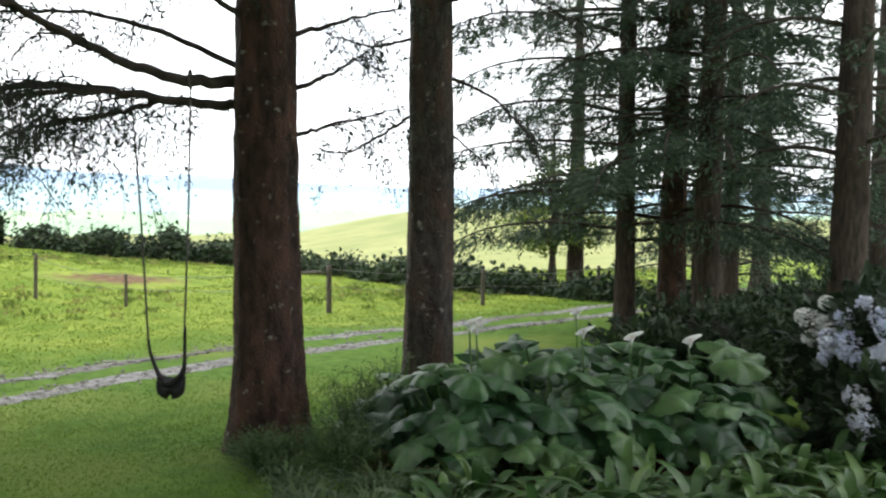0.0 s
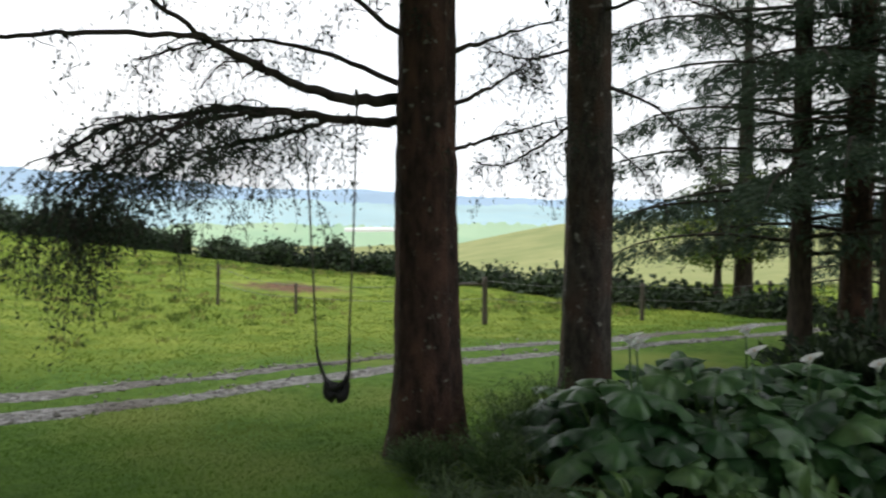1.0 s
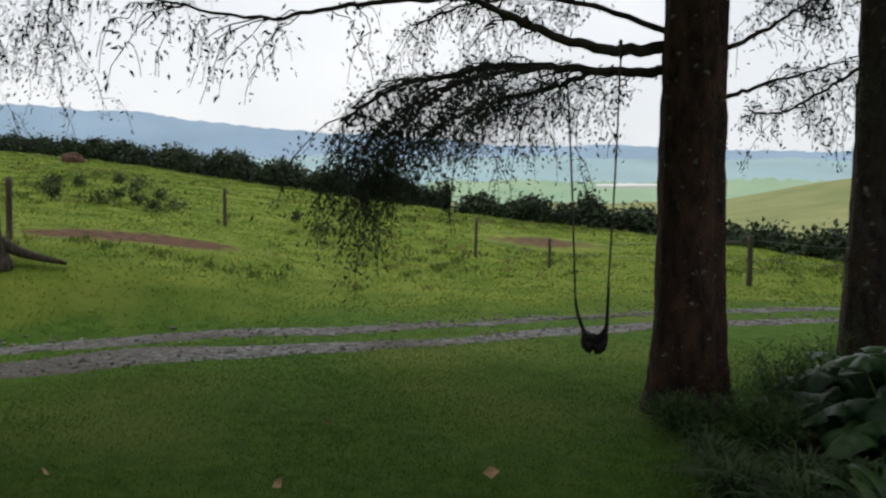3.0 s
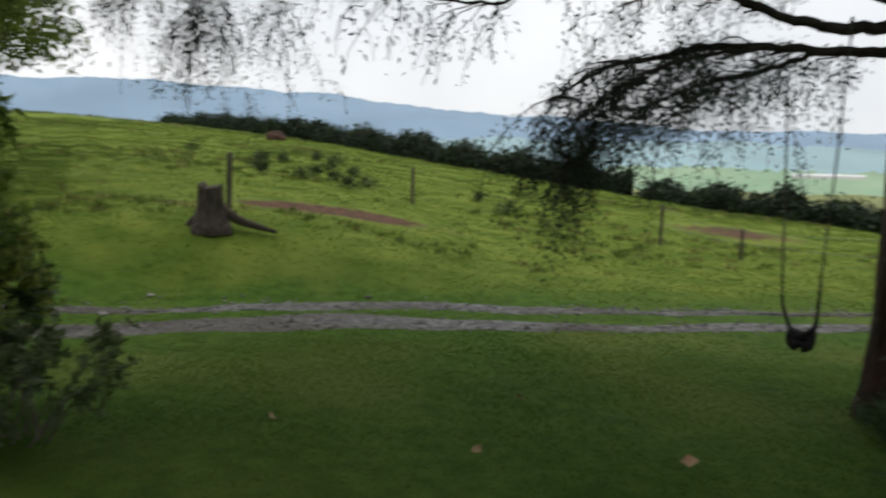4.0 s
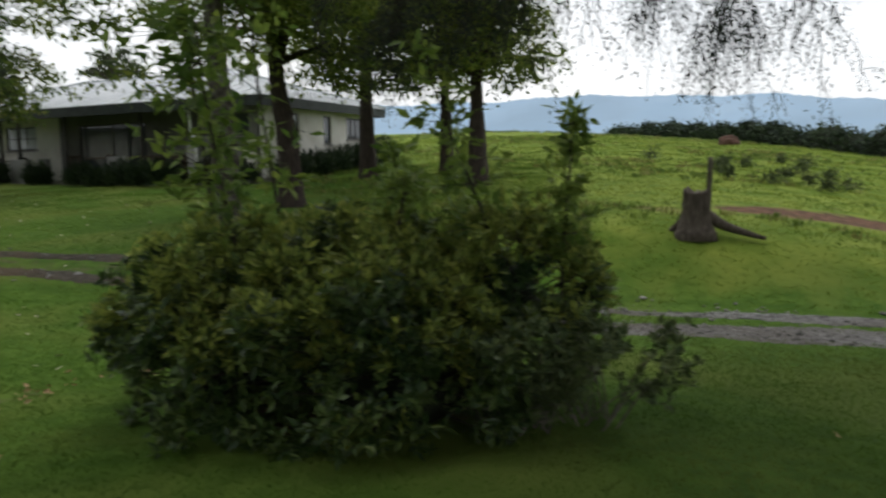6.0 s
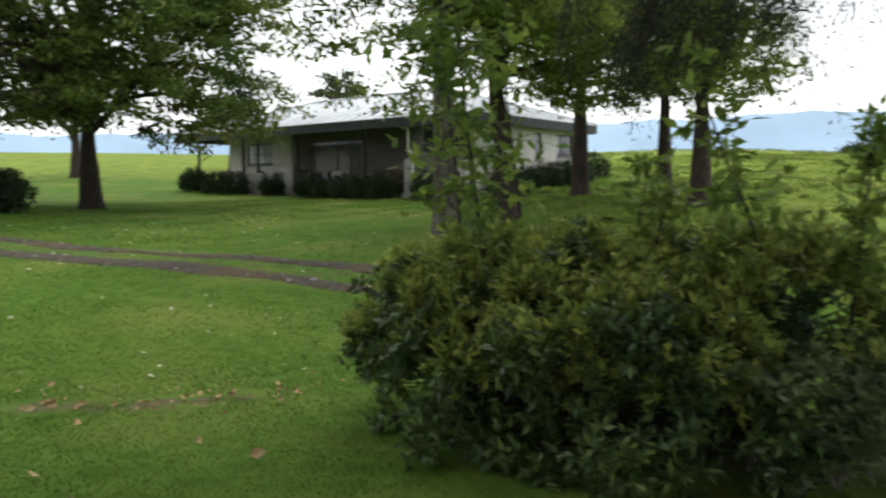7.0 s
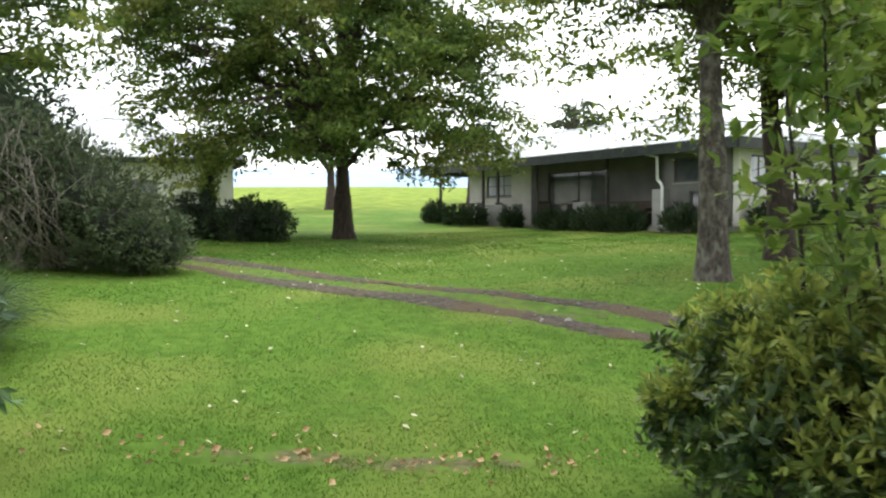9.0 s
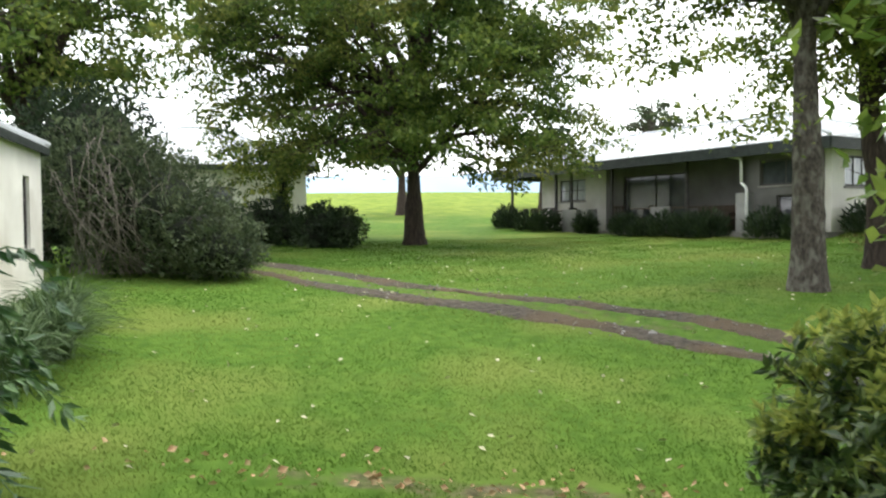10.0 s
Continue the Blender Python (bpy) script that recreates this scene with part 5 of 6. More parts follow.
# weedy tussocks on the slope
for k, (x, y) in enumerate(((-22.2, 18.3), (-21.4, 18.5), (-18.4, 14.9), (-17.4, 15.5), (-18.8, 17.5), (-17.4, 16.9), (-18.3, 18.8), (-16.6, 17.6), (-20.2, 16.2), (-21.0, 17.1), (-19.9, 19.4), (-16.2, 16.2),
                            (-20.9, 20.7), (-22.7, 21.5), (-14.6, 20.9), (-28.0, 35.0), (-24.6, 17.0), (-12.9, 19.8))):
    rng = np.random.default_rng(300 + k)
    t = thing("weed_tussock", (x, y, gz(x, y)), "dark coarse weed clump in the pasture", "weed", "pasture weeds")
    g = Geo()
    n = 150
    c = rng.standard_normal((n, 3)) * np.array([0.15, 0.15, 0.12]) * rng.uniform(0.6, 1.25) + np.array([0, 0, 0.16])
    c[:, 2] = np.abs(c[:, 2])
    leaves(g, c, 0.13, rng, np.array([0, 0, 0.6]), 0.35, 0.7)
    part("weed_growth", g, M_WEED, t, smooth=False, stuff=True)


# ---- swing ----
def swing():
    rng = np.random.default_rng(91)
    t = thing("rope_swing", (-2.2, 6.55, 0.20), "black rubber strap swing on two thin ropes under a limb", "swing")
    o = np.array([-2.2, 6.55, 0.20])
    for name, a, b in (("rope", (-1.96, 6.40, 2.78), (-2.06, 6.57, 0.68)), ("rope", (-2.40, 6.30, 2.62), (-2.345, 6.53, 0.58))):
        g = Geo()
        tube(g, curve_points([np.array(a) - o, (np.array(a) + np.array(b)) / 2 - o + (0.008, 0, 0), np.array(b) - o], 12), 0.009, 6)
        part(name, g, M_ROPE, t, "thin grey rope")
    # the strap hangs as a deep U with a folded pouch
    s = curve_points([(-2.345, 6.53, 0.6), (-2.33, 6.54, 0.48), (-2.29, 6.56, 0.34), (-2.25, 6.57, 0.235), (-2.19, 6.58, 0.195), (-2.12, 6.58, 0.22), (-2.07, 6.57, 0.31), (-2.06, 6.57, 0.46), (-2.055, 6.57, 0.7)], 30) - o
    half = np.interp(np.linspace(0, 1, 30), (0, 0.3, 0.45, 0.65, 0.8, 1), (0.018, 0.035, 0.10, 0.10, 0.04, 0.025))
    tang = unit(np.gradient(s, axis=0))
    wid = np.array([0.25, 0.97, 0.0])
    nrm = unit(np.cross(tang, wid))
    th = 0.008
    rows = []
    for u, d in ((-1, 0), (-0.5, 1), (0.5, 1), (1, 0), (0.5, -1), (-0.5, -1)):
        rows.append(s + wid * (half * u)[:, None] + nrm * (d * th) + np.array([0, 0, 1.0]) * (np.abs(u) ** 2 * half * 0.55)[:, None])
    v = np.stack(rows, 1).reshape(-1, 3)
    i = np.arange(29)[:, None] * 6
    j = np.arange(6)[None]
    k = (j + 1) % 6
    g = Geo().add(v, [np.stack([i + j, i + k, i + k + 6, i + j + 6], -1).reshape(-1, 4), np.arange(6)[None, ::-1], (np.arange(6) + 174)[None]])
    part("strap_seat", g, M_RUBBER, t, "black rubber strap seat")
    g = Geo()
    bag = curve_points([(-2.27, 6.57, 0.28), (-2.25, 6.58, 0.18), (-2.18, 6.58, 0.14), (-2.11, 6.58, 0.17), (-2.07, 6.57, 0.29)], 12) - o
    tube(g, bag, np.interp(np.linspace(0, 1, 12), (0, 0.3, 0.7, 1), (0.02, 0.06, 0.06, 0.02)), 10)
    part("seat_pouch", g, M_RUBBER, t)
    g = Geo()
    ang = np.linspace(0, 2 * np.pi, 18)
    ring = np.stack([0.0 * ang - 1.96, 6.38 + 0.075 * np.cos(ang), 2.77 + 0.075 * np.sin(ang)], -1) - o
    tube(g, ring, 0.010, 6)
    part("rope_loop", g, M_ROPE, t)


swing()


# ---- cottage with verandah ----
def house_frame(name, corner, front_end, label):
    """An Empty whose x runs along the front from the corner, y towards the viewer's side."""
    d = Vector(front_end) - Vector(corner)
    z = gz(*((Vector(corner) + d * 0.5)))
    ob = new(name)
    ob.matrix_basis = Matrix.LocRotScale((corner[0], corner[1], z), Euler((0, 0, math.atan2(d.y, d.x))), None)
    return tagged(ob, label, "house")


def wall_with_openings(name, mat, parent, axis, at, thick, lo, hi, z0, z1, openings=(), label=""):
    """A wall along axis from lo to hi at the other coordinate, built as piers, sills and lintels round its openings."""
    cuts_a = sorted({lo, hi, *(v for q in openings for v in q[:2])})
    cuts_z = sorted({z0, z1, *(v for q in openings for v in q[2:])})
    na, nz = len(cuts_a), len(cuts_z)

    def solid(i, k):
        if not (0 <= i < na - 1 and 0 <= k < nz - 1):
            return False
        a, z = (cuts_a[i] + cuts_a[i + 1]) / 2, (cuts_z[k] + cuts_z[k + 1]) / 2
        return not any(q[0] < a < q[1] and q[2] < z < q[3] for q in openings)

    verts = []
    for depth in (0, 1):
        for z in cuts_z:
            for a in cuts_a:
                verts.append((a, at - thick * (1 - depth), z) if axis == "x" else (at + thick * depth, a, z))

    def vi(i, k, depth):
        return depth * na * nz + k * na + i

    quads = []
    for i in range(na - 1):
        for k in range(nz - 1):
            if solid(i, k):
                quads.append((vi(i, k, 0), vi(i, k + 1, 0), vi(i + 1, k + 1, 0), vi(i + 1, k, 0)))
                quads.append((vi(i, k, 1), vi(i + 1, k, 1), vi(i + 1, k + 1, 1), vi(i, k + 1, 1)))
                for di, dk, p, q in ((-1, 0, (i, k), (i, k + 1)), (1, 0, (i + 1, k), (i + 1, k + 1)), (0, -1, (i, k), (i + 1, k)), (0, 1, (i, k + 1), (i + 1, k + 1))):
                    if not solid(i + di, k + dk):
                        quads.append((vi(*p, 0), vi(*q, 0), vi(*q, 1), vi(*p, 1)))
    g = Geo().add(verts, np.array(quads))
    return part(name, g, mat, parent, label, smooth=False)


def window(parent, axis, at, thick, a0, a1, h0, h1, bars=2, curtain=False, proud=0.03, rows=1, pale=False):
    """A framed window set into a wall opening: frame, panes, sill."""
    root = new("window")
    root.parent = parent

    def slab(name, mat, p0, p1, q0, q1, d0, d1, label=""):
        if axis == "x":
            me = bevel_box(p0, p1, at - thick + d0, at - thick + d1, q0, q1, 0.006)
        else:
            me = bevel_box(at + thick - d1, at + thick - d0, p0, p1, q0, q1, 0.006)
        return part(name, me, mat, root, label, smooth=False)

    f = 0.06
    d0, d1 = thick * 0.45, thick * 0.45 + 0.06
    g = Geo()
    slab("frame", M_FRAME, a0, a1, h0, h0 + f, d0, d1)
    slab("frame", M_FRAME, a0, a1, h1 - f, h1, d0, d1)
    slab("frame", M_FRAME, a0, a0 + f, h0 + f, h1 - f, d0, d1)
    slab("frame", M_FRAME, a1 - f, a1, h0 + f, h1 - f, d0, d1)
    w = (a1 - a0 - 2 * f) / bars
    for k in range(bars):
        p0 = a0 + f + k * w
        slab("pane", M_GLASS_PALE if pale else M_GLASS, p0 + 0.015, p0 + w - 0.015, h0 + f, h1 - f, d0 + 0.02, d0 + 0.035)
        if k:
            slab("mullion", M_FRAME, p0 - 0.02, p0 + 0.02, h0 + f, h1 - f, d0, d1)
    for r in range(1, rows):
        q = h0 + (h1 - h0) * r / rows
        slab("glazing_bar", M_FRAME, a0 + f, a1 - f, q - 0.015, q + 0.015, d0 + 0.012, d1 - 0.006)
    if curtain:
        slab("curtain", M_CURTAIN, a0 + f, a0 + f + (a1 - a0) * 0.55, h0 + f, h1 - f, d0 - 0.10, d0 - 0.06, "pale drawn curtain")
    slab("sill", M_SLAB, a0 - 0.05, a1 + 0.05, h0 - 0.06, h0 - 0.003, thick * 0.4, thick + 0.05)


def hip_roof(parent, x0, x1, y0, y1, eave, rise, over, fascia=0.2, sheets=26):
    """A low hipped sheet roof with ridges, fascia boards and gutter."""
    X0, X1, Y0, Y1 = x0 - over, x1 + over, y0 - over, y1 + over
    run = (Y1 - Y0) / 2
    run_x = min(run, (X1 - X0) / 2 - 0.4)
    ym = (Y0 + Y1) / 2
    rx0, rx1 = X0 + run_x, X1 - run_x
    c = [(X0, Y0, eave), (X1, Y0, eave), (X1, Y1, eave), (X0, Y1, eave), (rx0, ym, eave + rise), (rx1, ym, eave + rise)]
    t = 0.05
    g = Geo()
    v = c + [(x, y, z - t) for x, y, z in c]
    g.add(v, [np.array([(0, 1, 5, 4), (2, 3, 4, 5), (7, 6, 10, 11), (9, 8, 11, 10), (0, 6, 7, 1), (1, 7, 8, 2), (2, 8, 9, 3), (3, 9, 6, 0)]), np.array([(1, 2, 5), (3, 0, 4), (8, 7, 11), (6, 9, 10)])])
    roof = part("roof", g, M_ROOF, parent, "pale painted metal sheet roof", smooth=False)
    for a, b in ((4, 5), (0, 4), (3, 4), (1, 5), (2, 5)):
        gg = Geo()
        tube(gg, [np.array(c[a]) + (0, 0, 0.03), np.array(c[b]) + (0, 0, 0.03)], 0.06, 6)
        part("ridge_cap", gg, M_ROOF, roof)
    # standing ribs of the sheeting on the two long slopes
    ribs = Geo()
    for k in range(int((X1 - X0) / 0.6)):
        x = X0 + 0.3 + k * 0.6
        f = min(1.0, (x - X0) / run_x, (X1 - x) / run_x)
        for ye in (Y0, Y1):
            yt = ye + (ym - ye) * f
            tube(ribs, [(x, ye, eave + 0.012), (x, yt, eave + rise * f + 0.012)], 0.018, 4)
    for k in range(int((Y1 - Y0) / 0.6)):
        y = Y0 + 0.3 + k * 0.6
        f = min(1.0, (y - Y0) / run, (Y1 - y) / run)
        for xe, rx in ((X0, run_x), (X1, -run_x)):
            tube(ribs, [(xe, y, eave + 0.012), (xe + rx * f, y, eave + rise * f + 0.012)], 0.018, 4)
    part("sheet_ribs", ribs, M_ROOF, roof, stuff=True)
    for box_dims in ((X0, X1, Y1 - 0.03, Y1 + 0.02), (X0, X1, Y0 - 0.02, Y0 + 0.03), (X0 - 0.02, X0 + 0.03, Y0 + 0.03, Y1 - 0.03), (X1 - 0.03, X1 + 0.02, Y0 + 0.03, Y1 - 0.03)):
        part("fascia", bevel_box(*box_dims, eave - t - fascia, eave - t + 0.02, 0.008), M_FASCIA, roof, "dark green fascia board", smooth=False)
    # ceiling takes the dark fascia colour to deepen the shade beneath the roof
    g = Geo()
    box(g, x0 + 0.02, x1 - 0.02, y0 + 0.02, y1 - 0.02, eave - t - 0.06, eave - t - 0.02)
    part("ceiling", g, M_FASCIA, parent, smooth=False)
    return roof


def cottage():
    h = house_frame("cottage", (-27.3, 3.1), (-37.95, -7.46), "white plastered cottage with sheet roof and a dark verandah")
    E = 2.66
    g = Geo()
    box(g, -0.25, 15.3, -7.7, 0.35, -0.9, 0.12)
    part("floor_slab", g, M_SLAB, h, smooth=False)
    side = [(-2.3, -0.85, 1.45, 2.35), (-4.5, -3.95, 1.3, 2.35), (-7.0, -5.7, 1.5, 2.35)]
    wall_with_openings("side_wall", M_WALL, h, "y", -0.2, 0.2, -7.5, -0.2, 0.12, E, side)
    for k, (a0, a1, z0, z1) in enumerate(side):
        window(h, "y", -0.2, 0.2, a0, a1, z0, z1, 3 if k != 1 else 1, rows=1, pale=(k == 0))
    back = [(6.15, 9.55, 0.12, 2.3)]
    # deep stretch wears the shade grey, the open left end stays white as lit
    wall_with_openings("verandah_wall", M_WALL_SHADE_GREY, h, "x", -1.5, 0.2, 2.6, 10.6, 0.12, E, back)
    wall_with_openings("verandah_wall", M_WALL, h, "x", -1.5, 0.2, 10.6, 14.95, 0.12, E, [(11.9, 13.65, 1.4, 2.36)])
    window(h, "x", -1.5, 0.2, 11.9, 13.65, 1.4, 2.36, 3, rows=2, pale=True)
    window(h, "x", -1.5, 0.2, 6.15, 9.55, 0.13, 2.3, 2, True)
    front = [(0.35, 2.1, 1.55, 2.35), (0.95, 1.5, 0.5, 1.25)]
    wall_with_openings("front_wall", M_WALL_SHADE_GREY, h, "x", -0.1, 0.2, 0.0, 2.6, 0.12, E, front)
    window(h, "x", -0.1, 0.2, 0.35, 2.1, 1.55, 2.35, 2)
    window(h, "x", -0.1, 0.2, 0.95, 1.5, 0.5, 1.25, 1)
    wall_with_openings("return_wall", M_WALL_SHADE_GREY, h, "y", 2.5, 0.1, -1.5, -0.1, 0.12, E)
    wall_with_openings("rear_wall", M_WALL, h, "x", -7.5, 0.2, -0.2, 14.95, 0.12, E)
    wall_with_openings("end_wall", M_WALL, h, "y", 14.75, 0.2, -7.5, -1.7, 0.12, E)
    hip_roof(h, -0.2, 15.5, -7.7, 0.15, E + 0.16, 1.45, 0.5, 0.32)
    for x in (4.9, 8.6, 11.0, 12.0, 15.2):
        part("verandah_post", bevel_box(x - 0.05, x + 0.05, -0.02, 0.08, 0.12, E - 0.08, 0.012), M_FRAME, h, "dark slim verandah post")
    for x0, x1, hgt in ((5.6, 6.5, 1.0), (9.6, 10.0, 1.0), (10.6, 11.5, 1.0)):
        part("low_wall", bevel_box(x0, x1, -0.12, 0.14, 0.12, hgt, 0.02), M_WALL_MID, h, "low grey plastered verandah wall")
    part("corner_pier", bevel_box(2.3, 2.75, -0.12, 0.22, -0.6, 1.35, 0.02), M_WALL_MID, h, "grey plastered corner pier")
    part("meter_box", bevel_box(0.1, 0.55, -0.1, 0.04, 0.2, 1.25, 0.02), M_WALL, h, "white painted box on the wall")
    # rails between the low walls
    for x0, x1 in ((2.75, 5.6), (6.5, 7.6), (11.5, 15.2)):
        for z in (0.55, 0.92):
            part("rail", bevel_box(x0, x1, 0.0, 0.06, z, z + 0.06, 0.01), M_FURN, h, "dark wooden verandah rail", smooth=False)
    for k in range(3):
        part("doorstep", bevel_box(10.0 + 0.005 * k, 10.9 - 0.005 * k, 0.36 + 0.002, 0.95 - 0.25 * k, -0.45 + 0.16 * k, -0.292 + 0.16 * k, 0.012), M_BRICK, h, "worn red brick step")
    g = Geo()
    tube(g, [(3.0, 0.62, E + 0.0), (2.95, 0.5, E - 0.12), (2.5, 0.28, E - 0.25), (2.48, 0.27, 1.65)], 0.05, 10)
    tube(g, [(2.48, 0.27, 1.66), (2.32, 0.28, 1.52), (2.28, 0.28, 1.4), (2.28, 0.28, -0.3)], 0.05, 10)
    part("downpipe", g, M_WHITE_PIPE, h, "white rainwater downpipe")
    return h


HOUSE = cottage()


def verandah_things():
    def place(x, y, z=0.12, turn=0):
        m = HOUSE.matrix_basis @ pose(x, y, z, 0, 0, turn)
        return m

    def chair(x, y, turn):
        c = new("garden_chair")
        c.matrix_basis = place(x, y, 0.12, turn)
        tagged(c, "dark slatted wooden verandah chair", "chair", "verandah chairs")
        part("seat", bevel_box(-0.24, 0.24, -0.24, 0.24, 0.42, 0.46, 0.01), M_FURN, c)
        for k in range(4):
            part("back_slat", bevel_box(-0.2 + k * 0.12, -0.13 + k * 0.12, -0.25, -0.22, 0.5, 0.92, 0.006), M_FURN, c)
        part("top_rail", bevel_box(-0.25, 0.25, -0.26, -0.21, 0.9, 0.98, 0.01), M_FURN, c)
        for sx in (-0.21, 0.21):
            for sy in (-0.21, 0.21):
                part("leg", bevel_box(sx - 0.025, sx + 0.025, sy - 0.025, sy + 0.025, 0, 0.42, 0.006), M_FURN, c)

    t = new("garden_table")
    t.matrix_basis = place(13.2, -0.55)
    tagged(t, "dark wooden table on the verandah", "table")
    part("tabletop", bevel_box(-0.9, 0.9, -0.38, 0.38, 0.71, 0.75, 0.012), M_FURN, t)
    for sx in (-0.8, 0.8):
        for sy in (-0.36, 0.36):
            part("leg", bevel_box(sx - 0.035, sx + 0.035, sy - 0.035, sy + 0.035, 0, 0.71, 0.008), M_FURN, t)
    for x, y, a in ((12.2, -0.2, 180), (12.9, -0.18, 175), (13.5, -0.2, 184), (14.2, -0.25, 170), (11.4, -0.6, 100), (8.9, -0.5, 30), (7.4, -0.6, -20)):
        chair(x, y, a)
    s = new("bench_sofa")
    s.matrix_basis = place(4.4, -0.75)
    tagged(s, "dark outdoor sofa on the shaded verandah", "sofa")
    part("base", bevel_box(-0.9, 0.9, -0.4, 0.4, 0.05, 0.42, 0.04), M_FURN, s)
    part("backrest", bevel_box(-0.9, 0.9, -0.42, -0.22, 0.42, 0.88, 0.05), M_FURN, s)
    for sx in (-0.9, 0.75):
        part("armrest", bevel_box(sx, sx + 0.15, -0.4, 0.4, 0.42, 0.62, 0.04), M_FURN, s)
    # planting along the verandah and the side wall
    for k, (x, y, hgt, wd) in enumerate(((1.3, 0.6, 0.85, 0.6), (0.3, 0.5, 0.7, 0.5), (3.3, 0.75, 0.85, 0.55), (4.2, 0.75, 0.8, 0.6), (5.1, 0.8, 0.85, 0.6), (6.2, 0.75, 0.6, 0.5), (7.1, 0.8, 0.75, 0.5), (9.3, 0.75, 0.75, 0.4), (11.9, 0.7, 0.85, 0.6), (13.0, 0.75, 0.8, 0.6), (15.0, 0.5, 1.0, 0.6), (15.6, 0.0, 0.9, 0.5),
                                         (-0.85, -0.9, 0.8, 0.6), (-0.9, -2.1, 0.85, 0.65), (-0.9, -3.3, 0.8, 0.7), (-0.9, -4.6, 0.9, 0.7), (-0.9, -5.9, 0.85, 0.7), (-0.9, -7.2, 0.95, 0.75))):
        rng = np.random.default_rng(500 + k)
        p = (HOUSE.matrix_basis @ Vector((x, y, 0)))
        b = thing("border_plant", (p.x, p.y, gz(p.x, p.y)), "dark green border plant against the cottage", "plant", "cottage border plants")
        g = Geo()
        n = 900
        a = rng.uniform(0, 6.28, n)
        rr = wd * np.sqrt(rng.random(n))
        c = np.stack([rr * np.cos(a), rr * np.sin(a), hgt * rng.random(n) * (1.05 - 0.5 * (rr / wd) ** 2)], -1)
        leaves(g, c, 0.24, rng, np.stack([np.cos(a), np.sin(a), np.full(n, 1.2)], -1) * 0.8, 0.2, 0.5)
        part("leaf_mass", g, M_HEDGE, b, smooth=False, stuff=True)


verandah_things()


def white_cottage():
    h = house_frame("white_cottage", (-33.0, -15.6), (-29.0, -22.0), "small white plastered cottage with a pale sheet roof")
    wall_with_openings("front_wall", M_WALL, h, "x", 0.0, 0.2, 0, 8.5, -0.5, 2.75, [(3.0, 4.0, 0.9, 2.0)])
    window(h, "x", 0.0, 0.2, 3.0, 4.0, 0.9, 2.0, 2)
    wall_with_openings("side_wall", M_WALL, h, "y", 0.0, 0.2, -6.8, -0.2, -0.5, 2.75)
    wall_with_openings("end_wall", M_WALL, h, "y", 8.3, 0.2, -6.8, -0.2, -0.5, 2.75)
    wall_with_openings("rear_wall", M_WALL, h, "x", -6.8, 0.2, 0, 8.5, -0.5, 2.75)
    hip_roof(h, 0, 8.5, -7.0, 0, 2.9, 1.9, 0.45)


white_cottage()


def outbuilding():
    h = house_frame("outbuilding", (-15.1, -12.88), (-9.1, -9.32), "white plastered outbuilding with a dark eave")
    wall_with_openings("front_wall", M_WALL, h, "x", 0.2, 0.2, 0, 7.0, -0.5, 2.75, [(0.9, 1.35, 0.95, 2.2), (3.2, 3.9, 0.95, 2.2)])
    window(h, "x", 0.2, 0.2, 0.9, 1.35, 0.95, 2.2, 1, rows=3)
    window(h, "x", 0.2, 0.2, 3.2, 3.9, 0.95, 2.2, 2, rows=3)
    wall_with_openings("end_wall", M_WALL, h, "y", 0.0, 0.2, -5.0, 0.0, -0.5, 2.75)
    wall_with_openings("end_wall", M_WALL, h, "y", 6.8, 0.2, -5.0, 0.0, -0.5, 2.75)
    wall_with_openings("rear_wall", M_WALL, h, "x", -5.0, 0.2, 0, 7.0, -0.5, 2.75)
    hip_roof(h, 0, 7, -5.2, 0.2, 2.82, 1.3, 0.12, 0.12)


outbuilding()


# ---- garden bed under the conifers ----
def big_leaf_mesh(seed, size=0.2):
    """A broad lobed garden leaf with a wavy rim and sunken veins."""
    rng = np.random.default_rng(seed)
    n = 30
    a = np.linspace(-np.pi, np.pi, n, endpoint=False)
    r = size * (1 + 0.12 * np.cos(a * 5) + 0.06 * np.cos(a * 11 + rng.uniform(0, 6)) - 0.55 * np.exp(-((np.abs(a) - np.pi) / 0.35) ** 2) + 0.05 * rng.standard_normal(n))
    rings = []
    for f in (0.34, 0.68, 1.0):
        z = 0.10 * size * f + 0.10 * size * f * np.cos(a * 5 + 0.4) * f - 0.42 * size * f ** 2.2 + 0.03 * size * rng.standard_normal(n) * f
        rings.append(np.stack([r * f * np.cos(a) + size * 0.35, r * f * np.sin(a), z], -1))
    v = np.vstack([[[size * 0.30, 0, 0]], *rings])
    j = np.arange(n)
    k = (j + 1) % n
    g = Geo().add(v, [np.stack([np.zeros(n, int), 1 + j, 1 + k], -1)] + [np.stack([1 + q * n + j, 1 + (q + 1) * n + j, 1 + (q + 1) * n + k, 1 + q * n + k], -1) for q in (0, 1)])
    me = g.mesh("leaf_blade")
    me.materials.append(M_BIGLEAF)
    return me


LEAF_MESHES = [big_leaf_mesh(700 + k, 0.20) for k in range(5)]


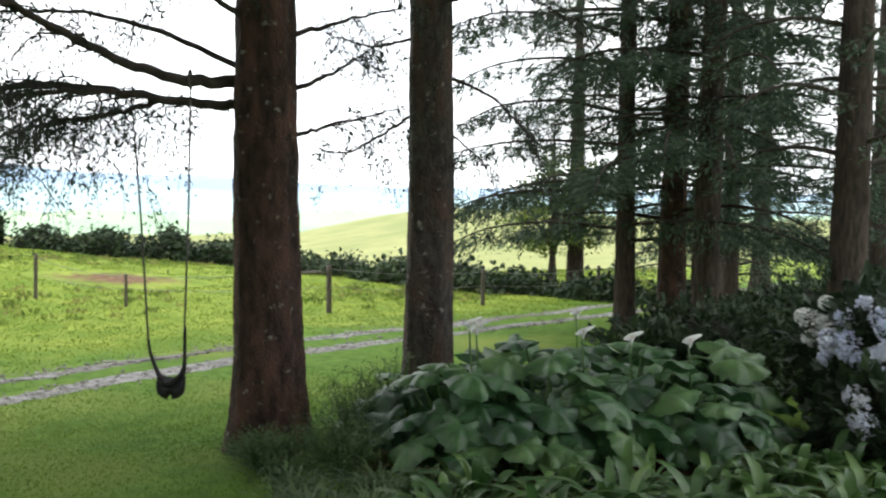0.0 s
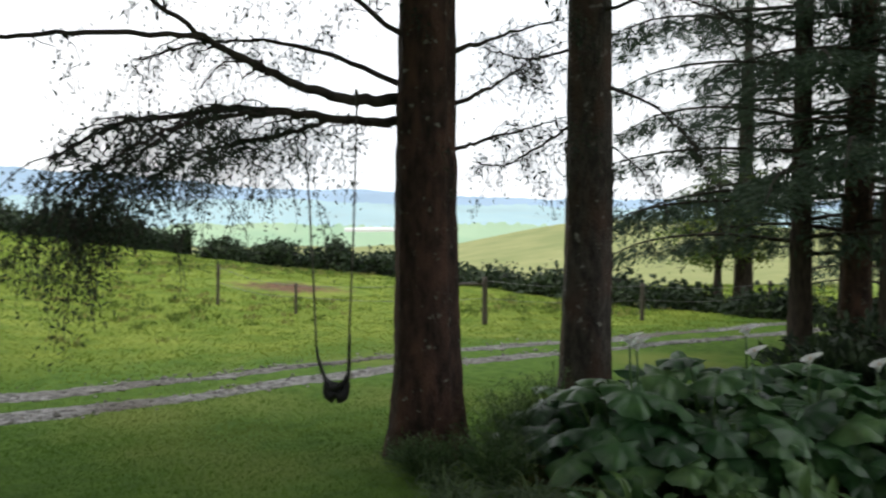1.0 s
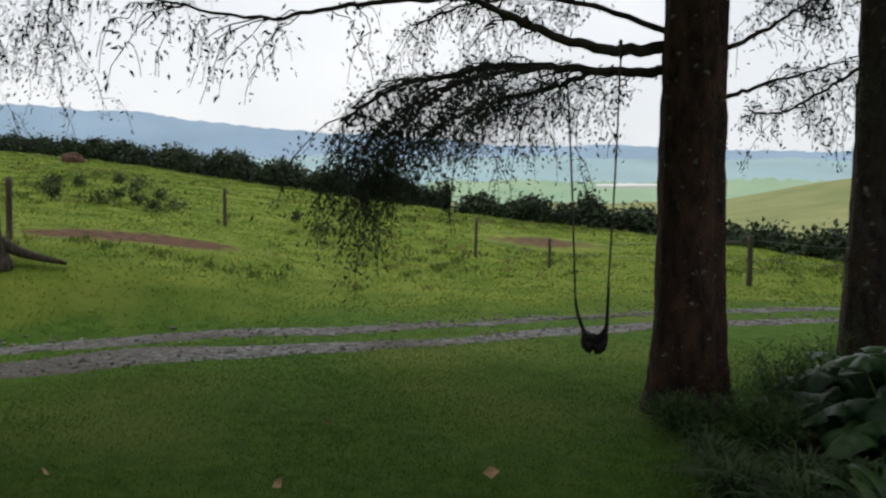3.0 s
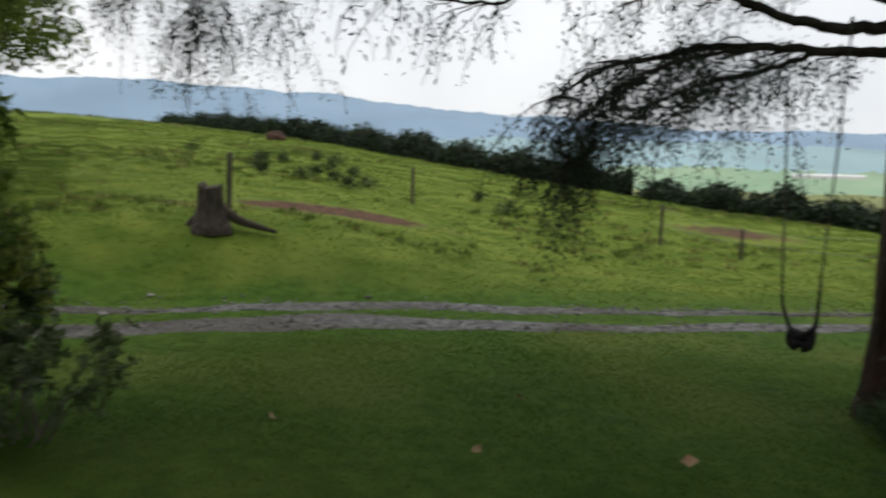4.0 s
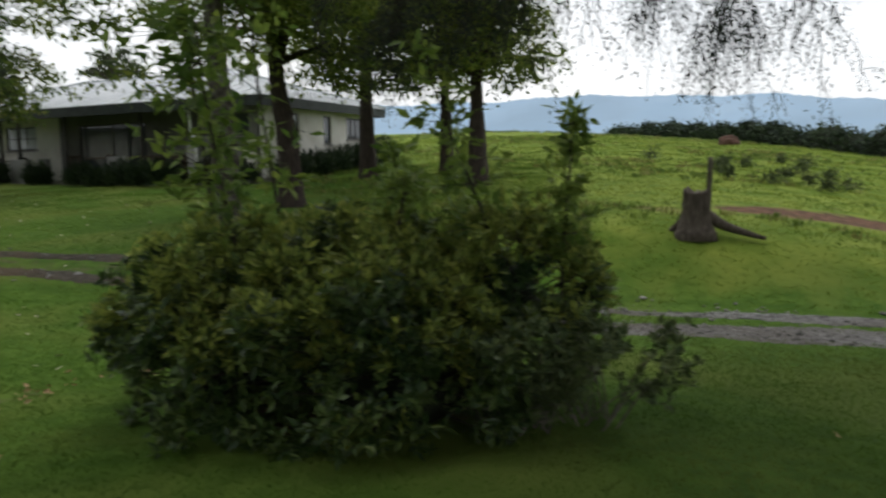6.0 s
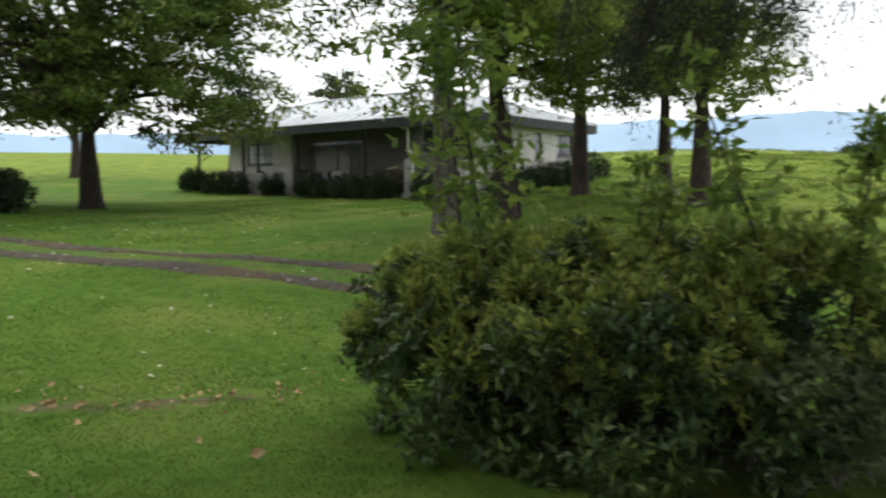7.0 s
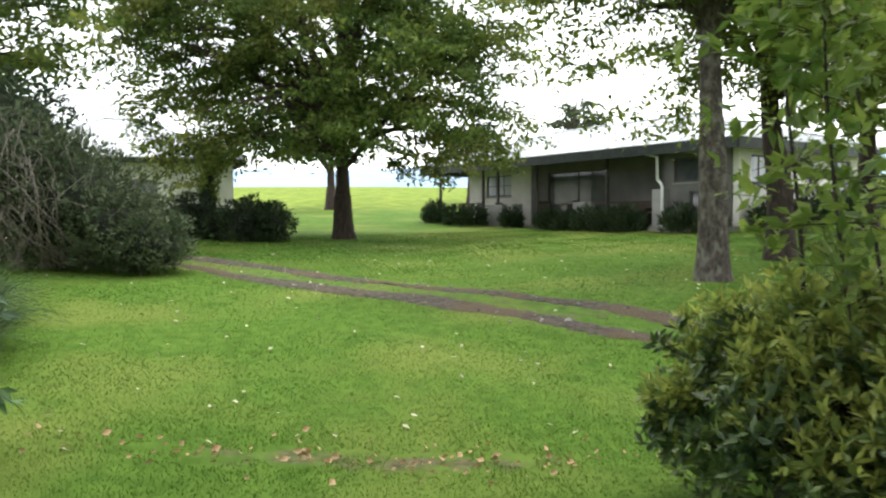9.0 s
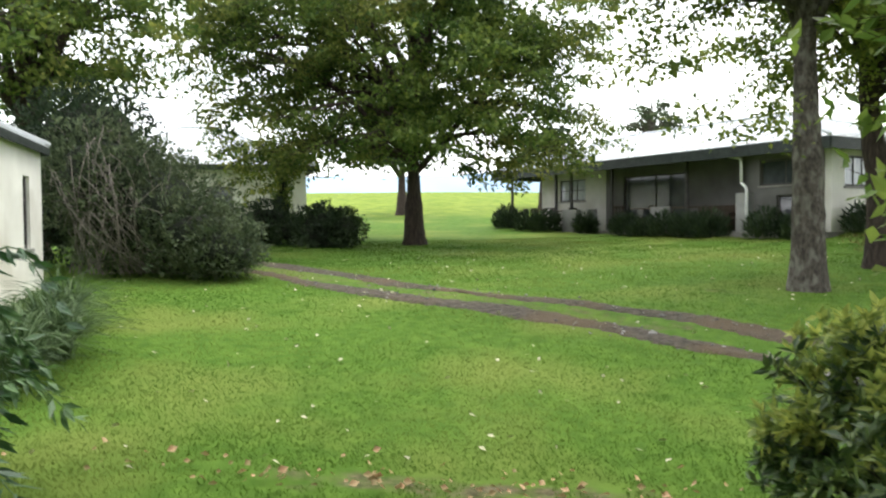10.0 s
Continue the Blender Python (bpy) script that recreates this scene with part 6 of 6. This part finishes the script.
def broad_leaf_plant(x, y, spread, height, count, seed, scale=1.0):
    rng = np.random.default_rng(seed)
    z = gz(x, y)
    t = thing("broad_leaf_plant", (x, y, z), "lush garden plant with broad lobed dark green leaves", "plant", "garden bed plants")
    stalks = Geo()
    for k in range(count):
        a = k * 2.399 + rng.uniform(-0.3, 0.3)
        f = math.sqrt((k + 0.5) / count)
        p = np.array([spread * f * math.cos(a), spread * f * math.sin(a), height * (1.08 - 0.62 * f ** 2.0) * rng.uniform(0.78, 1.12)])
        tube(stalks, curve_points([(p[0] * 0.2, p[1] * 0.2, 0), (p[0] * 0.7, p[1] * 0.7, p[2] * 0.75), tuple(p)], 6), np.linspace(0.012, 0.007, 6), 5, cap=False)
        m = Matrix.Translation(p) @ Euler((rng.uniform(-0.45, 0.45), 0.02 + 0.5 * f + rng.uniform(-0.3, 0.3), a + rng.uniform(-0.4, 0.4)), "XYZ").to_matrix().to_4x4() @ Matrix.Scale(scale * rng.uniform(0.75, 1.2), 4)
        # the leaf tips away from the stalk
        part("leaf", LEAF_MESHES[rng.integers(5)], M_BIGLEAF, t, m=m)
    part("stalkwork", stalks, M_STRAP, t, stuff=True)


for k, (x, y, s, h, n, sc) in enumerate(((0.15, 5.15, 0.62, 0.62, 24, 1.0), (0.85, 5.35, 0.66, 0.70, 26, 1.05), (1.55, 5.2, 0.62, 0.66, 24, 1.0), (0.5, 4.85, 0.52, 0.44, 20, 0.9), (1.25, 4.9, 0.55, 0.46, 20, 0.95),
                                         (2.0, 4.8, 0.5, 0.45, 16, 0.9), (-0.2, 5.75, 0.5, 0.55, 16, 0.9), (1.7, 6.0, 0.6, 0.65, 20, 1.0), (2.45, 5.6, 0.6, 0.6, 18, 1.0), (0.7, 6.2, 0.55, 0.6, 16, 0.95))):
    broad_leaf_plant(x + 0.05, y + 0.5, s * 1.06, h + 0.13, int(n * 1.15), 720 + k, sc * 1.02)


def strap_clump(x, y, count, length, width, seed, mat, label, category="plant", arch=0.75, group="garden bed plants", name="strap_leaf_plant", steep=(0.5, 1.5)):
    """A clump of arching strap leaves."""
    rng = np.random.default_rng(seed)
    t = thing(name, (x, y, gz(x, y)), label, category, group)
    g = Geo()
    m = 8
    s = np.linspace(0, 1, m)
    for _ in range(count):
        a = rng.uniform(0, 6.28)
        ln = length * rng.uniform(0.6, 1.1)
        st = rng.uniform(*steep)
        d = np.array([math.cos(a), math.sin(a), 0])
        side = np.array([-d[1], d[0], 0])
        b = np.array([rng.normal(0, 0.06), rng.normal(0, 0.06), 0])
        c = b + d * (ln * s * math.cos(st) * (0.6 + 0.6 * s))[:, None] + np.array([0, 0, 1.0]) * (ln * (s * math.sin(st) - arch * s ** 2.4 * math.sin(st) * rng.uniform(0.6, 1.1)))[:, None]
        w = width * np.sin(np.pi * (0.12 + 0.86 * s)) ** 0.7
        w[-1] = 0.001
        v = np.concatenate([c - side * w[:, None], c + np.array([0, 0, -0.25 * width]), c + side * w[:, None]])
        j = np.arange(m - 1)
        g.add(v, np.concatenate([np.stack([j, j + 1, j + 1 + m, j + m], -1), np.stack([j + m, j + 1 + m, j + 1 + 2 * m, j + 2 * m], -1)]))
    part("leaf_mass", g, mat, t, stuff=True)
    return t


strap = "glossy dark green strap-leaved plant in the garden bed"
for k, (x, y, n, ln) in enumerate(((-0.15, 3.75, 34, 0.5), (0.35, 3.55, 36, 0.55), (0.85, 3.65, 36, 0.55), (1.3, 3.5, 34, 0.55), (1.75, 3.6, 34, 0.55), (0.1, 4.2, 30, 0.5), (0.65, 4.05, 34, 0.5), (1.15, 4.0, 34, 0.5),
                                   (1.65, 4.05, 30, 0.5), (0.6, 3.1, 32, 0.5), (1.1, 3.05, 32, 0.5), (1.55, 3.1, 30, 0.5), (2.1, 3.4, 30, 0.5), (0.1, 3.2, 26, 0.45), (2.3, 4.15, 32, 0.55), (2.75, 4.2, 32, 0.55), (2.55, 3.7, 30, 0.5), (2.0, 4.1, 30, 0.5))):
    strap_clump(x, y + 0.42, int(n * 0.8), ln * 1.35, 0.036, 740 + k, M_STRAP, strap)
fine = "clump of long fine arching grass leaves at the bed edge"
for k, (x, y, n, ln) in enumerate(((-0.95, 4.35, 190, 0.6), (-0.6, 4.1, 190, 0.6), (-0.3, 4.5, 170, 0.6), (-1.05, 4.85, 150, 0.5), (-0.55, 4.75, 170, 0.55), (-0.2, 4.05, 150, 0.5), (-1.2, 5.5, 90, 0.4))):
    strap_clump(x, y, n, ln, 0.006, 760 + k, M_GRASSY, fine, "grass", 0.8, name="grass_clump", steep=(0.7, 1.45))


def wispy_plant(x, y, r, h, seed):
    rng = np.random.default_rng(seed)
    t = thing("wispy_plant", (x, y, gz(x, y)), "soft feathery green shrub between the trunks", "plant", "garden bed plants")
    g, w = Geo(), Geo()
    for _ in range(110):
        a, f = rng.uniform(0, 6.28), math.sqrt(rng.random())
        e = np.array([r * f * math.cos(a), r * f * math.sin(a), h * rng.uniform(0.45, 1.1) * (1.1 - 0.4 * f)])
        p = curve_points([(e[0] * 0.15, e[1] * 0.15, 0), (e[0] * 0.6, e[1] * 0.6, e[2] * 0.7), tuple(e)], 7)
        tube(w, p, np.linspace(0.005, 0.002, 7), 3, cap=False)
        c = p[rng.integers(2, 7, 26)] + rng.normal(0, 0.035, (26, 3))
        leaves(g, c, 0.05, rng, np.array([0, 0, 0.5]), 0.16, 0.9)
    b = part("stemwork", w, M_STRAP, t, stuff=True)
    part("feathery_foliage", g, M_GRASSY, b, smooth=False, stuff=True)


wispy_plant(-0.62, 6.15, 0.42, 0.72, 771)
wispy_plant(-0.25, 6.6, 0.4, 0.8, 772)
wispy_plant(-0.75, 5.5, 0.4, 0.5, 773)
wispy_plant(-1.35, 5.85, 0.35, 0.3, 774)


def arum_lily(x, y, h, seed):
    rng = np.random.default_rng(seed)
    t = thing("arum_lily", (x, y, gz(x, y)), "white arum lily flower on a tall green stem", "flower", "white arum lilies")
    g = Geo()
    tube(g, curve_points([(0, 0, 0), (0.02, 0, h * 0.5), (0.0, 0.02, h)], 8), 0.008, 6)
    part("stem", g, M_STRAP, t)
    n, m = 16, 6
    a = np.linspace(0, 2 * np.pi, n, endpoint=False)
    rows = []
    for f in np.linspace(0, 1, m):
        r = 0.008 + 0.055 * f ** 1.6
        rows.append(np.stack([r * np.cos(a) * (1 + 0.55 * f * (np.cos(a) > 0)), r * np.sin(a), h + 0.09 * f + 0.035 * f * np.cos(a) - 0.02 * f ** 3], -1))
    v = np.concatenate(rows)
    i = np.arange(m - 1)[:, None] * n
    j = np.arange(n)[None]
    k = (j + 1) % n
    part("spathe", Geo().add(v, np.stack([i + j, i + k, i + k + n, i + j + n], -1).reshape(-1, 4)), M_WHITE_PETAL, t, "white funnel-shaped spathe")
    g = Geo()
    tube(g, [(0, 0, h + 0.01), (0.005, 0, h + 0.07)], 0.006, 6)
    part("spadix", g, M_PINK_PETAL, t)


for k, (x, y, h) in enumerate(((0.20, 5.42, 0.98), (0.27, 5.5, 0.94), (1.42, 6.55, 0.98), (1.2, 5.75, 0.86), (1.55, 5.6, 0.82), (2.0, 5.5, 0.80))):
    arum_lily(x, y, h + 0.13, 780 + k)


def hydrangea(x, y, r, h, heads, seed, mat, label):
    rng = np.random.default_rng(seed)
    lobes = [((0, 0, h * 0.5), (r, r, h * 0.5)), ((r * 0.4, 0.1, h * 0.55), (r * 0.7, r * 0.7, h * 0.4))]
    t = thing("hydrangea", (x, y, gz(x, y)), label, "flowering shrub", "hydrangeas")
    part("inner_shade_core", core_mesh(lobes, rng, 0.7), M_DARKCORE, t)
    g = Geo()
    shrub_foliage(g, lobes, 3000, 0.14, rng, 0.6, 4, 0.6)
    part("foliage", g, M_HEDGE, t, smooth=False, stuff=True)
    for k in range(heads):
        d = unit(np.array([rng.normal(-0.3, 0.7), rng.normal(-0.6, 0.6), rng.uniform(0.1, 1.0)]))
        c = np.array([0, 0, h * 0.52]) + d * np.array([r, r, h * 0.52]) * 1.04
        rr = rng.uniform(0.06, 0.095)
        n = 130
        q = unit(rng.standard_normal((n, 3)) + d * 0.7)
        g = Geo()
        leaves(g, c + q * rr * rng.uniform(0.85, 1.05, (n, 1)), 0.032, rng, unit(np.cross(q, rng.standard_normal((n, 3)))) * 1.2, 0.95, 0.3)
        part("flower_head", g, mat, t, smooth=False, stuff=True)


hydrangea(3.85, 5.5, 0.62, 1.25, 34, 801, M_BLUE_PETAL, "hydrangea shrub covered in white and pale blue flower heads")
hydrangea(4.15, 6.1, 0.7, 1.35, 24, 802, M_WHITE_PETAL, "hydrangea shrub with white flower heads")
hydrangea(3.35, 4.95, 0.45, 0.7, 8, 803, M_BLUE_PETAL, "low hydrangea with pale blue flower heads")
hydrangea(2.35, 6.9, 0.55, 0.85, 4, 804, M_PINK_PETAL, "hydrangea with faded cream flower heads")
simple_shrub(3.6, 8.4, [((0, 0, 0.5), (1.3, 0.9, 0.6)), ((1.2, 0.3, 0.5), (1.0, 0.8, 0.6))], 7000, 0.12, M_HEDGE, 805, "low dark ground shrub under the cedars")
simple_shrub(8.5, 13.0, [((0, 0, 0.5), (1.8, 1.0, 0.6)), ((1.6, 0.6, 0.5), (1.6, 0.9, 0.6))], 7000, 0.14, M_HEDGE, 806, "low dark shrub in the shade of the cedars")


# ---- plants at the edge of the lawn by the outbuilding ----
def frond_plant(x, y, fronds, seed, hgt=1.2):
    rng = np.random.default_rng(seed)
    t = thing("frond_plant", (x, y, gz(x, y)), "drooping dark green garden plant with long leaves", "plant", "lawn edge plants")
    for k in range(fronds):
        a = rng.uniform(0, 6.28)
        d = np.array([math.cos(a), math.sin(a), 0])
        ln = rng.uniform(0.5, 0.85)
        h = hgt * rng.uniform(0.55, 1.1)
        p = curve_points([(0, 0, 0.1), tuple(d * ln * 0.35 + (0, 0, h * 0.75)), tuple(d * ln * 0.75 + (0, 0, h * 0.95)), tuple(d * ln * 1.1 + (0, 0, h * 0.62))], 14)
        w, g = Geo(), Geo()
        tube(w, p, np.linspace(0.012, 0.003, 14), 5, cap=False)
        side = np.array([-d[1], d[0], 0])
        n = 46
        u = rng.integers(4, 14, n)
        sg = rng.choice([-1, 1], n)
        leaves(g, p[u] + rng.normal(0, 0.012, (n, 3)), 0.17, rng, side[None] * sg[:, None] * 0.9 + d * 0.6 + np.array([0, 0, -0.5]), 0.26, 0.25)
        s = part("frond_stem", w, M_STRAP, t)
        part("leaf_spray", g, M_BIGLEAF, s, smooth=False, stuff=True)


frond_plant(-6.95, -6.1, 14, 821, 1.25)
frond_plant(-6.65, -5.85, 11, 822, 0.8)
frond_plant(-7.3, -6.5, 14, 824, 1.65)
for k, (x, y) in enumerate(((-10.1, -8.3), (-9.6, -7.95), (-10.6, -8.3), (-11.4, -9.2), (-11.0, -8.85), (-10.4, -8.9), (-11.9, -9.4), (-9.2, -7.75), (-12.5, -9.9))):
    strap_clump(x, y, 170, 1.3, 0.012, 830 + k, M_GRASSY, "tall arching grassy clump beside the outbuilding", "grass", 0.7, "lawn edge plants", "grass_clump", (0.8, 1.5))


# ---- grass ----
def grass(name, label, n, r0, r1, b0, b1, height, width, mat, seed, keep, bias=1.0):
    rng = np.random.default_rng(seed)
    b = np.radians(rng.uniform(b0, b1, n))
    r = r0 + (r1 - r0) * rng.random(n) ** bias
    x, y = MID[0] - r * np.sin(b), MID[1] + r * np.cos(b)
    ok = keep(x, y, r)
    x, y, r = x[ok], y[ok], r[ok]
    n = len(x)
    z = ground_z(x, y)
    patch = 0.85 + 0.22 * np.sin(x * 1.9 + np.sin(y * 1.3) * 2) * np.sin(y * 2.3 + 1)
    h = height * rng.uniform(0.5, 1.25, n) * np.clip(patch, 0.45, 1.3) * (1 + 0.03 * r)
    w = width * (1 + r / 7)
    a = rng.uniform(0, 2 * np.pi, n)
    lean = rng.normal(0, 0.45, (n, 2)) * h[:, None]
    dx, dy = np.cos(a) * w, np.sin(a) * w
    v = np.stack([np.stack([x - dx, y - dy, z - 0.005], -1), np.stack([x + dx, y + dy, z - 0.005], -1), np.stack([x + lean[:, 0], y + lean[:, 1], z + h], -1)], 1)
    g = Geo().add(v.reshape(-1, 3), np.arange(3 * n).reshape(-1, 3))
    return tagged(part(name, g, mat, smooth=False), label, "grass", kind="stuff")


def tussocks(name, label, n, seed, mat, keep):
    """Rough tufts of longer grass gathered in drifts on the slope."""
    rng = np.random.default_rng(seed)
    b = np.radians(rng.uniform(-25, 80, n))
    r = 14 + 50 * rng.random(n) ** 0.85
    x, y = MID[0] - r * np.sin(b), MID[1] + r * np.cos(b)
    drift = np.sin(x * 0.45 + 1.3 * np.sin(y * 0.31)) + np.sin(y * 0.6 - x * 0.2 + 0.7) + rng.normal(0, 0.7, n)
    ok = keep(x, y, r) & (drift > 0.55)
    x, y, r = x[ok], y[ok], r[ok]
    k = 16
    c = np.stack([x, y, ground_z(x, y)], -1)[:, None, :] + rng.normal(0, 1, (len(x), k, 3)) * (0.10, 0.10, 0.0)
    g = Geo()
    leaves(g, c.reshape(-1, 3), 0.14, rng, np.array([0, 0, 1.1]), 0.22, 0.5)
    return tagged(part(name, g, mat, smooth=False), label, "grass", kind="stuff")


def on_lawn(x, y, r):
    d = track_distance(x, y)
    rut = np.minimum(np.abs(d - 0.58), np.abs(d + 0.58)) > 0.26
    shrubs = ((x + 7.3) / 1.5) ** 2 + ((y - 0.6) / 1.7) ** 2 > 1
    bed = ((x - 1.2) / 1.9) ** 2 + ((y - 4.8) / 1.9) ** 2 > 1
    worn = blob(x, y, -8.5, -3.2, 0.36, 2.4, 13) * (0.55 + 0.45 * np.sin(x * 5 + np.sin(y * 4)) * np.sin(y * 6.1)) < 0.42
    fade = (np.sin(x * 1271.3 + y * 931.7) * 4375.85) % 1 < (12.5 - r) / 4
    return (d < 3.0) & rut & shrubs & bed & worn & fade


def on_far_lawn(x, y, r):
    d = track_distance(x, y)
    fade = (np.sin(x * 1271.3 + y * 931.7) * 4375.85) % 1 < (r - 8) / 4
    return (np.minimum(np.abs(d - 0.58), np.abs(d + 0.58)) > 0.26) & fade & ((np.abs(d) > 0.45) | (y > 0) | ((np.sin(x * 913.1 + y * 377.7) * 2375.3) % 1 < 0.22))


def in_pasture(x, y, r):
    d = track_distance(x, y)
    earth = (blob(x, y, -13.2, 11.3, 2.4, 0.95, 68) + blob(x, y, -12.5, 13.0, 1.5, 0.7, 70) < 0.42 + 0.3 * np.sin(x * 7) * np.sin(y * 5)) & (blob(x, y, -7.2, 24.4, 2.9, 1.7, 0) < 0.4)
    return (d > 1.0) & earth


grass("lawn_grass", "short mown green lawn grass", 380000, 1.2, 12.5, -45, 135, 0.022, 0.0026, M_BLADE, 901, on_lawn, 0.75)
grass("far_lawn_grass", "short green lawn grass by the cottages", 220000, 8, 30, 60, 135, 0.019, 0.0028, M_BLADE, 902, on_far_lawn, 0.7)
grass("pasture_grass", "rough tufted pasture grass", 190000, 10.5, 48, -25, 76, 0.027, 0.005, M_MEADOW_BLADE, 903, in_pasture, 0.9)


def below_fence(x, y, r):
    return in_pasture(x, y, r) & (track_distance(x, y) > 4.0)


tussocks("coarse_tufts", "coarse darker grass tufts scattered over the pasture", 7000, 905, M_TUFT, below_fence)
tussocks("dry_tufts", "dry yellowish grass tufts on the pasture", 4200, 906, M_DRYTUFT, below_fence)


# ---- fallen leaves ----
def fallen_leaves():
    rng = np.random.default_rng(911)
    g = Geo()
    n = 330
    b = np.radians(rng.uniform(72, 130, n))
    r = 7.5 + 17 * rng.random(n) ** 0.9
    x, y = MID[0] - r * np.sin(b), MID[1] + r * np.cos(b)
    c = np.stack([x, y, ground_z(x, y) + 0.045], -1)
    d = rng.standard_normal((n, 3)) * np.array([1, 1, 0.2])
    leaves(g, c, 0.068, rng, d, 0.6, 0.2)
    tagged(part("fallen_leaves", g, M_PALELEAF, smooth=False), "scattered pale fallen leaves on the lawn", "fallen leaves", kind="stuff")
    n = 150
    m = []
    y2 = rng.normal(-3.2, 1.5, n)
    x2 = -8.5 - 0.22 * (y2 + 3.2) + rng.normal(0, 0.2, n)
    me = Geo()
    leaves(me, np.zeros((1, 3)), 0.1, np.random.default_rng(4), np.array([1.0, 0, 0]), 0.75, 0.05)
    mesh = me.mesh("leaf", False)
    mesh.materials.append(M_DRYLEAF)
    spots = [(a, b2, rng.uniform(0.3, 0.7)) for a, b2 in zip(x2, y2)] + [(-6.05, -2.75, 1.5), (-6.9, -2.0, 1.0), (-6.6, -3.2, 0.9), (-7.3, -2.4, 0.8), (-5.6, -1.9, 0.8), (-3.6, 3.6, 0.9), (-3.95, 4.9, 0.9), (-2.4, 4.1, 0.9), (-5.1, 3.2, 0.9)]
    for a, b2, s in spots:
        o = part("fallen_leaf", mesh, M_DRYLEAF, m=Matrix.LocRotScale((a, b2, gz(a, b2) + 0.035), Euler((rng.uniform(-0.3, 0.3), rng.uniform(-0.3, 0.3), rng.uniform(0, 6.28))), (s, s, s)))
        tagged(o, "curled brown dry leaf lying on the lawn", "leaf", "fallen leaves on the lawn")


fallen_leaves()
